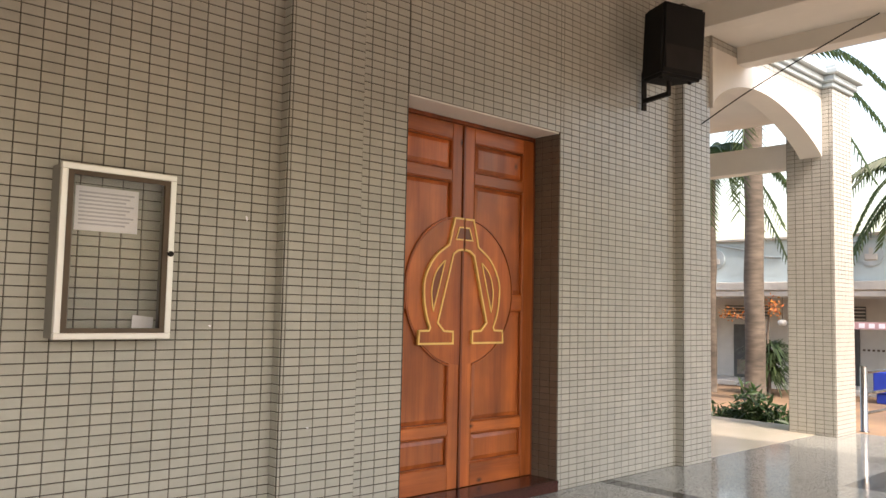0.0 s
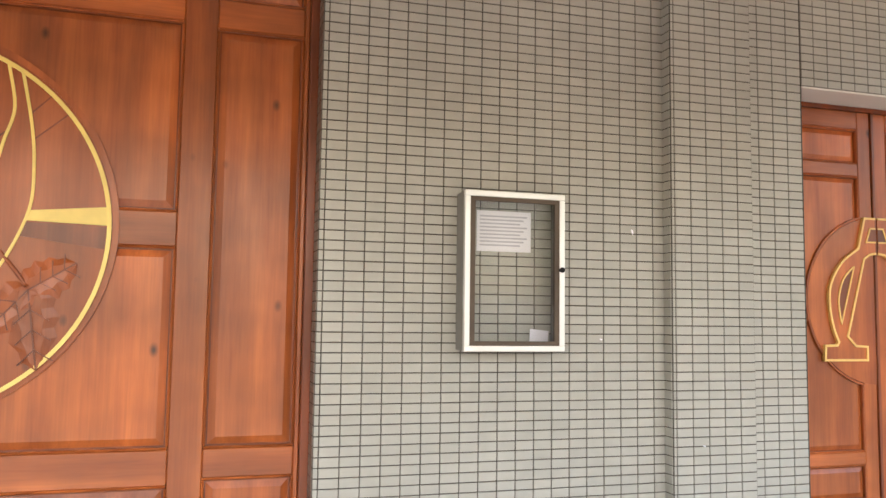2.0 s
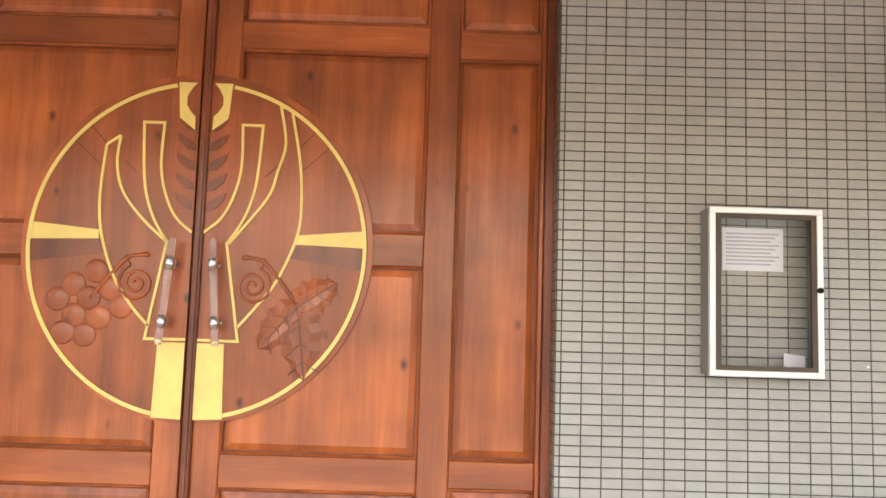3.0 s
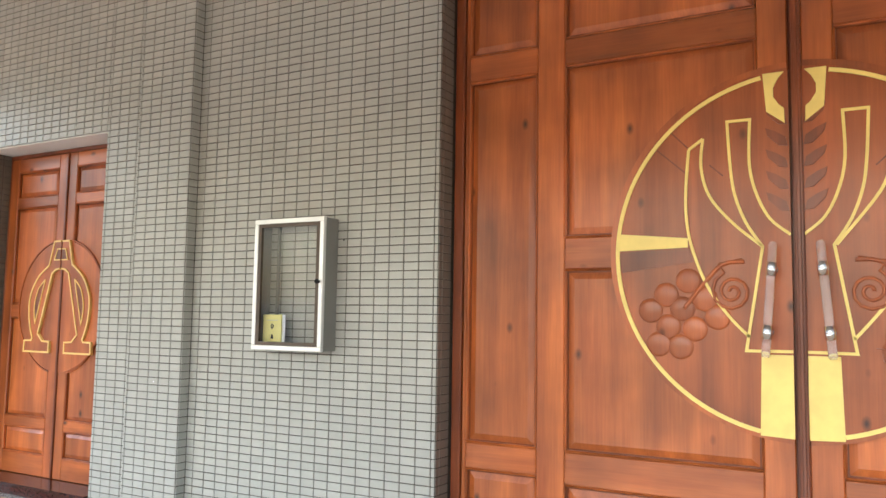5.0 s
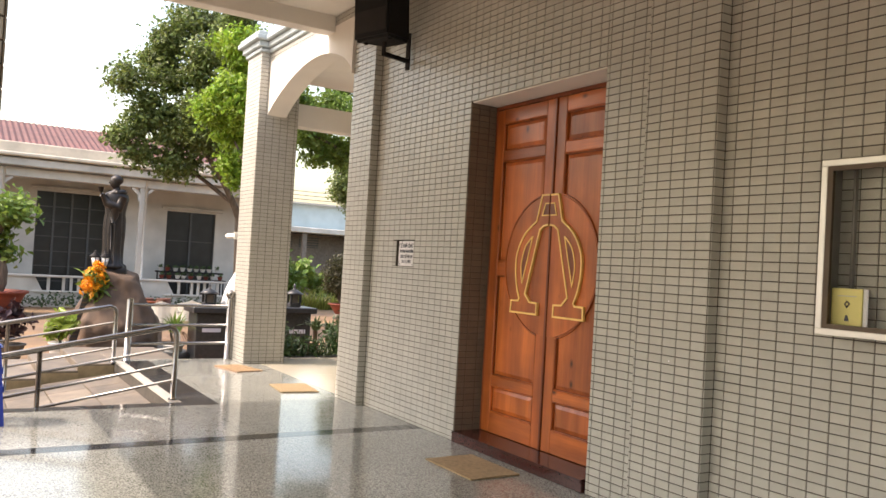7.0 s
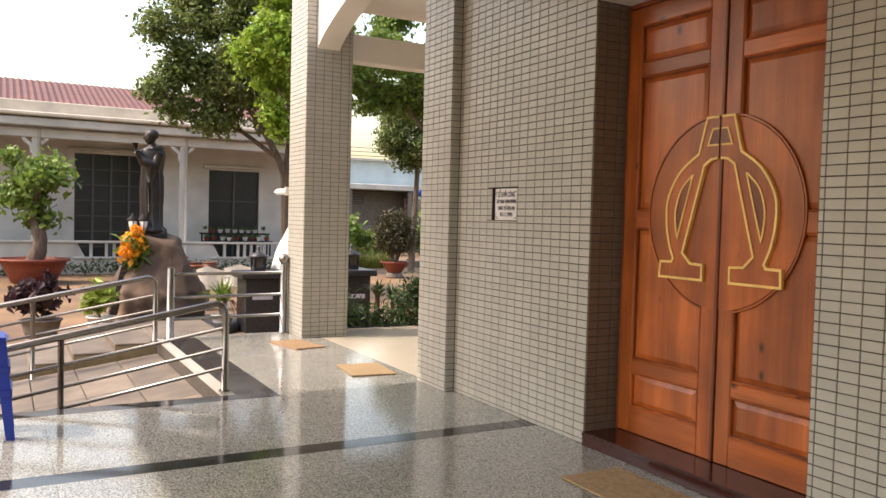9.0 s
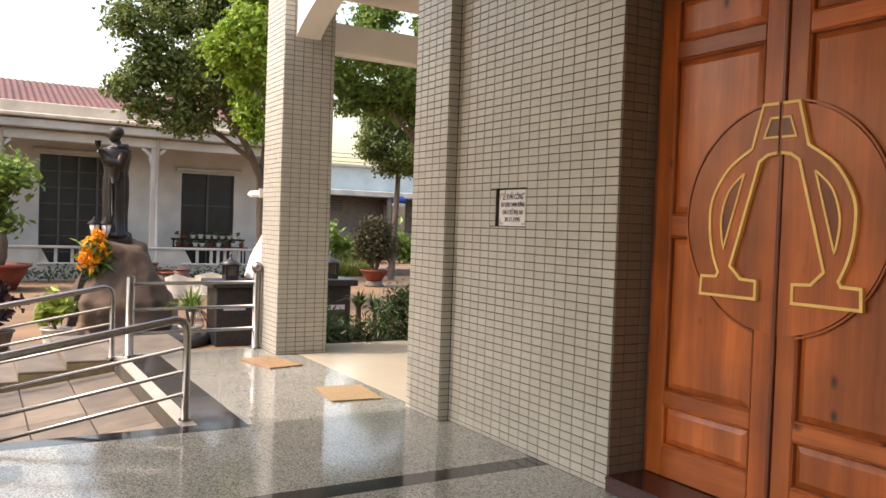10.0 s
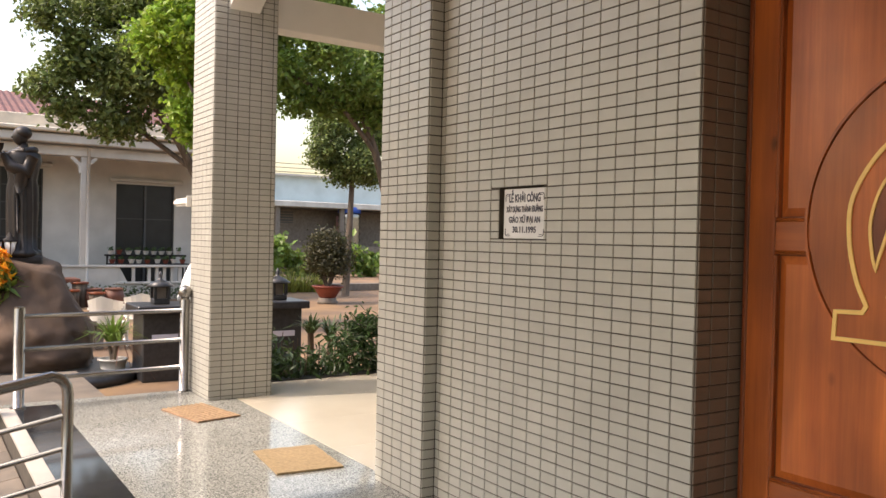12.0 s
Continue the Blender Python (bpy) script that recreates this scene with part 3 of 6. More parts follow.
ceiling = top("ceiling", box(B(), -8.2, 8.2, EY + 0.3, -0.0, CEIL, CEIL + 0.2), M_WHITE, "white plastered porch ceiling", "ceiling", kind="structure")
top("roof", box(B(), -9.25, 9.25, EY, 0.0, CEIL + 0.2, CEIL + 0.45), M_WHITE, "flat porch roof slab", "roof", kind="structure")
for s in (-1, 1):
    b1 = top("beam", box(B(), *sorted((s * 8.2, s * 8.44)), EY + 0.3, -0.09, 4.06, CEIL + 0.2, 0.006), M_WHITE, "white plastered porch beam", "beam", "beams of the porch", "structure")
    top("beam", box(B(), *sorted((s * 9.06, s * 9.25)), EY, -0.12, 3.92, CEIL + 0.2, 0.006), M_WHITE, "white plastered edge beam of the porch roof", "beam", "beams of the porch", "structure")
    top("soffit", box(B(), *sorted((s * 8.44, s * 9.06)), EY + 0.3, -0.12, 4.10, 4.5), M_WHITE, "white strip of ceiling between two beams", "ceiling", "", "structure")
# added beam, out of view; hung low to keep sky off the upper wall
top("beam", box(B(), -9.06, 9.06, EY, EY + 0.3, 3.0, CEIL + 0.2, 0.006), M_WHITE, "white plastered front beam of the porch", "beam", "beams of the porch", "structure")

# body of the church behind the wall
church = thing("church_body", label="plain side walls and roof of the church hall", category="wall", kind="structure")
part("side_wall", box(B(), -8.46, -8.2, 0.35, 24, 0, WALL_TOP), M_TILE, church)
part("side_wall", box(B(), 8.2, 8.46, 0.35, 24, 0, WALL_TOP), M_TILE, church)
part("back_wall", box(B(), -8.2, 8.2, 23.7, 24, 0, WALL_TOP), M_WHITE, church)
part("roof", box(B(), -8.6, 8.6, -0.05, 24.2, WALL_TOP, WALL_TOP + 0.3), M_ROOF, church)
part("inner_floor", box(B(), -8.2, 8.2, 0.6, 23.7, -0.3, -0.02), M_CREAM, church)

# side galleries: columns, arches, beams
CX0, CX1, CY0, CY1 = 11.17, 11.75, -0.24, 0.31


def tiled_column(name, x0, x1, y0, y1, h, label, single=None):
    c = thing(name, (0, 0, 0), label, "column", "tiled columns", "structure")
    part("core", box(B(), x0, x1, y0, y1, FZ, h), M_GROUT, c)
    tile_face(c, facing(x0, y0, FZ, 0), x1 - x0, h - FZ, 0.01, -FZ, single=single)
    tile_face(c, facing(x1, y0, FZ, 90), y1 - y0, h - FZ, 0.0, -FZ, single=single)
    tile_face(c, facing(x0, y1, FZ, -90), y1 - y0, h - FZ, 0.0, -FZ)
    tile_face(c, facing(x1, y1, FZ, 180), x1 - x0, h - FZ, 0.0, -FZ)
    return c


for s in (-1, 1):
    xa, xb = sorted((s * CX0, s * CX1))
    # arch wall between the pilaster and the column
    span0, span1 = QX1, CX0
    mid, half = (span0 + span1) / 2, (span1 - span0) / 2
    topz = 3.99
    n = 28
    bm = B()
    yf, yb = -0.12, 0.145
    lo_f, lo_b, hi_f, hi_b = [], [], [], []
    for i in range(n + 1):
        a = math.pi * i / n
        x = s * (mid - half * math.cos(a))
        u = (1 - math.cos(a)) / 2
        z = 3.38 - 0.11 * u + 0.41 * math.sin(math.pi * u ** 0.80) ** 0.75
        lo_f.append(bm.verts.new((x, yf, z)))
        lo_b.append(bm.verts.new((x, yb, z)))
        hi_f.append(bm.verts.new((x, yf, topz)))
        hi_b.append(bm.verts.new((x, yb, topz)))
    for i in range(n):
        bm.faces.new((lo_f[i], lo_f[i + 1], hi_f[i + 1], hi_f[i]))
        bm.faces.new((lo_b[i + 1], lo_b[i], hi_b[i], hi_b[i + 1]))
        bm.faces.new((lo_b[i], lo_b[i + 1], lo_f[i + 1], lo_f[i]))
        bm.faces.new((hi_f[i], hi_f[i + 1], hi_b[i + 1], hi_b[i]))
    bm.faces.new((lo_f[0], lo_b[0], hi_b[0], hi_f[0]))
    bm.faces.new((lo_f[-1], lo_b[-1], hi_b[-1], hi_f[-1]))
    bmesh.ops.recalc_face_normals(bm, faces=bm.faces[:])
    arch = top("arch", bm, M_WHITE, "white plastered arch between pilaster and column", "arch", "side arches", "structure")
    fr = thing("frieze", (0, 0, 0), "band of beige tiles above the arch", "wall", "friezes above the arches", "structure")
    xf, xg = sorted((s * QX1, s * CX1))
    part("core", box(B(), xf, xg, -0.115, 0.14, topz, 4.32), M_GROUT, fr)
    part("end_tile", box(B(), *sorted((s * (QX1 - 0.004), s * (QX1 - 0.001))), -0.115, -0.086, topz, 4.32), M_TILE, fr)
    tile_face(fr, facing(xf, -0.115, topz, 0), xg - xf, 0.33)
    # cornice in three stepped mouldings
    co = thing("cornice", (0, 0, 0), "pale blue stepped cornice moulding", "cornice", "cornices of the side arches", "structure")
    for k, (z0, z1, o) in enumerate(((4.10, 4.16, 0.035), (4.16, 4.24, 0.07), (4.24, 4.31, 0.125), (4.31, 4.36, 0.10))):
        xi, xo = sorted((s * 9.27, s * (CX0 - o + 0.01)))
        part("moulding", box(B(), xi, xo, -0.115 - o, 0.14 + o, z0, z1, 0.012), M_CORNICE, co)
        xi, xo = sorted((s * (CX0 - o), s * (CX1 + o)))
        part("capital", box(B(), xi, xo, CY0 - o, CY1 + o, z0, z1, 0.012), M_CORNICE, co)
    tiled_column("column", xa, xb, CY0, CY1, 4.11, "square column of small beige tiles on the gallery corner", single=(0, 0.6, 0.8, 2.4))
    col2 = thing("column", (0, 0, 0), "square white column further along the gallery", "column", "gallery columns", "structure")
    part("core", box(B(), xa, xb, 8.0, 8.5, 0, 4.1, 0.01), M_WHITE, col2)
    top("beam", box(B(), *sorted((s * 11.25, s * 11.47)), CY1 + 0.004, 8.0, 3.20, 3.512, 0.006), M_WHITE, "white plastered gallery tie beam", "beam", "gallery beams", "structure")
    top("gallery_ceiling", box(B(), *sorted((s * 8.46, s * 11.8)), 0.42, 12, 3.92, 4.12), M_WHITE, "white plastered gallery ceiling", "ceiling", "", "structure")
    top("beam", box(B(), *sorted((s * 8.46, s * 11.25)), 1.9, 2.1, 3.62, 3.92, 0.006), M_WHITE, "white plastered cross beam of the gallery", "beam", "gallery beams", "structure")

# front columns of the porch
FCX0, FCX1, FCY0, FCY1 = 2.77, 3.27, -4.06, -3.55
tiled_column("column", -FCX1, -FCX0, FCY0, FCY1, 4.30, "square porch column clad in small beige tiles", single=(0, 0.6, 0.6, 2.2))
tiled_column("column", FCX0 + 0.13, FCX1 + 0.13, FCY0, FCY1, 4.30, "square porch column clad in small beige tiles")

# ramp, steps and landing beside the porch
for s in (-1, 1):
    xa, xb = sorted((s * 8.66, s * 11.52))
    bm = B()
    L0, RS = -1.75, 0.148
    yend = L0 - 0.31 / RS
    vs = [(xa, L0, -0.19), (xb, L0, -0.19), (xb, yend, GZ + 0.002), (xa, yend, GZ + 0.002)]
    up = [bm.verts.new(v) for v in vs]
    dn = [bm.verts.new((v[0], v[1], GZ - 0.05)) for v in vs]
    bm.faces.new(up[::-1] if s < 0 else up[::-1])
    for i in range(4):
        bm.faces.new((up[i], up[(i + 1) % 4], dn[(i + 1) % 4], dn[i]))
    bmesh.ops.recalc_face_normals(bm, faces=bm.faces[:])
    ramp = top("ramp", bm, M_RAMP, "worn stone ramp going down from the porch to the yard", "ramp", "side ramps", "structure")
    lean = Matrix.Translation((0, L0, -0.19)) @ pose(0, 0, 0, math.degrees(math.atan(RS)))
    nx, ny = 4, 5
    for i in range(nx):
        for j in range(ny):
            w, d = (xb - xa) / nx, 2.1 / ny
            part("paving_slab", box(B(), xa + i * w + 0.005, xa + (i + 1) * w - 0.005, -(j + 1) * d + 0.005, -j * d - 0.005, 0.001, 0.022, 0.004), M_RAMP, ramp).matrix_basis = lean
    st = thing("side_steps", (0, 0, 0), "shallow grey stone steps beside the ramp", "steps", "side steps", "structure")
    for k in range(5):
        y1 = L0 - 0.41 * k
        x0, x1 = sorted((s * 11.60, s * 13.4))
        part("step", box(B(), x0, x1, y1 - 0.43, y1, GZ, -0.06 - 0.082 * k, 0.008), M_RAMP, st)
        xs = s * 11.598
        part("side_facing", box(B(), *sorted((xs, xs - s * 0.006)), y1 - 0.42, y1 - 0.006, GZ, -0.085 - 0.082 * k), M_STEPSIDE, st)
    part("step", box(B(), *sorted((s * 11.77, s * 13.4)), L0 + 0.004, -0.9, GZ, -0.06, 0.008), M_RAMP, st)



# ---- doors ----
def panel(bm, x0, x1, z0, z1, y_out=-0.004, y_in=-0.024, inset=0.055):
    """A raised field with sloping margins."""
    a = [bm.verts.new(c) for c in ((x0, y_out, z0), (x1, y_out, z0), (x1, y_out, z1), (x0, y_out, z1))]
    i = min(inset, (x1 - x0) * 0.3, (z1 - z0) * 0.3)
    b = [bm.verts.new(c) for c in ((x0 + i, y_in, z0 + i), (x1 - i, y_in, z0 + i), (x1 - i, y_in, z1 - i), (x0 + i, y_in, z1 - i))]
    bm.faces.new(b)
    for k in range(4):
        bm.faces.new((a[k], a[(k + 1) % 4], b[(k + 1) % 4], b[k]))
    return bm


def moulding(bm, x0, x1, z0, z1, w=0.02, y0=-0.037, y1=0.0):
    box(bm, x0, x1, y0, y1, z0, z0 + w, 0.006)
    box(bm, x0, x1, y0, y1, z1 - w, z1, 0.006)
    box(bm, x0, x0 + w, y0, y1, z0 + w, z1 - w, 0.006)
    box(bm, x1 - w, x1, y0, y1, z0 + w, z1 - w, 0.006)
    return bm


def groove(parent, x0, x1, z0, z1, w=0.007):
    """Thin strips of dark wood along the joint round a panel."""
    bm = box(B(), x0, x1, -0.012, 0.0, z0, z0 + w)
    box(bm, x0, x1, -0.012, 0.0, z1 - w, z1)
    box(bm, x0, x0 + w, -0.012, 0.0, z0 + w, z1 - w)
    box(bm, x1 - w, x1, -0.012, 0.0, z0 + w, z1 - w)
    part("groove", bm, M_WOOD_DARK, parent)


def half_ring(r, s, a0=-90, a1=90, n=40, cz=0.0, x_min=0.03):
    out = []
    for k in range(n + 1):
        a = radians(a0 + (a1 - a0) * k / n)
        out.append((s * max(x_min, r * math.cos(a)), cz + r * math.sin(a)))
    return out


def mx(pts, s):
    return [(s * p[0], p[1]) for p in pts]


def wood(name, parent, s, x0, x1, z0, z1, y0=-0.032, y1=0.0):
    xa, xb = sorted((s * x0, s * x1))
    return part(name, box(B(), xa, xb, y0, y1, z0, z1, 0.005), M_WOOD_LEVEL if name == "rail" else M_WOOD, parent)


main_door = thing("main_door", (0.013, 0.2, 0.0), "large closed varnished wooden double door with gold-inlaid round medallion", "door", kind="structure")
part("door_frame", box(box(box(B(), -1.86, -1.80, -0.05, 0.05, FZ, MAIN_TOP, 0.006), 1.80, 1.86, -0.05, 0.05, FZ, MAIN_TOP, 0.006), -1.80, 1.80, -0.05, 0.05, MAIN_TOP - 0.06, MAIN_TOP, 0.006), M_WOOD_DARK, main_door)
ZT = MAIN_TOP - 0.06
CZ, MR = 1.745, 0.882
for s in (-1, 1):
    leaf = part("door_leaf", box(B(), *sorted((s * 0.004, s * 1.798)), 0.0, 0.045, 0.02, ZT), M_WOOD_DARK, main_door)
    wood("stile", leaf, s, 0.03, 0.17, 0.02, ZT)
    wood("stile", leaf, s, 1.175, 1.335, 0.02, ZT, -0.034)
    wood("stile", leaf, s, 1.772, 1.798, 0.02, ZT, -0.030)
    for z0, z1 in ((0.02, 0.16), (0.52, 0.69), (1.67, 1.84), (2.81, 2.96), (3.36, ZT)):
        wood("rail", leaf, s, 0.171, 1.174, z0, z1)
    for z0, z1 in ((0.02, 0.16), (0.55, 0.69), (2.79, 2.94), (3.36, ZT)):
        wood("rail", leaf, s, 1.336, 1.771, z0, z1)
    for x0, x1, z0, z1 in ((0.171, 1.174, 0.16, 0.52), (0.171, 1.174, 0.69, 1.67), (0.171, 1.174, 1.84, 2.81), (0.171, 1.174, 2.96, 3.36),
                           (1.336, 1.771, 0.16, 0.55), (1.336, 1.771, 0.69, 2.79), (1.336, 1.771, 2.94, 3.36)):
        xa, xb = sorted((s * x0, s * x1))
        part("panel", panel(B(), xa, xb, z0, z1), M_WOOD, leaf)
        part("panel_moulding", moulding(B(), xa, xb, z0, z1, 0.012), M_WOOD, leaf)
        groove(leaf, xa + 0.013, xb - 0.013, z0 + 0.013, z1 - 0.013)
    # medallion
    part("medallion_rim", ribbon(B(), half_ring(MR + 0.016, s, cz=CZ, x_min=0.035), 0.030, -0.040, 0.0), M_CARVE, leaf)
    part("medallion", plate(B(), half_ring(MR, s, cz=CZ, x_min=0.028), -0.047, 0.0), M_CARVE, leaf, "carved round medallion of dark red wood")
    bm = ribbon(B(), half_ring(MR - 0.012, s, -78, 80, 48, CZ), 0.020, -0.055, -0.045)
    part("gold_ring", bm, M_GOLD, leaf, "yellow gold inlaid ring")
    cup = [(0.045, 2.62), (0.072, 2.59), (0.095, 2.545), (0.095, 2.50), (0.07, 2.46), (0.048, 2.44), (0.045, 2.365), (0.128, 2.43), (0.142, 2.62)]
    part("gold_inlay", plate(B(), mx(cup, s), -0.055, -0.045), M_GOLD, leaf, "yellow gold cup-shaped inlay")
    part("gold_inlay", plate(B(), mx([(0.03, 1.255), (0.17, 1.255), (0.18, 0.875), (0.03, 0.868)], s), -0.055, -0.045), M_GOLD, leaf, "yellow gold base inlay")
    part("gold_inlay", plate(B(), mx([(0.51, 1.825), (0.868, 1.858), (0.868, 1.768), (0.51, 1.778)], s), -0.054, -0.045), M_GOLD, leaf, "yellow gold bar inlay")
    part("carved_ray", plate(B(), mx([(0.505, 1.772), (0.865, 1.762), (0.85, 1.655), (0.485, 1.705)], s), -0.051, -0.045), M_WOOD_DARK, leaf)
    bm = B()
    for a, b in (((0.335, 2.13), (0.40, 2.19)), ((0.505, 2.285), (0.60, 2.385)), ((0.515, 2.155), (0.675, 2.30))):
        ribbon(bm, mx([a, b], s), 0.007, -0.0485, -0.045)
    part("carved_ray", bm, M_WOOD_DARK, leaf)
    W = 0.014
    inner = [(0.03, 1.825), (0.12, 1.905), (0.18, 2.03), (0.21, 2.18), (0.205, 2.40)]
    outer = [(0.312, 2.40), (0.30, 2.18), (0.28, 2.03), (0.23, 1.89), (0.155, 1.77)]
    bm = ribbon(B(), mx(curve([(*p, 0) for p in inner], 5), s), W, -0.055, -0.045)
    ribbon(bm, mx([(0.198, 2.40), (0.319, 2.40)], s), W, -0.0552, -0.045)
    ribbon(bm, mx(curve([(*p, 0) for p in outer], 5), s), W, -0.055, -0.045)
    ribbon(bm, mx([(0.155, 1.775), (0.238, 1.27), (0.03, 1.272)], s), W, -0.0554, -0.045)
    part("gold_line", bm, M_GOLD, leaf, "thin yellow gold inlaid line of raised hand")
    if s < 0:
        ins = [(0.43, 2.325), (0.44, 2.18), (0.40, 2.03), (0.29, 1.89), (0.155, 1.77)]
        outs = [(0.50, 2.275), (0.515, 2.09), (0.515, 1.93), (0.49, 1.78), (0.42, 1.59), (0.32, 1.44), (0.222, 1.335)]
    else:
        ins = [(0.40, 2.51), (0.435, 2.31), (0.40, 2.16), (0.35, 2.01), (0.165, 1.77)]
        outs = [(0.46, 2.485), (0.51, 2.24), (0.53, 2.04), (0.52, 1.83), (0.43, 1.60), (0.335, 1.465), (0.228, 1.335)]
    bm = ribbon(B(), mx(curve([(*p, 0) for p in ins], 5), s), W, -0.055, -0.045)
    ribbon(bm, mx([ins[0], outs[0]], s), W, -0.0552, -0.045)
    ribbon(bm, mx(curve([(*p, 0) for p in outs], 5), s), W, -0.0554, -0.045)
    part("gold_line", bm, M_GOLD, leaf, "thin yellow gold inlaid line of curved wing")
    # relief carvings
    if s < 0:
        for gx, gz in ((-0.51, 1.61), (-0.62, 1.54), (-0.70, 1.46), (-0.43, 1.52), (-0.54, 1.47), (-0.37, 1.43), (-0.61, 1.38), (-0.48, 1.37), (-0.66, 1.29), (-0.55, 1.28)):
            bm = B()
            lathe(bm, [(0.064 * math.cos(a), 0.010 * math.sin(a)) for a in [math.pi / 2 * k / 5 for k in range(6)]][:-1] + [(0.004, 0.010)], 14)
            bmesh.ops.transform(bm, matrix=Matrix.Translation((gx, -0.046, gz)) @ pose(0, 0, 0, 90), verts=bm.verts[:])
            part("carved_grape", bm, M_CARVE, leaf)
    else:
        # three toothed leaflets, each swelling to a midrib, with side veins
        for n_, (tx, tz, wd) in enumerate(((0.735, 1.585, 0.085), (0.345, 1.235, 0.085), (0.585, 1.085, 0.10))):
            a, b = Vector((0.535, 1.455)), Vector((tx, tz))
            d = (b - a).normalized()
            q = Vector((-d.y, d.x))
            ln = (b - a).length
            bm = B()
            rows_ = []
            for k in range(9):
                t = k / 8
                w = 1.25 * wd * math.sin(math.pi * min(1, 0.12 + 0.88 * t) ** 0.75) ** 0.6 * (1.0 if k % 2 else 0.80) if k < 8 else 0.004
                c = a + d * ln * t
                rows_.append([bm.verts.new((p.x, y, p.y)) for p, y in ((c - q * w, -0.0475), (c - q * w * 0.45, -0.0585), (c, -0.0535), (c + q * w * 0.45, -0.0585), (c + q * w, -0.0475))])
            for u, v in zip(rows_, rows_[1:]):
                for k in range(4):
                    bm.faces.new((u[k], u[k + 1], v[k + 1], v[k]))
            bmesh.ops.recalc_face_normals(bm, faces=bm.faces[:])
            part("carved_leaf", bm, M_CARVE, leaf)
            bm = ribbon(B(), [a, b], 0.007, -0.0580, -0.050)
            for k in (2, 4, 6):
                c = a + d * ln * k / 8
                for sg in (-1, 1):
                    e = c + d * ln * 0.16 + q * sg * wd * 0.75
                    ribbon(bm, [c, e], 0.005, -0.0605, -0.050)
            part("carved_vein", bm, M_WOOD_DARK, leaf)
    spiral = [(s * (0.30 + (0.012 + 0.0105 * k / 3) * math.cos(k * 0.55)), -0.050, 1.555 + (0.012 + 0.0105 * k / 3) * math.sin(k * 0.55)) for k in range(26)]
    part("carved_tendril", tube(B(), spiral + [(s * 0.36, -0.050, 1.69), (s * 0.25, -0.048, 1.71)], 0.009, 6), M_CARVE, leaf)
    part("carved_tendril", tube(B(), curve([(s * 0.24, -0.048, 1.70), (s * 0.34, -0.048, 1.69), (s * 0.43, -0.048, 1.60), (s * 0.53, -0.05, 1.47)], 5), 0.011, 6), M_CARVE, leaf)
    bm = B()
    for k in range(5):
        z = 1.94 + 0.105 * k
        lf = [(0.035, z), (0.075, z + 0.005), (0.125, z + 0.055), (0.135, z + 0.095), (0.09, z + 0.075), (0.045, z + 0.045)]
        plate(bm, mx(lf, s), -0.054, -0.045)
    part("carved_wheat", bm, M_WOOD_DARK, leaf)
    handle = part("handle", tube(B(), [(s * 0.100, -0.125, 1.775), (s * 0.102, -0.125, 1.76), (s * 0.142, -0.125, 1.245), (s * 0.143, -0.125, 1.232)], [0.012, 0.020, 0.020, 0.014], 12), ACRYL, main_door, "clear acrylic pull handle on chrome mounts")
    for hx, hz in ((0.109, 1.645), (0.133, 1.35)):
        bm = tube(B(), [(s * hx, -0.048, hz), (s * hx, -0.128, hz)], 0.011, 12)
        tube(bm, [(s * hx, -0.050, hz), (s * hx, -0.058, hz)], 0.022, 14)
        tube(bm, [(s * (hx - 0.003), -0.125, hz + 0.032), (s * (hx + 0.003), -0.125, hz - 0.032)], 0.0235, 14)
        part("handle_mount", bm, M_CHROME, handle, "chrome handle mount")
for ob in list(bpy.data.objects):
    if ob.parent and ob.parent.parent == main_door and ob.name.startswith(("gold_", "carved_")):
        ob.matrix_basis = pose(0, 0, -0.012)
part("astragal", box(box(B(), -0.012, 0.032, -0.068, 0.0, 0.02, ZT, 0.005), 0.0, 0.02, -0.078, -0.066, 0.02, ZT, 0.004), M_WOOD_DARK, main_door, "brown closing strip between the leaves")


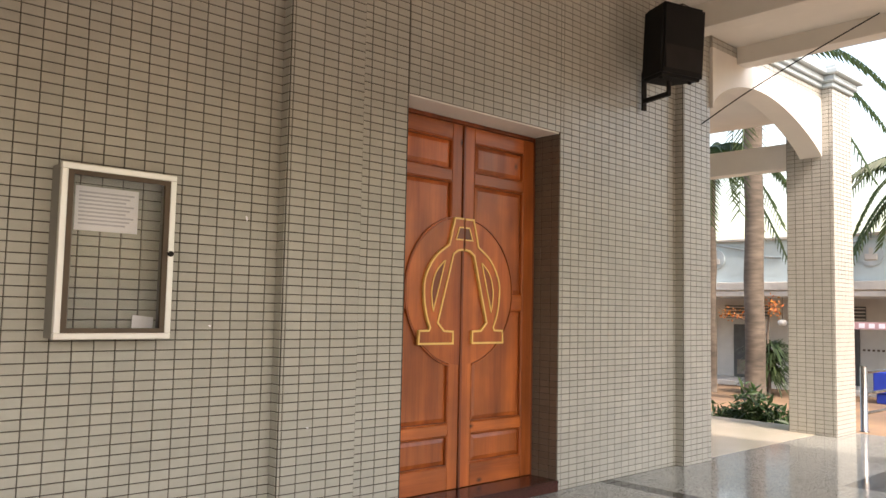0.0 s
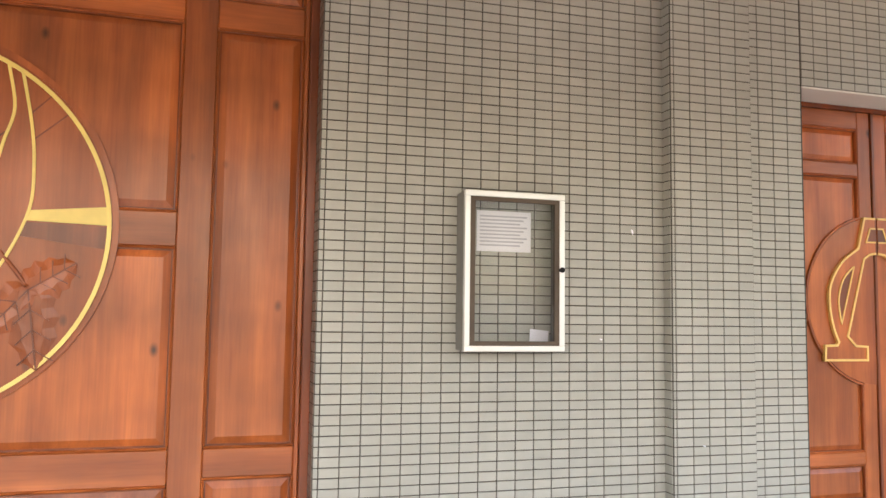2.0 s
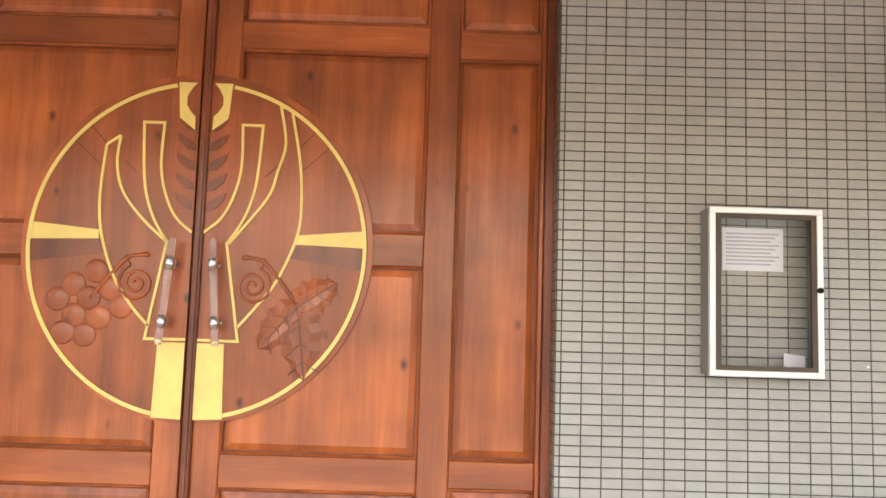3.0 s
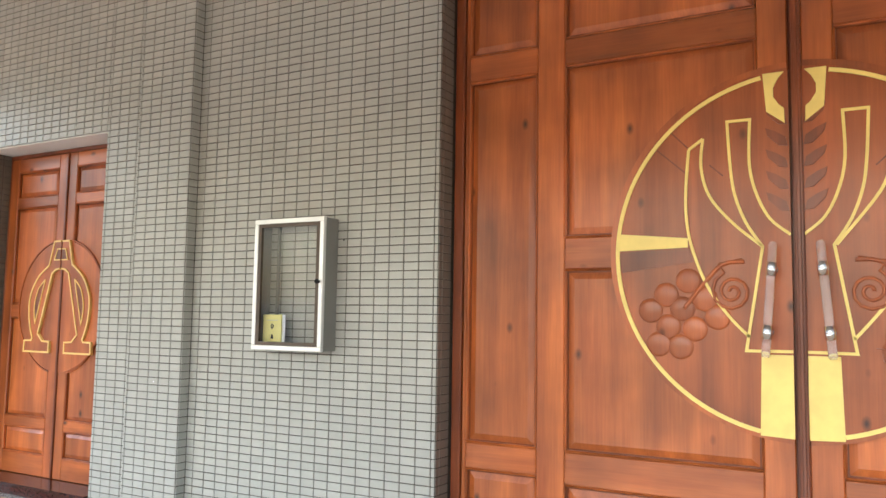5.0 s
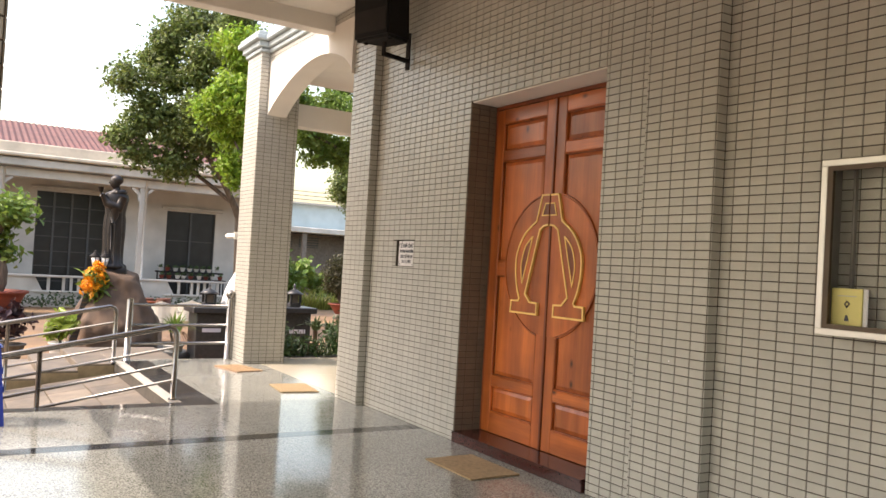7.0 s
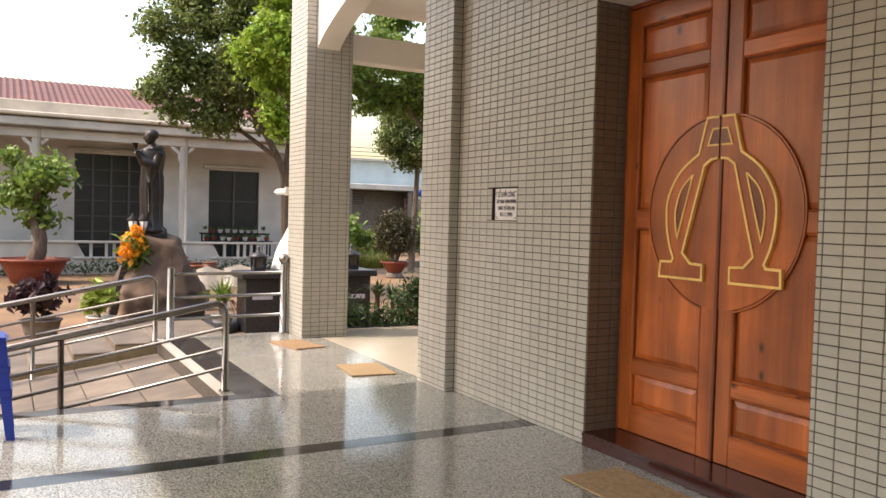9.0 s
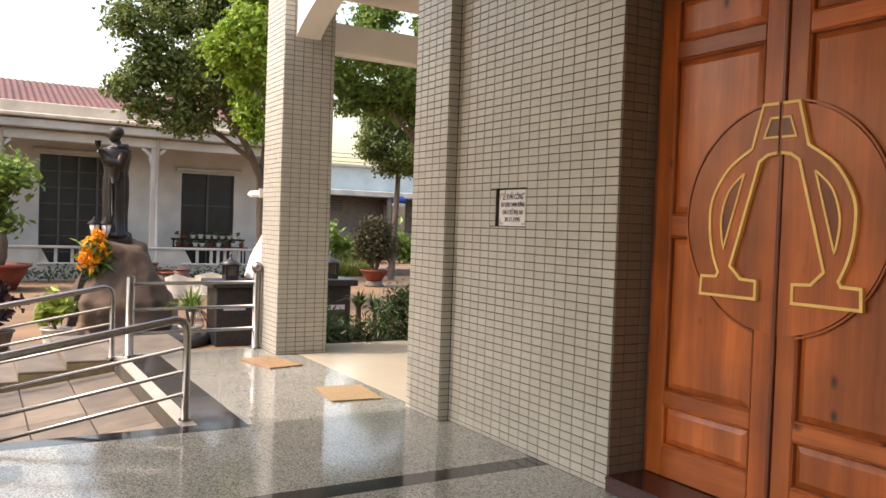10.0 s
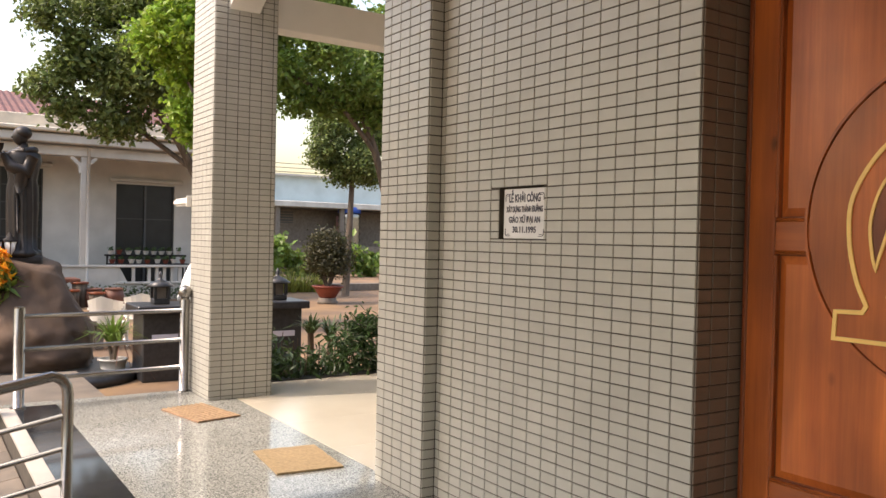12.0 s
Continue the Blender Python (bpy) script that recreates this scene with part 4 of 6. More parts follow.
def side_door(cx, h0, h1, dz, label):
    """h0, h1: how far the opening reaches to either side of the meeting stiles; dz: how much higher the emblem sits."""
    d = thing("side_door", (cx, 0.276, FZ), label, "door", "side doors", "structure")
    top_z = SIDE_TOP - FZ
    part("door_frame", box(box(box(B(), -h0 + 0.01, -h0 + 0.03, -0.03, 0.05, 0.08, top_z - 0.014, 0.004), h1 - 0.03, h1 - 0.01, -0.03, 0.05, 0.08, top_z - 0.014, 0.004), -h0 + 0.03, h1 - 0.03, -0.03, 0.05, top_z - 0.045, top_z - 0.014, 0.004), M_WOOD_DARK, d)
    zt = top_z - 0.05
    cz, r = 1.465 + dz, 0.55
    for s in (-1, 1):
        hw = h0 if s < 0 else h1
        leaf = part("door_leaf", box(B(), *sorted((s * 0.003, s * (hw - 0.032))), 0.0, 0.04, 0.09, zt), M_WOOD_DARK, d)
        wood("stile", leaf, s, 0.012, 0.115, 0.09, zt)
        wood("stile", leaf, s, 0.675, hw - 0.032, 0.09, zt)
        for z0, z1 in ((0.09, 0.255), (0.475, 0.555), (1.385, 1.495), (2.325, 2.41), (2.64, zt)):
            wood("rail", leaf, s, 0.116, 0.674, z0, z1)
        for z0, z1 in ((0.255, 0.475), (0.555, 1.385), (1.495, 2.325), (2.41, 2.64)):
            xa, xb = sorted((s * 0.116, s * 0.674))
            part("panel", panel(B(), xa, xb, z0, z1, inset=0.045), M_WOOD, leaf)
            part("panel_moulding", moulding(B(), xa, xb, z0, z1, 0.010, -0.034), M_WOOD, leaf)
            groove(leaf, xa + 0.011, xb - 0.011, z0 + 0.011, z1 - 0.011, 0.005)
        part("medallion_rim", ribbon(B(), half_ring(r, s, -78, 78, 40, cz), 0.010, -0.039, 0.0), M_CARVE, leaf)
        part("medallion", plate(B(), half_ring(r - 0.012, s, -90, 90, 40, cz, 0.014), -0.0355, 0.0), M_WOOD, leaf, "smooth round wooden medallion")
        om = [(0.010, 2.00), (0.095, 2.00), (0.150, 1.80)] + [(p.x, p.y) for p in curve([(0.150, 1.80, 0), (0.285, 1.705, 0), (0.375, 1.56, 0), (0.385, 1.42, 0), (0.36, 1.29, 0), (0.322, 1.20, 0)], 5)][1:]
        om += [(0.335, 1.178), (0.425, 1.175), (0.43, 1.085), (0.10, 1.085), (0.10, 1.17), (0.19, 1.175), (0.252, 1.235), (0.107, 1.735), (0.06, 1.765), (0.010, 1.772)]
        om = [(x, z + dz) for x, z in om]
        part("omega_band", plate(B(), mx(om, s), -0.050, -0.034), M_WOOD, leaf, "raised wooden band of a letter-shaped emblem")
        bm = ribbon(B(), mx(om, s), 0.014, -0.056, -0.034)
        ribbon(bm, mx([(0.010, 1.935 + dz), (0.052, 1.935 + dz), (0.085, 1.845 + dz), (0.010, 1.845 + dz)], s), 0.010, -0.056, -0.049)
        hole = [(0.19, 1.68)] + [(p.x, p.y) for p in curve([(0.195, 1.68, 0), (0.275, 1.60, 0), (0.315, 1.48, 0), (0.308, 1.37, 0), (0.295, 1.32, 0)], 5)]
        hole = [(x, z + dz) for x, z in hole]
        ribbon(bm, mx(hole + [(0.285, 1.36 + dz)], s), 0.010, -0.056, -0.049, True)
        part("gold_outline", bm, M_OLDGOLD, leaf, "pale gold outline of the emblem")
        part("emblem_recess", plate(B(), mx(hole[1:], s), -0.0515, -0.049), M_WOOD_DARK, leaf)
        part("emblem_recess", plate(B(), mx([(0.012, 1.93 + dz), (0.050, 1.93 + dz), (0.080, 1.85 + dz), (0.012, 1.85 + dz)], s), -0.0515, -0.049), M_WOOD_DARK, leaf)
    part("astragal", box(B(), -0.011, 0.011, -0.045, 0.0, 0.09, zt, 0.004), M_WOOD_DARK, d)
    sill = part("sill", box(box(B(), -h0 + 0.012, h1 - 0.012, -0.302, 0.05, 0.002, 0.062, 0.003), -h0 + 0.010, h1 - 0.010, -0.310, 0.05, 0.060, 0.088, 0.008, 2), M_SILL, d, "polished dark red granite sill")
    return d


side_door(-5.575, 0.815, 0.792, 0.015, "closed varnished wooden double door with gold-outlined emblem, beside the plaque")
side_door(5.523, 0.761, 0.829, 0.05, "closed varnished wooden double door with gold-outlined emblem")



# ---- things on the porch ----
def notice_board(cx, z0, label):
    w, h, d = 0.549, 0.814, 0.15
    nb = thing("notice_board", (cx, -0.005, z0), label, "notice board", "notice boards")
    hw = w / 2
    t = 0.030
    bm = box(B(), -hw, hw, -d, -d + 0.028, 0, t, 0.003)
    box(bm, -hw, hw, -d, -d + 0.028, h - t, h, 0.003)
    box(bm, -hw, -hw + t, -d, -d + 0.028, t, h - t, 0.003)
    box(bm, hw - t, hw, -d, -d + 0.028, t, h - t, 0.003)
    door = part("frame", bm, M_ALU, nb, "bright aluminium front frame")
    for xa, xb, za, zb in ((-hw + 0.004, -hw + 0.014, 0.004, h - 0.004), (hw - 0.014, hw - 0.004, 0.004, h - 0.004), (-hw + 0.014, hw - 0.014, 0.004, 0.014), (-hw + 0.014, hw - 0.014, h - 0.014, h - 0.004)):
        part("side_panel", box(B(), xa, xb, -d + 0.029, 0.0, za, zb, 0.002), M_ALU_SIDE, nb)
    i0, i1 = hw - t, hw - t - 0.026
    for xa, xb, za, zb in ((-i0, i0, t, t + 0.022), (-i0, i0, h - t - 0.022, h - t), (-i0, -i1, t + 0.022, h - t - 0.022), (i1, i0, t + 0.022, h - t - 0.022)):
        part("seal", box(B(), xa, xb, -d + 0.004, -d + 0.024, za, zb), M_BROWN, nb, "dark brown inner edging")
    part("rail", box(B(), -hw + 0.085, -hw + 0.098, -0.03, -0.004, 0.03, h - 0.03, 0.002), M_ALU_SIDE, nb)
    pane = part("pane", box(B(), -i0, i0, -d + 0.012, -d + 0.016, t, h - t), GLASS, nb, "clear glass pane")
    pane.visible_shadow = False
    part("lock", tube(tube(B(), [(i0 + 0.004, -d - 0.022, 0.42), (i0 + 0.004, -d, 0.42)], 0.009, 12), [(i0 + 0.004, -d - 0.026, 0.42), (i0 + 0.004, -d - 0.018, 0.42)], 0.014, 14), M_BLACK, nb, "small black lock knob")
    return nb


notice_board(2.846, 1.174, "glazed aluminium notice board with a printed sheet, on the tiled wall")
notice_board(-2.840, 1.181, "glazed aluminium notice board with a yellow booklet, on the tiled wall")

paper = thing("printed_sheet", (2.835, -0.016, 1.80), "white printed sheet taped inside the notice board", "paper")
part("sheet", box(B(), -0.155, 0.150, -0.0012, 0.0, -0.11, 0.105), M_PAPER, paper)
for k in range(9):
    part("text_line", box(B(), -0.138, 0.128 - 0.02 * ((k * 7) % 3), -0.0022, -0.0014, 0.072 - 0.019 * k, 0.080 - 0.019 * k), M_GREYINK, paper)
card = top("paper_card", box(B(), -0.055, 0.055, -0.03, -0.028, 0, 0.075), M_PAPER, "small white paper card standing in the notice board", "paper")
card.matrix_basis = pose(3.02, -0.012, 1.206, -6, 6, 4)

for k, (dx, dy, mt) in enumerate(((0.0, 0.0, M_YELLOW_PAPER), (0.018, 0.012, M_PAPER))):
    bk = thing("booklet", (-2.999 + dx, -0.085 + dy, 1.216), "yellow booklet leaning inside the notice board" if k == 0 else "white booklet behind a yellow one", "booklet")
    part("cover", box(B(), -0.072, 0.072, -0.006, 0.004, 0, 0.185, 0.002), mt, bk)
    part("spine", box(B(), -0.076, -0.072, -0.006, 0.004, 0.002, 0.183), mt, bk)
    if k == 0:
        part("emblem", ribbon(B(), [(0.0, 0.125), (0.012, 0.115), (0.0, 0.098), (-0.010, 0.113)], 0.005, -0.0085, -0.0062, True), M_INK, bk)
        part("emblem", plate(B(), [(-0.010, 0.035), (0.012, 0.035), (0.004, 0.062), (-0.004, 0.062)], -0.0085, -0.0062), M_INK, bk)
        part("title_bar", box(B(), -0.045, 0.045, -0.0075, -0.0062, 0.148, 0.151), M_GREYINK, bk)


# plaque with its inscription
def lettering(body, size, parent, x, z, y, bold=0.0, width=None):
    cu = bpy.data.curves.new("lettering", "FONT")
    cu.body, cu.size, cu.align_x, cu.align_y, cu.extrude, cu.offset = body, size, "CENTER", "CENTER", 0.0006, bold
    cu.resolution_u = 3
    ob = new("lettering", cu)
    bpy.context.view_layer.update()
    me = bpy.data.meshes.new_from_object(ob.evaluated_get(bpy.context.evaluated_depsgraph_get()))
    bpy.data.objects.remove(ob)
    xs = [v.co.x for v in me.vertices]
    k = width / (max(xs) - min(xs)) if width and xs else 1
    me.materials.clear()
    me.materials.append(M_INK)
    t = new("lettering", me)
    t.parent = parent
    t.matrix_basis = pose(x, y, z, 90) @ Matrix.Diagonal((k, 1, 1, 1))
    return t


pw, phh = PQ[1] - PQ[0], PQ[3] - PQ[2]
plaque = thing("plaque", ((PQ[0] + PQ[1]) / 2, 0.044, PQ[2]), "white marble foundation plaque set into the tiled wall", "plaque")
part("slab", box(B(), -pw / 2 + 0.016, pw / 2 - 0.002, -0.03, 0.0, 0.003, phh - 0.008, 0.002), M_MARBLE, plaque)
yy = -0.0312
lettering("LỄ KHỞI CÔNG", 0.052, plaque, 0.008, 0.190, yy, 0.0012, 0.225)
lettering("XÂY DỰNG THÁNH ĐƯỜNG", 0.038, plaque, 0.008, 0.139, yy, 0.0009, 0.262)
lettering("GIÁO XỨ ĐẠI AN", 0.040, plaque, 0.008, 0.090, yy, 0.0009, 0.225)
lettering("30.11.1995", 0.040, plaque, 0.008, 0.044, yy, 0.0009, 0.17)
for sx in (-1, 1):
    for sz in (0, 1):
        cx, cz = 0.007 + sx * 0.138, 0.012 + sz * 0.205
        dz = -1 if sz else 1
        bm = ribbon(B(), [(cx - sx * 0.035, cz + 0.004 * dz), (cx - sx * 0.008, cz + 0.004 * dz), (cx, cz + dz * 0.012), (cx, cz + dz * 0.038)], 0.003, -0.032, -0.030)
        ribbon(bm, [(cx - sx * 0.03, cz + dz * 0.012), (cx - sx * 0.012, cz + dz * 0.012)], 0.003, -0.032, -0.030)
        part("corner_ornament", bm, M_INK, plaque)


def loudspeaker(s):
    sp = thing("loudspeaker", (s * 7.40, -0.34, 3.385 - 0.035 * s), "black loudspeaker cabinet on a wall bracket", "loudspeaker", "porch loudspeakers", rz=-s * 16)
    h = 0.62
    prof = [(-0.24, -0.17), (0.24, -0.17), (0.15, 0.19), (-0.15, 0.19)]
    bm = B()
    lo = [bm.verts.new((x, y, 0.0)) for x, y in prof]
    hi = [bm.verts.new((x, y, h)) for x, y in prof]
    bm.faces.new(lo[::-1])
    bm.faces.new(hi)
    for i in range(4):
        bm.faces.new((lo[i], lo[(i + 1) % 4], hi[(i + 1) % 4], hi[i]))
    bmesh.ops.bevel(bm, geom=bm.edges[:], offset=0.025, segments=3, affect="EDGES")
    bmesh.ops.transform(bm, matrix=pose(0, 0, 0, 4), verts=bm.verts[:])
    part("cabinet", bm, M_BLACK, sp)
    part("grille", box(B(), -0.205, 0.205, -0.188, -0.178, 0.045, h - 0.05, 0.006), M_IRON, sp, "black metal front grille")
    for x in (-0.16, 0.16):
        part("foot", tube(B(), [(x, -0.08, -0.02), (x, -0.08, 0.01)], 0.018, 10), M_BLACK, sp)
    bm = tube(B(), [(0, 0.0, 0.0), (0, 0.0, -0.09)], 0.02, 10)
    box(bm, -0.02, 0.02, -0.01, 0.31, -0.125, -0.088, 0.004)
    box(bm, -0.025, 0.025, 0.305, 0.325, -0.19, 0.16, 0.003)
    bk = part("bracket", bm, M_IRON, sp, "dark iron wall bracket")
    return sp


loudspeaker(-1)
loudspeaker(1)


def doormat(x0, x1, y0, y1, rz, label, material, holes=False):
    cx, cy = (x0 + x1) / 2, (y0 + y1) / 2
    m = thing("doormat", (cx, cy, FZ + 0.003), label, "doormat", rz=rz)
    w, d = (x1 - x0) / 2, (y1 - y0) / 2
    n, k = 14, 10
    bm = B()
    g = [[bm.verts.new((-w + 2 * w * i / n, -d + 2 * d * j / k, 0.010 + 0.004 * noise.noise(Vector((i * 0.7 + cx, j * 0.7, 0))))) for i in range(n + 1)] for j in range(k + 1)]
    for j in range(k):
        for i in range(n):
            bm.faces.new((g[j][i], g[j][i + 1], g[j + 1][i + 1], g[j + 1][i]))
    r = bmesh.ops.extrude_face_region(bm, geom=bm.faces[:])
    for v in [e for e in r["geom"] if isinstance(e, bmesh.types.BMVert)]:
        v.co.z = 0.0
    bmesh.ops.recalc_face_normals(bm, faces=bm.faces[:])
    part("mat_surface", bm, material, m)
    if holes:
        for q in range(9):
            part("weave_band", box(B(), -w, w, -d + 2 * d * (q + 0.3) / 9, -d + 2 * d * (q + 0.55) / 9, 0.012, 0.016), M_MAT, m)
    return m


doormat(-5.90, -5.30, -0.55, -0.14, 0, "flat tan doormat on the granite floor before the door", M_MAT)
doormat(-9.43, -8.88, -0.52, -0.11, -6, "flat tan doormat on the granite floor by the gallery", M_MAT)
doormat(-11.02, -10.44, -0.62, -0.26, 12, "woven orange-brown rag mat on the granite landing", M_MAT2, True)

# stainless rails
def ramp_rail(x, y0, label):
    r = thing("ramp_railing", (x, y0, FZ), label, "railing", "stainless ramp railings", "")
    S = 0.19
    ln = 2.35

    def pt(d, z):
        return (0, -d, z - S * d)
    bend = [(0, 0, -0.02), (0, 0, 0.60), (0, -0.006, 0.645), (0, -0.03, 0.68), (0, -0.07, 0.697)]
    part("top_bar", tube(B(), bend + [pt(0.3, 0.71), pt(ln - 0.08, 0.71), pt(ln - 0.01, 0.66), pt(ln, 0.58), pt(ln, -0.16)], 0.027, 14), M_STEEL, r)
    for z in (0.505, 0.345, 0.19):
        part("bar", tube(B(), [pt(0.0, z), pt(ln, z)], 0.0135, 10), M_STEEL, r)
    part("post", tube(B(), [pt(ln / 2, -0.16), pt(ln / 2, 0.69)], 0.022, 12), M_STEEL, r)
    for d in (0, ):
        part("base_flange", tube(B(), [(0, 0, 0.002), (0, 0, 0.012)], 0.045, 16), M_STEEL, r)
    return r


for s in (-1, 1):
    ramp_rail(s * 8.75, -1.70, "stainless steel handrail along the ramp by the porch")
    ramp_rail(s * 11.44, -1.80, "stainless steel handrail along the ramp and steps")
    lr = thing("landing_railing", (-11.56, -1.62, FZ) if s < 0 else (11.94, -0.27, FZ), "stainless steel guard rail with ball finial on the landing" if s < 0 else "stainless steel guard rail beside the gallery column", "railing", "landing railings")
    e = Vector((-0.13, 1.32, 0)) if s < 0 else Vector((1.30, 0.0, 0))
    for p, h, fin in ((Vector((0, 0, 0)), 0.80, False), (e, 0.83, s < 0)):
        post = part("post", tube(B(), [p, p + Vector((0, 0, h - 0.015)), p + Vector((0, 0, h))], [0.042, 0.042, 0.036], 16), M_STEEL, lr)
        part("base_flange", tube(B(), [p + Vector((0, 0, 0.002)), p + Vector((0, 0, 0.010))], 0.06, 16), M_STEEL, post)
        if fin:
            bm = B()
            bmesh.ops.create_uvsphere(bm, u_segments=16, v_segments=10, radius=0.062, matrix=Matrix.Translation(p + Vector((0, 0, h + 0.05))))
            part("finial", bm, M_STEEL, post, "round steel ball finial", True)
    for z in (0.72, 0.46, 0.22):
        part("bar", tube(B(), [Vector((0, 0, z)), e + Vector((0, 0, z))], 0.019, 10), M_STEEL, lr)

# blue plastic stool
stool = thing("plastic_stool", (-8.05, -3.36, FZ), "blue moulded plastic stool on the porch floor", "stool")
hs = 0.62
bm = B()
for k, (sx, sy) in enumerate(((-1, -1), (1, -1), (1, 1), (-1, 1))):
    leg = B()
    v = []
    for z, o, w in ((0.0, 0.185, 0.05), (hs - 0.03, 0.135, 0.07)):
        x0, y0 = sx * o, sy * o
        v += [leg.verts.new((x0, y0, z)), leg.verts.new((x0 - sx * w, y0, z)), leg.verts.new((x0 - sx * w, y0 - sy * 0.012, z)), leg.verts.new((x0 - sx * 0.012, y0 - sy * 0.012, z)), leg.verts.new((x0 - sx * 0.012, y0 - sy * w, z)), leg.verts.new((x0, y0 - sy * w, z))]
    leg.faces.new(v[:6])
    leg.faces.new(v[6:][::-1])
    for i in range(6):
        leg.faces.new((v[i], v[(i + 1) % 6], v[6 + (i + 1) % 6], v[6 + i]))
    bmesh.ops.recalc_face_normals(leg, faces=leg.faces[:])
    part("leg", leg, M_BLUE, stool)
part("seat", box(B(), -0.15, 0.15, -0.15, 0.15, hs - 0.035, hs, 0.018, 2), M_BLUE, stool)
for z in (0.26, 0.40):
    o = 0.185 - 0.05 * z / hs
    bm = B()
    for sg in (-1, 1):
        box(bm, -o, o, sg * o - 0.006, sg * o + 0.006, z, z + 0.045, 0.003)
        box(bm, sg * o - 0.006, sg * o + 0.006, -o, o, z, z + 0.045, 0.003)
    part("apron", bm, M_BLUE, stool)

# small white bracket lamp on the gallery column, and cable under the porch on the other side
tl = thing("tube_lamp", (-11.75, -0.235, 1.66), "short white tube fixed to the tiled column", "lamp")
part("tube", box(B(), -0.50, 0.0, -0.035, 0.035, -0.035, 0.035, 0.02, 3), M_PLASTIC_WHITE, tl)
part("mount", box(B(), -0.02, -0.004, -0.05, 0.05, -0.05, 0.05, 0.004), M_PLASTIC_WHITE, tl)
cab = top("cable", tube(B(), curve([(8.40, -0.085, 3.19), (8.55, -0.45, 3.45), (8.75, -0.95, 3.76), (8.95, -1.52, 4.07)], 8), 0.006, 6), M_BLACK, "thin black cable slung from the wall", "cable")



# ---- the yard ----
def pot(bm, r0, r1, h, lip=0.02):
    return lathe(bm, [(r0 * 0.9, 0), (r0, 0.01), (r0 + (r1 - r0) * 0.6, h * 0.55), (r1, h - lip), (r1 + lip, h - lip), (r1 + lip, h), (r1 - 0.02, h), (r1 - 0.03, h - 0.04), (0.02, h - 0.05)], 22)


def limb_tree(name, at, label, limbs, crowns, n_leaf, size, material, seed, group="trees"):
    t = thing(name, at, label, "tree", group)
    bm = B()
    for pts, r0, r1 in limbs:
        c = curve(pts, 5)
        k = len(c) - 1
        tube(bm, c, [r0 + (r1 - r0) * i / k for i in range(k + 1)], 9)
    part("trunk", bm, M_BARK, t)
    leaves("crown", crowns, n_leaf, size, material, t, seed)
    return t


def clumps(seed, n, c, spread, r):
    rng = random.Random(seed)
    out = []
    for _ in range(n):
        while True:
            d = Vector((rng.uniform(-1, 1), rng.uniform(-1, 1), rng.uniform(-1, 1)))
            if d.length < 1:
                break
        k = rng.uniform(0.6, 1.2) * r
        out.append((c[0] + d.x * spread[0], c[1] + d.y * spread[1], c[2] + d.z * spread[2], k, k, k * 0.75))
    return out


# bungalow across the yard
HX = -27.8
house = thing("bungalow", (HX, 0, GZ), "white single-storey bungalow with red corrugated roof and veranda", "building")
Y0, Y1 = -16.0, 5.9
WXX = -1.5   # wall behind the veranda
Z = -GZ


def back(y, z):
    """Moves a point of the veranda's front to the wall behind it, along the view."""
    k = 26.5 / 25.0
    return -3.19 + (y + 3.19) * k, 1.35 + (z - 1.35) * k + Z


openings = []
for ya, yb, za, zb in ((-1.43, 0.55, -0.25, 2.99), (2.37, 3.95, -0.25, 2.70), (-7.6, -5.6, -0.25, 2.99), (-11.5, -9.9, -0.25, 2.70)):
    (a, c), (b, d) = back(ya, za), back(yb, zb)
    openings.append((a, b, max(c, 0.25), d))
bm = B()
ys = sorted(openings)
edge = Y0
for a, b, c, d in ys:
    for p0, p1, q0, q1 in ((edge, a, 0, 4.5), (a, b, 0, c), (a, b, d, 4.5)):
        part("wall_panel", box(B(), WXX - 0.25, WXX, p0, p1, q0, q1), M_WALLPAINT, house, "old white painted wall")
    edge = b
part("wall_panel", box(B(), WXX - 0.25, WXX, edge, Y1, 0, 4.5), M_WALLPAINT, house, "old white painted wall")
part("side_wall", box(B(), -9, WXX - 0.25, Y0, Y0 + 0.25, 0, 4.5), M_WALLPAINT, house)
part("side_wall", box(B(), -9, WXX - 0.25, Y1 - 0.25, Y1, 0, 4.5), M_WALLPAINT, house)
part("veranda_floor", box(B(), WXX, 0.0, Y0, Y1, 0, 0.22, 0.01), M_TRIMPAINT, house)
for a, b, c, d in openings:
    w = part("window", box(B(), WXX - 0.16, WXX - 0.12, a, b, c, d), M_DARKGLASS, house, "dark shuttered window")
    n = 4 if b - a > 1.8 else 2
    for i in range(n + 1):
        y = a + (b - a) * i / n
        part("frame_bar", box(B(), WXX - 0.12, WXX - 0.05, max(a, y - 0.03), min(b, y + 0.03), c, d), M_SHUTTER, w)
    rows = 7 if b - a > 1.8 else 3
    for i in range(1, rows):
        z = c + (d - c) * i / rows
        part("frame_bar", box(B(), WXX - 0.115, WXX - 0.085, a, b, z - 0.015, z + 0.015), M_SHUTTER, w)
    part("head_moulding", box(B(), WXX, WXX + 0.14, a - 0.2, b + 0.22, d + 0.06, d + 0.16, 0.02), M_TRIMPAINT, house)
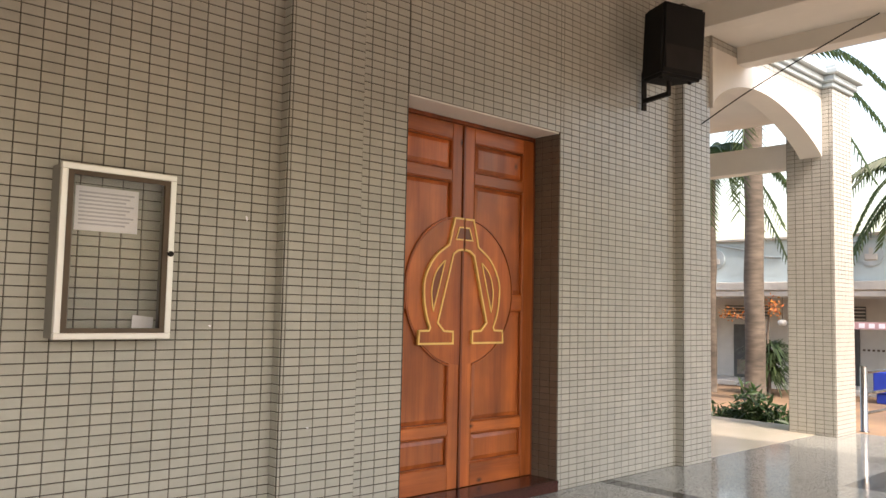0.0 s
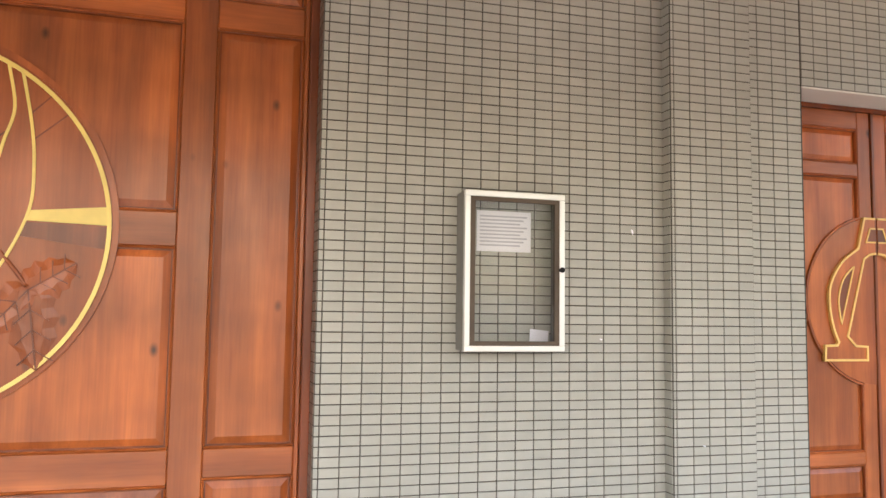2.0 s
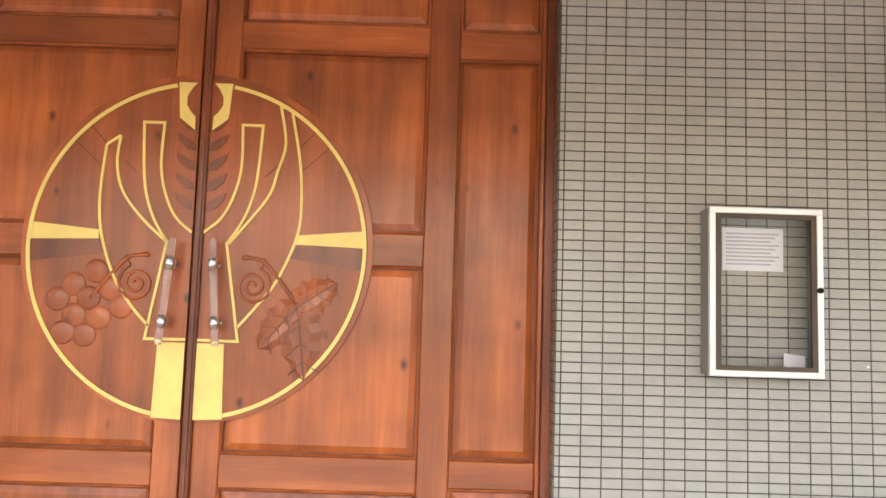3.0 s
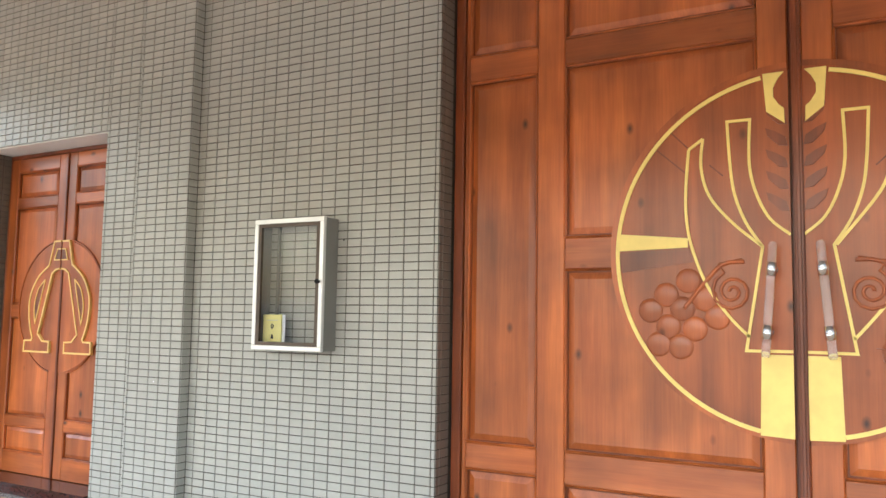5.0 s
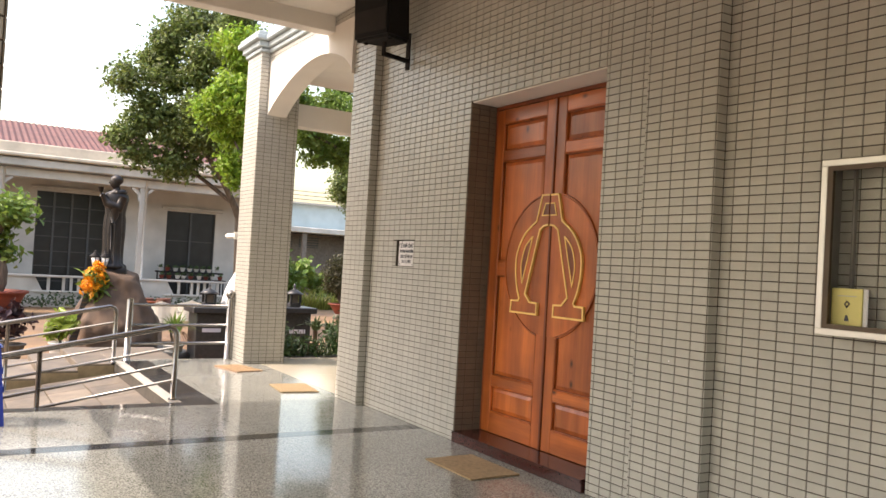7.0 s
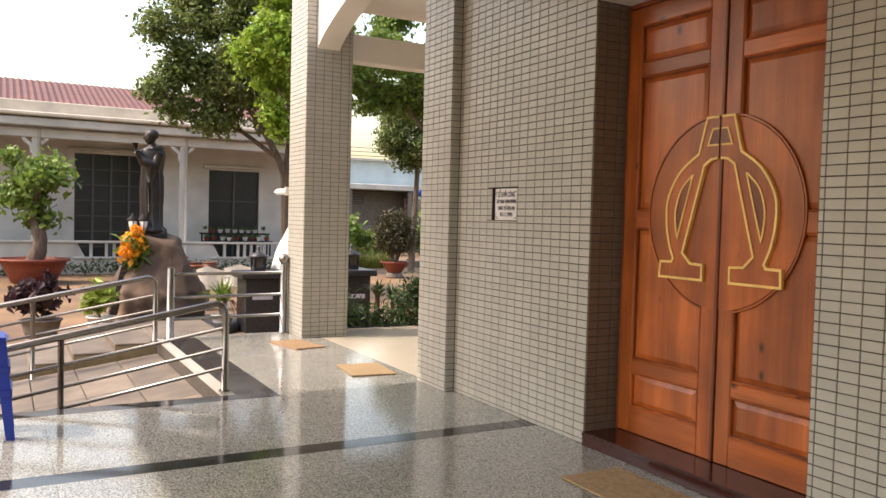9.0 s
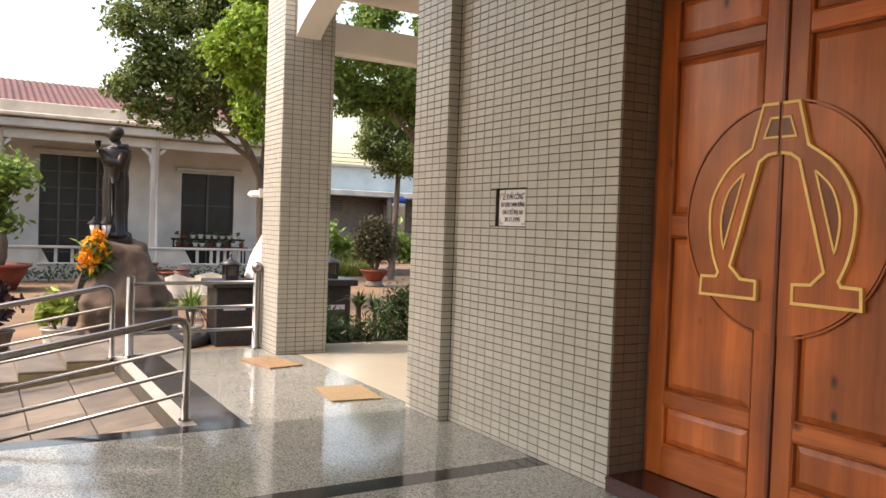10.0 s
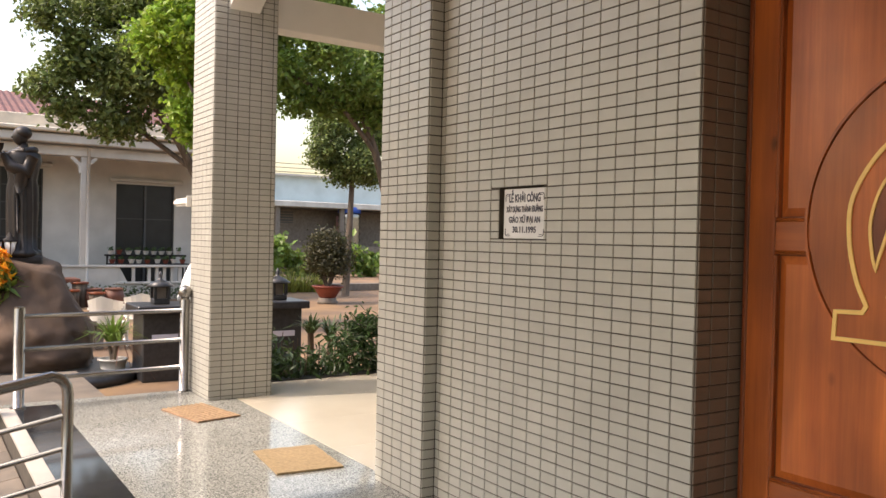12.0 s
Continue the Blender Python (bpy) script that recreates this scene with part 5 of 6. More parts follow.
# veranda beam, fascia, gutter, roof
part("veranda_beam", box(B(), -0.25, 0.05, Y0, Y1, 3.36 + Z, 3.62 + Z, 0.02), M_TRIMPAINT, house)
part("fascia", box(B(), -0.2, 0.30, Y0 - 0.2, Y1 + 0.3, 3.66 + Z, 3.90 + Z, 0.03), M_TRIMPAINT, house, "grey-white moulded fascia")
part("gutter", box(B(), -0.1, 0.42, Y0 - 0.3, Y1 + 0.4, 3.93 + Z, 4.05 + Z, 0.03), M_BAND, house)
part("parapet", box(B(), -0.4, 0.10, Y0 - 0.2, Y1 + 0.3, 4.05 + Z, 4.38 + Z, 0.02), M_BAND, house, "cream painted parapet band")
part("veranda_ceiling", box(B(), WXX, -0.25, Y0, Y1, 3.7 + Z, 3.8 + Z), M_WALLPAINT, house)
bm = B()
prev = None
n = int((Y1 - Y0 + 1) / 0.09)
for i in range(n + 1):
    y = Y0 - 0.4 + i * 0.09
    o = 0.035 if i % 2 else 0.0
    row = [bm.verts.new((-0.2, y, 4.36 + Z + o)), bm.verts.new((-4.0, y, 5.50 + Z + o)), bm.verts.new((-8.6, y, 4.3 + Z + o))]
    if prev:
        for k in range(2):
            bm.faces.new((prev[k], row[k], row[k + 1], prev[k + 1]))
    prev = row
part("roof", bm, M_ROOF, house, "red corrugated metal roof")
for py in (-14.8, -10.6, -6.5, -2.45, 1.57, 5.5):
    post = part("veranda_post", box(B(), -0.12, 0.02, py - 0.075, py + 0.075, 0.1, 3.37 + Z, 0.01), M_WALLPAINT, house)
    bm = B()
    for sg in (-1, 1):
        ribbon(bm, [(sg * 0.07, 0.0), (sg * 0.10, 0.22), (sg * 0.32, 0.42)], 0.09, -0.06, 0.06)
    bmesh.ops.transform(bm, matrix=Matrix.Translation((-0.05, py, 2.93 + Z)) @ pose(0, 0, 0, 0, 0, 90), verts=bm.verts[:])
    part("post_bracket", bm, M_WALLPAINT, post)
    part("drain_pipe", tube(B(), [(0.06, py + 0.10, 0.1), (0.06, py + 0.10, 3.6 + Z)], 0.04, 8), M_WALLPAINT, post)
# low wall with openings of slanted balusters
gaps = [(-1.40, 0.75), (2.46, 4.5), (-6.2, -4.2), (-10.0, -8.0)]
lo, hi = -0.06 + Z, 0.40 + Z
edge = Y0
for a, b in sorted(gaps) + [(Y1, Y1)]:
    part("low_wall", box(B(), -0.05, 0.08, edge, a, 0.0, hi), M_WALLPAINT, house)
    edge = b
for a, b in gaps:
    part("low_wall", box(B(), -0.05, 0.08, a, b, 0.0, lo), M_WALLPAINT, house)
part("coping", box(B(), -0.09, 0.12, Y0, Y1, hi, hi + 0.07, 0.012), M_WALLPAINT, house)
for a, b in gaps:
    part("bottom_ledge", box(B(), -0.08, 0.12, a - 0.05, b + 0.05, lo - 0.002, lo + 0.06, 0.01), M_WALLPAINT, house)
    plate_b = plate(B(), [(a, lo), (a + 0.26, lo + 0.06), (a + 0.05, hi), (a, hi)], -0.04, 0.07)
    bmesh.ops.transform(plate_b, matrix=pose(0, 0, 0, 0, 0, 90), verts=plate_b.verts[:])
    part("slanted_end", plate_b, M_WALLPAINT, house)
    k = int((b - a - 0.3) / 0.21)
    for i in range(k):
        if i % 3 == 1 and i % 2:
            continue
        y = a + 0.42 + i * 0.21
        part("baluster", box(B(), -0.03, 0.06, y - 0.04, y + 0.04, lo + 0.06, hi), M_WALLPAINT, house)

# rack of flower pots before the window
rack = thing("plant_rack", (HX - 0.55, 3.3, GZ), "dark metal rack with two rows of small white pots", "plant rack")
for z, dx in ((1.00, 0.35), (1.24, 0.0)):
    part("shelf", box(B(), dx - 0.16, dx + 0.16, -1.05, 1.15, z - 0.05, z, 0.01), M_IRON, rack)
for y in (-1.0, 0.05, 1.1):
    part("leg", tube(B(), [(0.35, y, 0), (0.35, y, 0.98)], 0.025, 8), M_IRON, rack)
    part("leg", tube(B(), [(0, y, 0), (0, y, 1.22)], 0.025, 8), M_IRON, rack)
rr = random.Random(4)
for z, dx in ((1.00, 0.35), (1.24, 0.0)):
    for i in range(9):
        p = thing("flower_pot", (HX - 0.55 + dx, 3.3 - 0.92 + i * 0.235 + rr.uniform(-0.03, 0.03), GZ + z), "small white pot with seedlings on the rack" if rr.random() > 0.2 else "small red pot with seedlings on the rack", "flower pot", "pots on the rack")
        part("pot", pot(B(), 0.055, 0.085, 0.10 + rr.uniform(0, 0.03), 0.01), M_TERRA if "red" in p["label"] else M_WHITEPOT, p)
        leaves("plant", [(0, 0, 0.15, 0.09, 0.09, 0.07)], 24, 0.05, L_HEDGE, p, 50 + i)

# statue on its boulder
SX, SY = -16.0, -1.12
rock = B()
bmesh.ops.create_icosphere(rock, subdivisions=5, radius=1.0)
for v in rock.verts:
    c = v.co.copy()
    h = (c.z + 1) / 2
    k = 1.0 + 0.17 * noise.noise(c * 1.3 + Vector((3, 1, 7))) + 0.12 * noise.noise(c * 3.1) + 0.05 * noise.noise(c * 8) + 0.02 * noise.noise(c * 19)
    prof = 0.88 if h < 0.42 else 0.88 - 0.50 * ((h - 0.42) / 0.58) ** 0.9
    fl = max(abs(c.x), abs(c.y), 1e-3) / max(math.hypot(c.x, c.y), 1e-3)
    q = math.hypot(c.x, c.y) or 1e-3
    edge = prof * k * min(1, q * 2.2) / (fl ** 0.5)
    v.co = Vector((c.x / q * edge * 0.80, c.y / q * edge * 0.80 + 0.10 + 0.10 * (0.5 - h), h * 1.66 * (0.96 + 0.06 * noise.noise(c * 2.0 + Vector((9, 0, 0))))))
for f in rock.faces:
    f.smooth = True
boulder = top("boulder", rock, M_ROCK, "rough brown boulder bearing a bronze statue", "rock")
boulder.matrix_basis = pose(SX, SY, GZ - 0.06)
rim = top("stone_kerb", lathe(B(), [(1.05, 0), (1.05, 0.10), (0.95, 0.14), (0.5, 0.15)], 28), M_DARKSTONE, "low dark stone ring round the boulder", "kerb")
rim.matrix_basis = pose(SX + 0.35, SY + 0.3, GZ)

st = B()
secs = [(0.00, 0.24, 0.23), (0.06, 0.235, 0.22), (0.10, 0.17, 0.17), (0.30, 0.165, 0.16), (0.60, 0.175, 0.155), (0.85, 0.17, 0.15), (0.95, 0.165, 0.145), (1.08, 0.185, 0.15), (1.20, 0.215, 0.15), (1.27, 0.20, 0.135), (1.31, 0.13, 0.115), (1.35, 0.06, 0.06), (1.40, 0.052, 0.052)]
rings = []
for z, rx, ry in secs:
    fold = 0.10 if 0.09 < z < 0.9 else (0.03 if z < 1.2 else 0.0)
    rings.append([st.verts.new((ry * math.cos(a) * (1 + fold * math.sin(11 * a + 2 * z)), rx * math.sin(a) * (1 + fold * math.sin(11 * a + 2 * z)), z)) for a in [2 * math.pi * k / 66 for k in range(66)]])
for a, b in zip(rings, rings[1:]):
    for k in range(66):
        st.faces.new((a[k], a[(k + 1) % 66], b[(k + 1) % 66], b[k]))
st.faces.new(rings[0][::-1])
st.faces.new(rings[-1])
# head, hair, cowl, sleeves, cup, hem
bmesh.ops.create_uvsphere(st, u_segments=18, v_segments=12, radius=0.092, matrix=Matrix.Translation((0.0, -0.035, 1.485)) @ Matrix.Diagonal((0.90, 1.0, 1.28, 1)))
bmesh.ops.create_uvsphere(st, u_segments=16, v_segments=10, radius=0.100, matrix=Matrix.Translation((0.0, -0.004, 1.525)) @ Matrix.Diagonal((1.0, 1.05, 0.85, 1)))
tube(st, [(0, -0.115, 1.485), (0, -0.135, 1.465), (0, -0.118, 1.455)], [0.008, 0.014, 0.008], 6)
tube(st, [(0.10 * math.cos(a), 0.01 + 0.125 * math.sin(a), 1.30 + 0.025 * math.sin(a)) for a in [2 * math.pi * k / 20 for k in range(21)]], 0.042, 8)
tube(st, [(0.13, 0.10, 1.22), (0.17, 0.04, 1.04), (0.15, -0.14, 1.10), (0.10, -0.23, 1.25)], [0.075, 0.095, 0.075, 0.032], 12)
tube(st, [(-0.13, 0.10, 1.22), (-0.13, 0.02, 1.04), (-0.05, -0.15, 1.12), (0.04, -0.24, 1.27)], [0.075, 0.095, 0.07, 0.032], 12)
tube(st, [(0.16, 0.0, 1.06), (0.17, -0.03, 0.90), (0.15, -0.04, 0.78)], [0.07, 0.075, 0.03], 10)
tube(st, [(0.07, -0.25, 1.22), (0.07, -0.255, 1.29), (0.07, -0.26, 1.31), (0.07, -0.262, 1.38)], [0.028, 0.014, 0.035, 0.048], 12)
tube(st, [(0.10, -0.10, 0.98), (0.155, -0.06, 0.70), (0.15, -0.05, 0.30)], [0.012, 0.016, 0.010], 6)
box(st, -0.20, 0.20, -0.24, 0.24, -0.16, 0.03, 0.03)
for f in st.faces:
    f.smooth = True
statue = top("statue", st, M_BRONZE, "dark bronze robed statue holding a cup, on the boulder", "statue")
statue.matrix_basis = pose(SX, SY - 0.02, 1.03, 0, 0, -6) @ Matrix.Diagonal((1, 1, 1.03, 1))

# lantern and flowers at the statue's feet
for k, dy in enumerate((-0.07, 0.09)):
    ln = thing("lantern", (SX + 0.16, SY - 0.26 + dy, 1.02), "small black metal lantern at the statue's feet", "lantern", "lanterns at the statue")
    part("frame", lathe(B(), [(0.03, 0), (0.05, 0.02), (0.055, 0.03), (0.03, 0.035)], 6), M_IRON, ln)
    part("glass", lathe(B(), [(0.045, 0.035), (0.085, 0.20)], 6), M_CLOTH, ln, "frosted lantern glass")
    for q in range(6):
        a = q * math.pi / 3
        part("bar", tube(B(), [(0.05 * math.cos(a), 0.05 * math.sin(a), 0.03), (0.09 * math.cos(a), 0.09 * math.sin(a), 0.205)], 0.006, 5), M_IRON, ln)
    part("cap", lathe(B(), [(0.10, 0.20), (0.095, 0.22), (0.03, 0.27), (0.012, 0.32)], 6), M_IRON, ln)
fl = thing("flower_bouquet", (SX + 0.42, SY - 0.34, 0.50), "bouquet of orange flowers tied to the boulder", "flowers")
leaves("petals", [(0, 0, 0.40, 0.13, 0.15, 0.16), (0.02, -0.08, 0.24, 0.14, 0.15, 0.14), (0.0, 0.04, 0.55, 0.09, 0.09, 0.10)], 420, 0.07, L_ORANGE, fl, 9)
leaves("leaves", [(0, 0.05, 0.33, 0.15, 0.27, 0.25), (0, 0.0, 0.10, 0.13, 0.16, 0.14)], 130, 0.07, L_MID, fl, 10, long=3)
part("stem", tube(tube(B(), [(0, 0, 0.0), (0, 0.02, 0.3)], 0.02, 6), [(0.02, -0.03, 0.0), (0.03, -0.06, 0.25)], 0.015, 6), L_MID, fl)
lad = thing("stone_inscription", (SX + 0.28, SY - 0.62, GZ + 0.25), "dark striped stone slab leaning on the boulder", "stone slab")
part("slab", plate(B(), [(-0.06, 0), (0.06, 0), (0.24, 0.82), (0.14, 0.86)], -0.03, 0.03), M_DARKSTONE, lad).matrix_basis = pose(0, 0, 0, 0, 0, 90)
for k in range(11):
    t = k / 11
    part("band", box(B(), 0.031, 0.042, -0.055 + 0.19 * t, 0.05 + 0.17 * t, 0.06 + 0.75 * t, 0.085 + 0.75 * t), M_ROCK, lad)


# potted plants by the ramp
def potted(name, at, label, pr0, pr1, ph, pmat, crown, n, size, lmat, seed, long=1.7, cat="potted plant", stems=4, droop=0.0):
    p = thing(name, at, label, cat, "potted plants in the yard")
    part("pot", pot(B(), pr0, pr1, ph), pmat, p)
    part("soil", lathe(B(), [(pr1 - 0.03, ph - 0.05), (pr1 - 0.035, ph - 0.03)], 18), M_SOIL, p)
    bm = B()
    rg = random.Random(seed)
    for _ in range(stems):
        c = rg.choice(crown)
        tube(bm, curve([(rg.uniform(-0.03, 0.03), rg.uniform(-0.03, 0.03), ph - 0.05), (c[0] * 0.5 + rg.uniform(-0.05, 0.05), c[1] * 0.5, (c[2] + ph) / 2), (c[0], c[1], c[2])], 3), [0.018, 0.016, 0.014, 0.012, 0.010, 0.009, 0.008], 6)
    part("stem", bm, M_BARK, p)
    leaves("foliage", crown, n, size, lmat, p, seed, long=long, droop=droop)
    return p


potted("potted_shrub", (-14.75, -2.02, GZ), "lime-green leafy shrub in a white pot", 0.13, 0.17, 0.36, M_WHITEPOT, [(0, 0, 0.64, 0.20, 0.22, 0.20), (0, -0.08, 0.54, 0.16, 0.16, 0.13)], 360, 0.062, L_LIME, 11, 2.6)
potted("potted_shrub", (-15.3, -2.75, GZ), "purple-leaved shrub in a round grey pot", 0.20, 0.27, 0.28, M_GREYPOT, [(0, 0, 0.62, 0.36, 0.36, 0.24), (0, 0.1, 0.82, 0.12, 0.12, 0.16), (0, -0.25, 0.58, 0.2, 0.2, 0.2)], 420, 0.085, L_PURPLE, 12, 2.0)
palm = thing("potted_plant", (-15.25, -0.17, GZ), "spiky green plant in a white pot", "potted plant", "potted plants in the yard")
part("pot", pot(B(), 0.12, 0.165, 0.27), M_WHITEPOT, palm)
part("stem", tube(tube(B(), [(0, 0, 0.2), (0.03, 0.04, 0.52)], [0.035, 0.025], 8), [(0, 0, 0.2), (-0.03, -0.05, 0.48)], [0.03, 0.02], 8), M_BARK, palm)
blades("foliage", 110, (0, 0, 0.48), 0.08, 0.60, 0.036, L_MID, palm, 6, 0.85, 0.8)
blades("dry_foliage", 16, (0.03, 0.08, 0.5), 0.05, 0.46, 0.02, M_BRICKRED, palm, 8, 0.2, 1.3)
# large red pot with small tree
rp = thing("potted_tree", (-24.9, -2.55, GZ), "small leafy tree in a wide terracotta pot", "potted tree", "potted plants in the yard")
part("pot", pot(B(), 0.50, 0.78, 0.62, 0.06), M_TERRA, rp)
part("trunk", tube(B(), curve([(0, 0, 0.5), (0.05, 0.15, 1.1), (0, -0.05, 1.7), (0.1, 0.1, 2.4)], 5), [0.2] * 4 + [0.16] * 4 + [0.12] * 4 + [0.08] * 4, 10), M_BARK, rp)
leaves("crown", clumps(21, 12, (0, 0.0, 2.5), (0.7, 0.75, 1.0), 0.5), 1700, 0.13, L_MID, rp, 13)
# bonsai on a round pedestal
bn = thing("bonsai", (-25.0, 7.48, GZ), "dense rounded shrub in a red bowl pot", "potted tree", "potted plants in the yard")
part("pedestal", lathe(B(), [(0.28, 0), (0.30, 0.05), (0.24, 0.10), (0.26, 0.16)], 20), M_GREYPOT, bn)
part("pot", pot(B(), 0.22, 0.41, 0.34, 0.04), M_TERRA, bn).matrix_basis = pose(0, 0, 0.16)
for k in range(6):
    a = k * 1.05
    part("stem", tube(B(), [(0.06 * math.cos(a), 0.06 * math.sin(a), 0.5), (0.22 * math.cos(a), 0.22 * math.sin(a), 0.95), (0.3 * math.cos(a), 0.3 * math.sin(a), 1.2)], [0.04, 0.03, 0.02], 6), M_BARK, bn)
leaves("crown", [(0, 0, 1.28, 0.58, 0.66, 0.50), (0, 0, 1.62, 0.46, 0.54, 0.46), (0, 0, 1.02, 0.48, 0.55, 0.20)], 10000, 0.05, L_BONSAI, bn, 14)

# dark stone pedestals with lanterns
def stone_lantern(at, w, h, label, table=0.0):
    p = thing("stone_lantern", at, label, "stone lantern", "stone lanterns")
    part("pedestal", box(B(), -w, w, -w, w, 0, h - 0.10, 0.012), M_DARKSTONE, p)
    part("slab", box(B(), -w - 0.08 - table, w + 0.08, -w - 0.08, w + 0.08 + table, h - 0.10, h, 0.012), M_DARKSTONE, p)
    part("inset", box(B(), w + 0.001, w + 0.006, -w * 0.6, w * 0.6, h * 0.55, h * 0.62), M_GREYINK, p)
    part("lantern_base", box(B(), -0.10, 0.10, -0.10, 0.10, h, h + 0.07, 0.01), M_DARKSTONE, p)
    for sx in (-1, 1):
        for sy in (-1, 1):
            part("lantern_post", box(B(), sx * 0.085 - 0.018, sx * 0.085 + 0.018, sy * 0.085 - 0.018, sy * 0.085 + 0.018, h + 0.07, h + 0.22), M_DARKSTONE, p)
    part("lantern_core", box(B(), -0.06, 0.06, -0.06, 0.06, h + 0.07, h + 0.22), M_GREYPOT, p)
    part("lantern_roof", lathe(B(), [(0.17, h + 0.22), (0.18, h + 0.235), (0.09, h + 0.29), (0.04, h + 0.31), (0.02, h + 0.33), (0.028, h + 0.36), (0.008, h + 0.42)], 8), M_DARKSTONE, p)
    return p


stone_lantern((-15.1, 0.36, GZ), 0.27, 0.96, "black stone pedestal with a small roofed lantern on top")
stone_lantern((-14.6, 1.75, GZ), 0.25, 1.02, "black stone pedestal with a small roofed lantern on top")
top("stone_table", box(box(B(), -15.55, -14.75, 0.62, 1.55, 0.26, 0.36, 0.01), -15.35, -14.95, 0.7, 1.45, GZ, 0.26, 0.01), M_DARKSTONE, "black stone table between lantern pedestals", "stone table")
top("white_slab", box(B(), -15.5, -14.8, 0.66, 1.5, 0.362, 0.44, 0.01), M_MARBLE, "white marble slab on the black stone table", "slab")
cl = B()
bmesh.ops.create_icosphere(cl, subdivisions=4, radius=1.0)
for v in cl.verts:
    c = v.co.copy()
    k = 1 + 0.10 * noise.noise(c * 2.2) + 0.05 * noise.noise(c * 5)
    h = (c.z + 1) / 2
    r = 0.34 * (1 - 0.75 * h ** 1.5)
    q = math.hypot(c.x, c.y) or 1e-3
    v.co = Vector((c.x / q * r * k * min(1, 2.2 * q), c.y / q * r * 1.1 * k * min(1, 2.2 * q), h * 0.78))
for f in cl.faces:
    f.smooth = True
top("covered_statue", cl, M_CLOTH, "white draped figure on the stone table", "statue").matrix_basis = pose(-15.15, 0.98, 0.44)

# garden chairs and table
def garden_chair(at, rz):
    c = thing("garden_chair", at, "white plastic garden chair with curved back on the paving", "chair", "garden chairs", rz=rz)
    part("seat", box(B(), -0.24, 0.24, -0.22, 0.24, 0.40, 0.43, 0.012), M_PLASTIC_WHITE, c)
    bm = B()
    prev = None
    for i in range(9):
        a = radians(-70 + 140 * i / 8)
        row = []
        for z, rr_ in ((0.42, 0.25), (0.62, 0.27), (0.86, 0.30)):
            row.append(bm.verts.new((rr_ * math.sin(a), 0.02 - rr_ * math.cos(a), z - 0.10 * abs(math.sin(a)) * (z > 0.8))))
        if prev:
            for k in range(2):
                bm.faces.new((prev[k], row[k], row[k + 1], prev[k + 1]))
        prev = row
    r = bmesh.ops.solidify(bm, geom=bm.faces[:], thickness=0.018)
    part("backrest", bm, M_PLASTIC_WHITE, c)
    for sx in (-1, 1):
        for sy in (-1, 1):
            part("leg", tube(B(), [(sx * 0.21, sy * 0.2, 0.41), (sx * 0.25, sy * 0.26, 0.0)], [0.028, 0.02], 8), M_PLASTIC_WHITE, c)
        part("armrest", tube(B(), [(sx * 0.26, -0.10, 0.64), (sx * 0.27, 0.18, 0.62), (sx * 0.24, 0.24, 0.42)], 0.022, 8), M_PLASTIC_WHITE, c)
    return c


garden_chair((-18.15, 0.32, GZ), 60)
garden_chair((-18.75, 0.98, GZ), 80)
for x, y, h in ((-25.5, 0.95, 0.46), (-25.35, 1.5, 0.40), (-25.9, 1.2, 0.62)):
    stl = thing("wooden_stool", (x, y, GZ), "round brown wooden stump stool by the veranda", "stool", "stump stools")
    part("stump", lathe(B(), [(0.17, 0), (0.185, 0.03), (0.17, h * 0.5), (0.18, h - 0.05)], 14), M_BARK, stl)
    part("seat", lathe(B(), [(0.19, h - 0.05), (0.21, h - 0.035), (0.21, h - 0.01), (0.19, h), (0.001, h)], 14), M_WOOD_DARK, stl)
bench = thing("stone_bench", (-18.2, -0.1, GZ), "grey stone bench beside the boulder", "bench")
part("seat", box(B(), -0.2, 0.2, -0.45, 0.45, 0.38, 0.46, 0.01), M_GREYPOT, bench)
for y in (-0.3, 0.3):
    part("leg", box(B(), -0.14, 0.14, y - 0.06, y + 0.06, 0, 0.38, 0.01), M_GREYPOT, bench)
wt = thing("wooden_table", (-26.2, 0.75, GZ), "low red-brown wooden table by the bungalow", "table")
part("tabletop", box(B(), -0.4, 0.4, -0.45, 0.45, 0.62, 0.70, 0.01), M_BRICKRED, wt)
part("base", lathe(B(), [(0.28, 0), (0.16, 0.1), (0.16, 0.55), (0.3, 0.62)], 14), M_BRICKRED, wt)
for dy in (-0.7, 0.75, 1.25):
    w = thing("wooden_stool", (-25.9, 0.75 + dy, GZ), "red-brown drum stool beside the table", "stool", "drum stools")
    part("body", lathe(B(), [(0.22, 0), (0.24, 0.22), (0.21, 0.42)], 14), M_BRICKRED, w)
    part("seat", lathe(B(), [(0.22, 0.42), (0.23, 0.44), (0.2, 0.46)], 14), M_BRICKRED, w)

# hedge by the gallery, fern and grass
bed = top("flower_bed_kerb", box(B(), -11.95, -11.765, -0.1, 3.2, GZ, -0.02, 0.01), M_DARKSTONE, "dark low kerb of the planting bed", "kerb", kind="structure")
hed = thing("hedge", (-12.0, 1.3, GZ), "loose dark green hedge along the gallery floor", "hedge")
leaves("foliage", [(0, y, 0.55 + 0.15 * math.sin(y * 5), 0.3, 0.22, 0.33) for y in (-0.75, -0.45, -0.15, 0.15, 0.45, 0.75, 1.05, 1.4, 1.8)] + [(0, 0.35, 0.95, 0.2, 0.2, 0.18), (0, 0.75, 0.9, 0.25, 0.25, 0.18)], 4800, 0.032, L_HEDGE, hed, 31, long=3.2)
bm = B()
rg = random.Random(3)
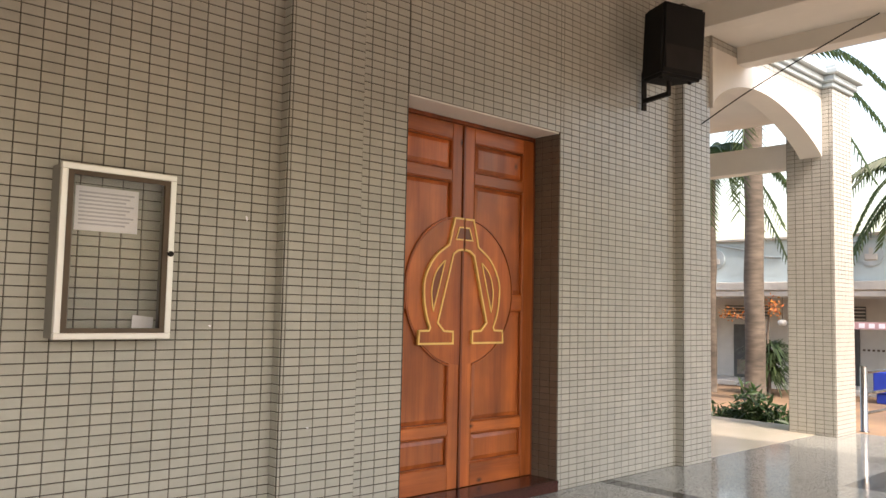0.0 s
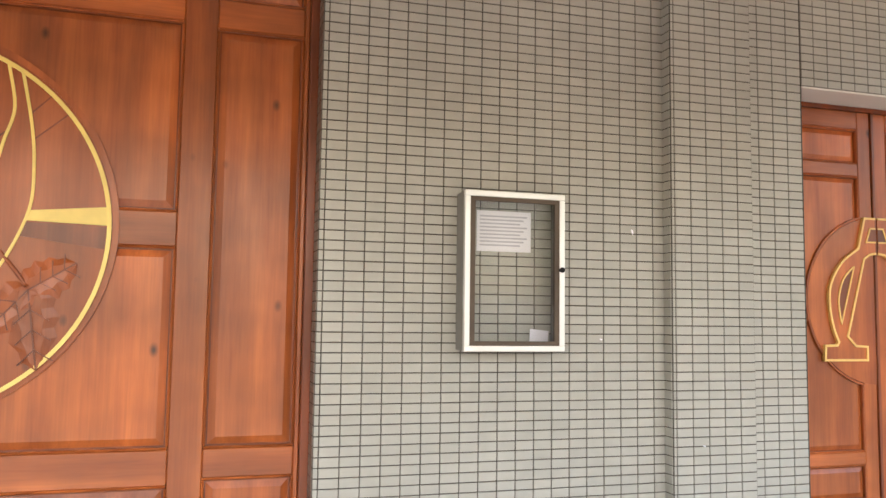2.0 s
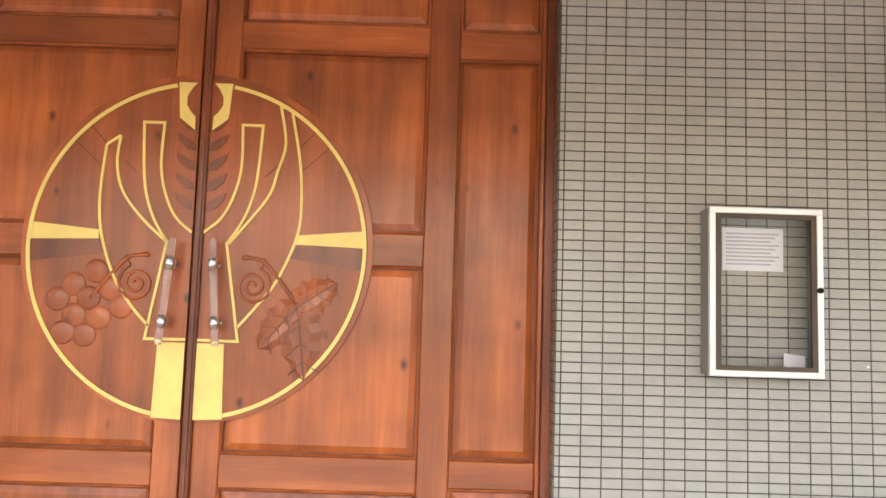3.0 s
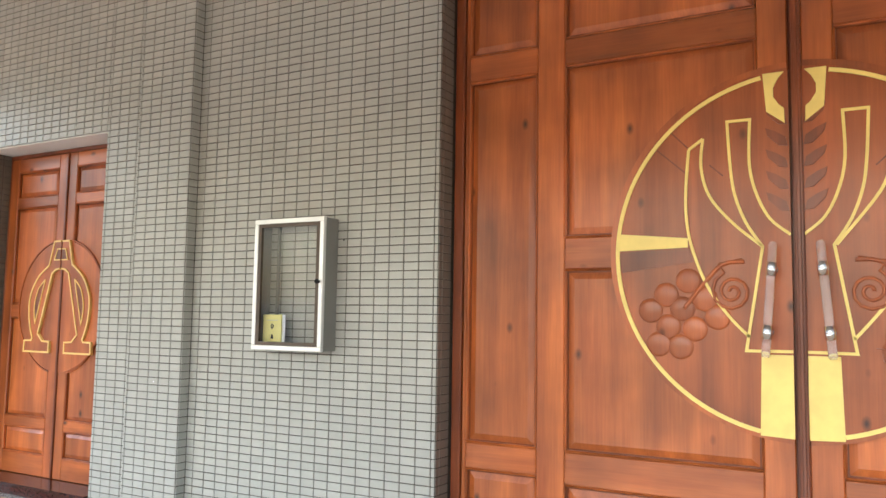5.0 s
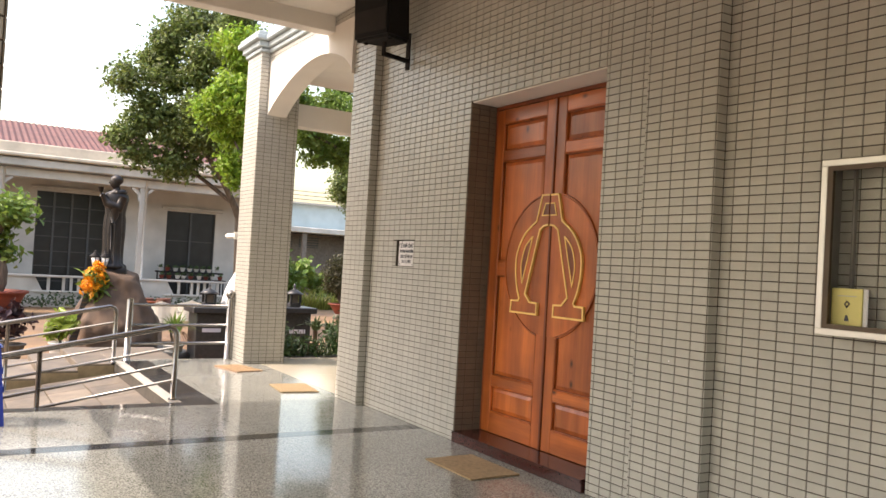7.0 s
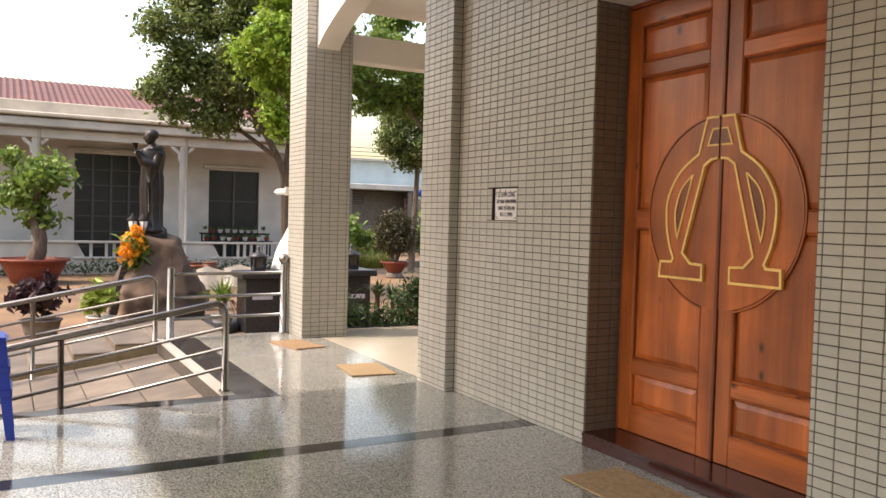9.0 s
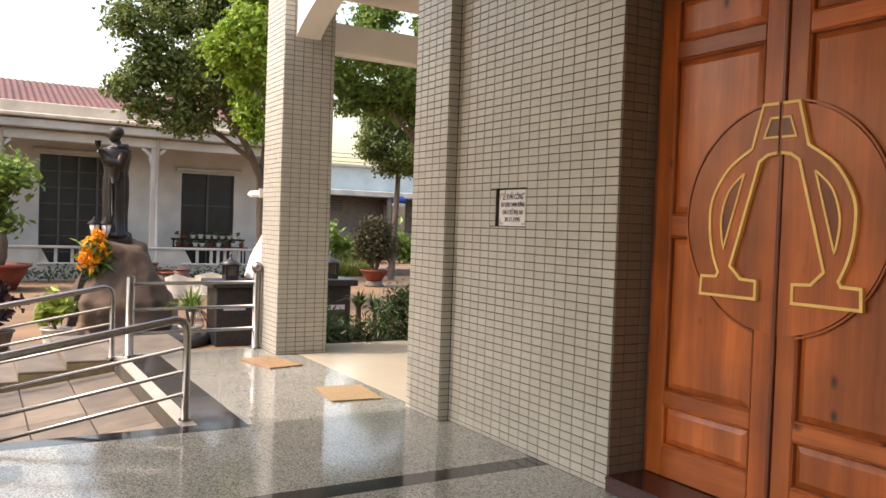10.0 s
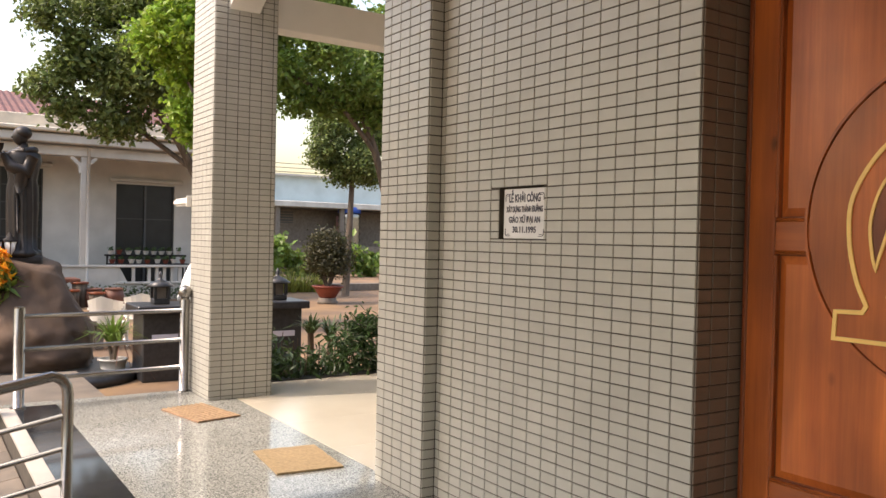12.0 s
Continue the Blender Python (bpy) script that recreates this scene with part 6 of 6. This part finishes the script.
for _ in range(60):
    y = rg.uniform(-0.9, 1.9)
    x = rg.uniform(-0.2, 0.2)
    tube(bm, [(x, y, 0), (x + rg.uniform(-0.08, 0.08), y + rg.uniform(-0.1, 0.1), rg.uniform(0.5, 0.95))], [0.008, 0.004], 5)
tagged(part("stem_tangle", bm, M_BARK, hed), kind="stuff")
fern = thing("palm_shrub", (-13.3, 1.75, GZ), "small fan-leaved palm shrub beside the hedge", "shrub")
part("trunk", tube(tube(B(), [(0, -0.08, 0), (0, -0.1, 0.75)], 0.04, 8), [(0, 0.14, 0), (0, 0.16, 0.7)], 0.035, 8), M_BARK, fern)
blades("leaves", 60, (0, -0.1, 0.72), 0.04, 0.42, 0.045, L_PALM, fern, 16, 0.8, 0.7)
blades("leaves", 50, (0, 0.16, 0.68), 0.04, 0.38, 0.045, L_PALM, fern, 17, 0.8, 0.7)
gr = thing("grass_clump", (-29.5, 8.1, GZ), "clump of tall yellow-green grass", "grass")
for k in range(5):
    blades("foliage", 90, (0, -0.7 + 0.45 * k, 0), 0.3, 0.95, 0.05, L_GRASS, gr, 40 + k, 0.95, 0.45)
low = thing("low_plants", (-27.3, 0, GZ), "row of weeds and low plants by the wall", "plants", kind="stuff")
rg = random.Random(8)
leaves("foliage", [(rg.uniform(-0.2, 0.2), -10 + 0.42 * k, 0.16 + rg.uniform(0, 0.12), 0.25, 0.28, 0.22) for k in range(40)], 3000, 0.06, L_HEDGE, low, 32)

# trees
limb_tree("broadleaf_tree", (-21.0, 2.75, GZ), "broad tree with dark green crown in the yard",
          [([(0, 0, 0), (0.05, -0.05, 1.5), (0.0, -0.1, 2.9)], 0.17, 0.12), ([(0, -0.1, 2.8), (0.1, -0.6, 3.7), (0.2, -1.3, 4.6)], 0.10, 0.05), ([(0, -0.1, 2.8), (-0.1, 0.1, 4.2), (0.0, 0.3, 5.6)], 0.10, 0.04),
           ([(0, -0.3, 3.2), (-0.3, -1.4, 4.0), (0.1, -2.4, 4.4)], 0.06, 0.03), ([(0.05, -0.05, 2.4), (0.3, 0.5, 3.4), (0.4, 1.0, 4.6)], 0.07, 0.03)],
          clumps(1, 84, (0.0, -0.85, 6.1), (1.3, 1.9, 2.3), 0.48) + [(0, -2.35, 5.25, 0.6, 0.6, 0.5), (0.1, -1.7, 4.85, 0.7, 0.7, 0.5), (0.1, -1.0, 4.7, 0.7, 0.6, 0.5), (0, -2.7, 4.9, 0.5, 0.45, 0.4), (0, -3.1, 4.55, 0.5, 0.4, 0.3), (0, -2.6, 4.2, 0.5, 0.5, 0.35), (0.1, -1.9, 3.95, 0.5, 0.5, 0.35), (0.2, -3.0, 5.9, 0.6, 0.5, 0.5)], 50000, 0.072, L_DARK, 2)
limb_tree("broadleaf_tree", (-17.2, 2.3, GZ), "tree with bright yellow-green sunlit leaves",
          [([(0, 0, 0), (0.1, 0.05, 1.6), (0.1, -0.3, 3.2), (0.1, -0.8, 5.0)], 0.10, 0.04), ([(0.1, -0.1, 2.6), (0.2, -0.6, 3.4), (0.2, -1.1, 4.2)], 0.05, 0.02)],
          clumps(5, 20, (0.1, -0.95, 5.2), (0.8, 0.75, 1.6), 0.42) + [(0.1, -1.1, 3.75, 0.32, 0.3, 0.3), (0.1, -0.95, 3.45, 0.25, 0.25, 0.25)], 15000, 0.067, L_BRIGHT, 3)
limb_tree("broadleaf_tree", (-17.8, 5.2, GZ), "spreading tree with mid-green leaves behind the gallery",
          [([(0, 0, 0), (0.0, 0.1, 2.0), (0, -0.3, 3.6), (0, -1.0, 5.0)], 0.11, 0.05), ([(0, -0.2, 3.4), (0.2, -1.2, 4.3), (0.2, -2.2, 4.7)], 0.05, 0.025), ([(0, 0, 3.0), (0.1, 0.8, 4.2), (0.1, 1.4, 5.4)], 0.05, 0.025)],
          clumps(7, 34, (0, -0.7, 5.25), (1.4, 2.1, 1.0), 0.42) + [(0, -1.9, 4.15, 0.4, 0.4, 0.2), (0, -1.2, 4.2, 0.4, 0.5, 0.2), (0, -0.3, 4.1, 0.5, 0.5, 0.3), (0, -1.5, 4.45, 0.5, 0.5, 0.3), (0, -0.7, 4.4, 0.5, 0.5, 0.3), (0.1, 0.2, 4.4, 0.4, 0.5, 0.3), (0.1, -2.2, 4.5, 0.4, 0.4, 0.25)], 19000, 0.067, L_MID, 4)
limb_tree("broadleaf_tree", (-27.5, 9.3, GZ), "dense dark green tree beyond the bonsai",
          [([(0, 0, 0), (0.0, 0.1, 2.2), (0, 0.2, 4.6)], 0.13, 0.07)],
          clumps(9, 24, (0, 0.25, 5.1), (1.2, 1.35, 1.6), 0.55), 25000, 0.07, L_DARK, 6)

# unseen trees before the church, placed to block the low and side sky
for k, (tx, ty, th) in enumerate(((-14.0, -17.5, 6.0), (-20.5, -11.0, 6.4), (13.0, -18.0, 6.0), (18.5, -10.0, 6.4))):
    limb_tree("broadleaf_tree", (tx, ty, GZ), "leafy tree out of view, placed to block side sky",
              [([(0, 0, 0), (0.1, 0.05, th * 0.22), (0.05, -0.1, th * 0.42)], 0.17, 0.10), ([(0.05, -0.1, th * 0.4), (0.7, 0.2, th * 0.55), (1.3, 0.3, th * 0.68)], 0.08, 0.03), ([(0.05, -0.1, th * 0.4), (-0.6, -0.2, th * 0.56), (-1.1, 0.1, th * 0.7)], 0.08, 0.03)],
              clumps(60 + k, 34, (0, 0, th * 0.6), (2.5, 1.9, th * 0.36), 0.75), 8000, 0.19, L_MID, 70 + k, "trees of the front yard")
# added wall, never in view: closes the yard and covers the lowest sky
front = top("front_yard_wall", box(B(), -40, 40, -26.3, -26.0, GZ, GZ + 2.6), M_WALLPAINT, "plain white unseen wall added before the church, blocks low sky", "wall", kind="structure")

# far side behind the bonsai: shed, tank, wall
shed = thing("shed", (-44.0, 15.5, GZ), "low grey shed with pale blue upper wall and canopy", "building")
part("wall", box(B(), -4, 0, -8, 14, 0, 3.3), M_GREYPOT, shed)
part("canopy", box(B(), -4, 1.6, -8.4, 14.4, 3.35, 3.65, 0.03), M_TRIMPAINT, shed)
part("upper_wall", box(B(), -4, 0.1, -8, 14, 3.65, 5.0), M_BLUEWALL, shed, "pale blue upper wall")
part("roof", box(B(), -4.2, 0.4, -8.3, 14.3, 5.0, 5.1), M_TRIMPAINT, shed)
for y in (-3.2, -1.6):
    vent = part("vent", box(B(), 0.005, 0.03, y - 0.6, y + 0.6, 2.55, 3.15), M_SHUTTER, shed)
    for i in range(4):
        part("slat", box(B(), 0.03, 0.07, y - 0.58, y + 0.58, 2.6 + 0.14 * i, 2.65 + 0.14 * i), M_GREYPOT, vent)
for y in (-2.4, 1.2, 4.0):
    part("post", box(B(), 1.2, 1.4, y - 0.12, y + 0.12, 0, 3.35), M_GREYPOT, shed)
part("panel", box(B(), 0.02, 0.06, 1.5, 2.2, 1.2, 3.0), M_PINK, shed)
tank = thing("water_tank", (-43.0, 17.3, GZ), "ribbed stainless water tank with blue lid", "water tank")
prof = []
for i in range(14):
    prof += [(0.56 + (0.05 if i % 2 else 0.0), 0.9 + i * 0.165)]
part("body", lathe(B(), [(0.45, 0.85)] + prof + [(0.4, 3.25)], 22), M_STEEL, tank)
part("lid", lathe(B(), [(0.62, 3.15), (0.62, 3.45), (0.3, 3.6)], 22), M_TANKBLUE, tank)
part("stand", box(B(), -0.6, 0.6, -0.6, 0.6, 0, 0.86, 0.02), M_GREYPOT, tank)
wl = top("yard_wall", box(B(), -41.0, -40.8, 8, 40, GZ, 0.9), M_GREYPOT, "weathered grey yard wall", "wall", kind="structure")
bush = thing("bushes", (-38.5, 13.5, GZ), "row of green bushes before the yard wall", "bush", kind="stuff")
leaves("foliage", [(0, -3.2 + k * 1.15, 0.8 + 0.35 * math.sin(k * 2.1), 0.7, 0.8, 0.75) for k in range(9)], 2600, 0.2, L_MID, bush, 35)
thin = thing("garden_bush", (-30.5, 7.2, GZ), "blue-green leafy bush beside the shed", "bush")
leaves("foliage", [(0, 0, 1.5, 0.5, 0.6, 0.7), (0, 0.5, 1.0, 0.5, 0.5, 0.6)], 520, 0.17, L_MID, thin, 36)
part("stem", tube(B(), [(0, 0, 0), (0, 0.1, 1.4)], 0.03, 6), M_BARK, thin)
ledge = top("bed_edge", box(B(), -29.9, -29.6, 6.0, 14, GZ, GZ + 0.25, 0.02), M_GREYPOT, "low concrete edge of the garden bed", "kerb", kind="structure")
pole = thing("utility_pole", (-56.0, 40.0, GZ), "grey concrete utility pole with slack overhead lines", "utility pole")
part("pole", tube(B(), [(0, 0, 0), (0, 0, 8.2)], [0.16, 0.10], 10), M_GREYPOT, pole)
for k in range(3):
    part("power_line", tube(B(), curve([(-4, -35 + k, 6.9 + 0.35 * k), (-2, -20, 6.4 + 0.3 * k), (0, 0, 6.8 + 0.35 * k)], 8), 0.02, 4), M_BLACK, pole)

# ---- far side to the right ----
RX = 21.9
sch = thing("school_building", (RX, 6.0, GZ), "low white building with pale blue parapet and veranda roof", "building")
part("wall", box(B(), 1.6, 5, -14, 22, 0, 2.9), M_WALLPAINT, sch)
part("veranda_floor", box(B(), 0, 1.6, -14, 22, 0, 0.12, 0.01), M_TRIMPAINT, sch)
part("veranda_roof", box(B(), -0.4, 5, -14.3, 22.3, 2.36, 2.52, 0.02), M_WALLPAINT, sch)
part("eave_band", box(B(), -0.45, -0.2, -14.3, 22.3, 2.52, 2.74, 0.02), M_TRIMPAINT, sch)
part("parapet", box(B(), -0.3, 0.0, -14, 22, 2.74, 3.82), M_BLUEWALL, sch, "pale blue parapet wall")
part("coping", box(B(), -0.38, 0.08, -14.1, 22.1, 3.82, 3.89, 0.015), M_TRIMPAINT, sch)
for y in (0.85, -3.1, 4.8, -7.05):
    part("gable_moulding", tube(B(), [(-0.31, y - 1.8, 3.36), (-0.31, y - 1.3, 3.40), (-0.31, y - 0.9, 3.58), (-0.31, y, 3.75), (-0.31, y + 0.9, 3.58), (-0.31, y + 1.3, 3.40), (-0.31, y + 1.8, 3.36)], 0.03, 6), M_CORNICE, sch)
    em = part("emblem", tube(B(), [(-0.36, y, 3.36), (-0.29, y, 3.36)], 0.27, 24), M_CORNICE, sch, "round pale relief emblem")
    part("emblem_relief", box(box(B(), -0.40, -0.36, y - 0.15, y + 0.15, 3.22, 3.38, 0.02), -0.39, -0.36, y - 0.05, y + 0.05, 3.38, 3.52, 0.015), M_WALLPAINT, em)
for y in (0.86, -1.68, 4.6, -6.0):
    dr = part("door", box(B(), 1.55, 1.598, y - 0.44, y + 0.44, 0.12, 1.62), M_SHUTTER, sch, "dark door")
    part("door_panel", box(B(), 1.54, 1.55, y - 0.34, y + 0.34, 0.2, 0.62, 0.004), M_GREYPOT, dr)
    vent = part("vent", box(B(), 1.56, 1.598, y - 0.6, y + 0.72, 1.80, 2.16), M_SHUTTER, sch)
    for i in range(4):
        part("slat", box(B(), 1.52, 1.56, y - 0.6, y + 0.72, 1.82 + 0.09 * i, 1.85 + 0.09 * i), M_WALLPAINT, vent)
    for k in range(11):
        part("border_tile", box(B(), 1.585, 1.599, y - 1.72 + 0.115 * k, y - 1.66 + 0.115 * k, 1.02, 1.07), M_BROWN, sch)
ban = top("banner", box(B(), 21.56, 21.58, 0.9, 3.48, 1.10, 1.27), M_PINK, "pink and white lettered banner strip under the eave", "banner")
for k in range(11):
    part("letter_bar", box(B(), 21.552, 21.559, 3.30 - 0.22 * k, 3.43 - 0.22 * k, 1.13, 1.24), M_PAPER, ban)
for k in (0.95, 2.2, 3.44):
    part("string", tube(B(), [(21.57, k, 1.26), (21.57, k, 1.862)], 0.006, 5), M_GREYINK, ban)
blu = top("blue_crate", box(box(B(), 20.4, 21.0, 1.85, 2.53, GZ + 0.22, GZ + 0.71, 0.03), 20.45, 20.95, 1.9, 2.48, GZ, GZ + 0.22, 0.02), M_BLUE, "blue plastic crate on the far veranda edge", "crate")
hl = thing("hanging_lamp", (21.65, 5.07, 1.21), "small round white lamp hung under the veranda roof", "lamp")
part("globe", lathe(B(), [(0.02, -0.085), (0.08, -0.07), (0.115, -0.02), (0.115, 0.02), (0.08, 0.06), (0.03, 0.075), (0.012, 0.08)], 18), M_PLASTIC_WHITE, hl)
part("cord", tube(B(), [(0, 0, 0.07), (0, 0, 0.652)], 0.008, 6), M_BROWN, hl)


def palm_tree(at, h, r, label, seed, n=16, ln=2.6):
    p = thing("palm_tree", at, label, "palm tree", "palms in the yard")
    bm = B()
    pts = [(0.012 * math.sin(i), 0.012 * math.cos(i * 1.3), h * i / 14) for i in range(15)]
    tube(bm, pts, [r * (1.12 if i == 0 else 1.0 - 0.12 * i / 14) * (1 + 0.03 * (i % 2)) for i in range(15)], 16)
    part("trunk", bm, M_PALMBARK, p)
    rg = random.Random(seed)
    for k in range(n):
        a = 2 * math.pi * k / n + rg.uniform(-0.2, 0.2)
        el = rg.uniform(-0.5, 1.0)
        out = Vector((math.cos(a), math.sin(a), 0))
        side = Vector((-out.y, out.x, 0))
        bm = B()
        spine = [Vector((0, 0, h - 0.1)) + out * ln * t * math.cos(el * (1 - t)) * 0.9 + Vector((0, 0, ln * (math.sin(el) * t - 1.05 * t * t))) for t in [i / 12 for i in range(13)]]
        tube(bm, spine, [0.035 - 0.028 * i / 12 for i in range(13)], 5)
        for i in range(1, 13):
            for sg in (-1, 1):
                for f in range(3):
                    b0 = spine[i - 1].lerp(spine[i], f / 3)
                    d = (side * sg * 0.75 + (spine[i] - spine[i - 1]).normalized() * 0.5 + Vector((0, 0, -0.55 + rg.uniform(-0.2, 0.1)))).normalized()
                    l2 = 0.74 * (1 - 0.55 * i / 12) * rg.uniform(0.85, 1.1)
                    w = Vector((0, 0, 0.02)) + out * 0.018
                    v = [bm.verts.new(c) for c in (b0 - w, b0 + w, b0 + d * l2 * 0.6 + w * 0.9, b0 + d * l2, b0 + d * l2 * 0.6 - w * 0.9)]
                    bm.faces.new(v)
        part("frond", bm, L_PALM, p)
    return p


palm_tree((18.65, 4.35, GZ), 7.6, 0.215, "tall smooth-trunked palm in the yard", 1, 16, 3.0)
palm_tree((19.6, 5.9, GZ), 6.0, 0.12, "slender palm behind the gallery", 2, 14, 2.2)
palm_tree((21.0, 1.4, GZ), 5.3, 0.14, "palm with drooping fronds beyond the column", 3, 16, 2.4)
sb = thing("shrub", (12.3, 1.3, GZ), "dark leafy shrub beside the gallery floor", "shrub")
leaves("foliage", [(0, 0.02, 0.5, 0.22, 0.24, 0.34), (0, 0.36, 0.35, 0.22, 0.28, 0.26), (0, -0.32, 0.35, 0.22, 0.25, 0.28)], 1100, 0.045, L_HEDGE, sb, 37, long=4)
part("stem", tube(B(), [(0, 0, 0), (0, 0.05, 0.6)], 0.02, 6), M_BARK, sb)
sb2 = thing("tall_shrub", (20.4, 4.85, GZ), "tall shrub with long drooping leaves by the palm", "shrub")
for k in range(5):
    blades("leaf_whorl", 150, (0, -0.1 * (k % 2), 0.35 + 0.2 * k), 0.28, 0.72, 0.07, L_PALM, sb2, 19 + k, 0.55, 1.15)
part("stem", tube(B(), [(0, 0, 0), (0, 0, 1.3)], 0.05, 6), M_BARK, sb2)
sb3 = thing("flowering_tree", (20.1, 4.7, GZ), "thin tree with orange autumn leaves", "tree")
part("trunk", tube(B(), [(0, 0, 0), (0.02, 0.05, 1.4), (0.1, 0.0, 2.3)], [0.04, 0.03, 0.015], 6), M_BARK, sb3)
part("branch", tube(B(), [(0.02, 0.05, 1.4), (0, 0.6, 1.75), (0, 1.3, 2.05)], [0.02, 0.014, 0.006], 5), M_BARK, sb3)
leaves("foliage", [(0, -0.05, 2.07, 0.2, 0.26, 0.30), (0, 1.0, 1.9, 0.15, 0.30, 0.17), (0, 0.5, 1.95, 0.15, 0.25, 0.14)], 170, 0.05, L_RUST, sb3, 38)



# ---- wall tiles, last ----
def ph(x, line, p):
    """Phase of a grid that has a joint at line, on a face that begins at x."""
    return (line - x) % p


H = CEIL - FZ
for s in (-1, 1):
    line = s * 3.32
    d0, d1 = DOOR_X[s]
    # between main opening and inner pilaster
    xa, xb = sorted((s * JX, s * PX0))
    tile_face(wall, facing(xa, 0, FZ, 0), xb - xa, H, ph(xa, line, PU), -FZ,
              single=((xb - xa - 1.15, xb - xa, 1.0, 2.0) if s > 0 else (0.0, 1.15, 1.0, 2.0)))
    # between inner pilaster and side opening
    xa, xb = sorted((s * PX1, s * d0))
    tile_face(wall, facing(xa, 0, FZ, 0), xb - xa, H, ph(xa, line, PU), -FZ)
    # above the side opening
    xa, xb = sorted((s * d0, s * d1))
    tile_face(wall, facing(xa, 0, SIDE_TOP, 0), xb - xa, CEIL - SIDE_TOP, ph(xa, line, PU), ph(SIDE_TOP, 0, PV))
    # between side opening and outer pilaster
    xa, xb = sorted((s * d1, s * QX0))
    holes = [(PQ[0] - xa, PQ[1] - xa, PQ[2] - FZ, PQ[3] - FZ)] if s < 0 else []
    tile_face(wall, facing(xa, 0, FZ, 0), xb - xa, H, ph(xa, line, PU), -FZ, holes, single=(0.1, 1.5, 0.8, 2.0))
tile_face(wall, facing(-JX, 0, MAIN_TOP, 0), 2 * JX, CEIL - MAIN_TOP, 0.03, ph(MAIN_TOP, 0, PV))
for pil in [o for o in bpy.data.objects if o.name.split(".")[0] == "pilaster"]:
    xa, xb = pil["xs"]
    near = (0, 0.6, 0.9, 2.2) if xa < 0 else None
    tile_face(pil, facing(xa, -PD, FZ, 0), xb - xa, H, 0.02 if xa > 0 else (xb - xa) % PU, -FZ, single=near)
    tile_face(pil, facing(xa, 0, FZ, -90), PD - 0.005, H, 0.0, -FZ)
    tile_face(pil, facing(xb, -PD, FZ, 90), PD - 0.005, H, 0.0, -FZ)
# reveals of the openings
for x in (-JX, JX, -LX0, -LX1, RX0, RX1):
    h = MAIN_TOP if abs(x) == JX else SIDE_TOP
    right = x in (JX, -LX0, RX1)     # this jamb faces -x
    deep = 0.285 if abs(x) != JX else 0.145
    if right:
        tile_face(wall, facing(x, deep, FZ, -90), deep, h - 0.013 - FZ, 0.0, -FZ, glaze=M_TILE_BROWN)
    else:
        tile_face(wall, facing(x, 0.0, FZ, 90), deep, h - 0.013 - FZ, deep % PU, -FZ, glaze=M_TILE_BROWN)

# chipped tiles and a screw hole
for cx, cz, y, w, h in ((3.60, 1.827, -0.0052, 0.016, 0.034), (3.405, 1.233, -0.0052, 0.018, 0.012), (3.989, 0.657, -PD - 0.0052, 0.022, 0.010), (-4.05, 0.93, -PD - 0.0052, 0.012, 0.010)):
    part("tile_chip", plate(B(), [(cx - w / 2, cz + h * 0.5), (cx + w * 0.3, cz + h * 0.4), (cx + w / 2, cz - h * 0.1), (cx + w * 0.2, cz - h * 0.5), (cx - w * 0.2, cz - h * 0.1)], y, y + 0.003), M_PAPER, wall, "white chip in the glaze")
part("screw_hole", tube(B(), [(-2.527, -0.0055, 1.862), (-2.527, 0.0, 1.862)], 0.005, 8), M_BLACK, wall)
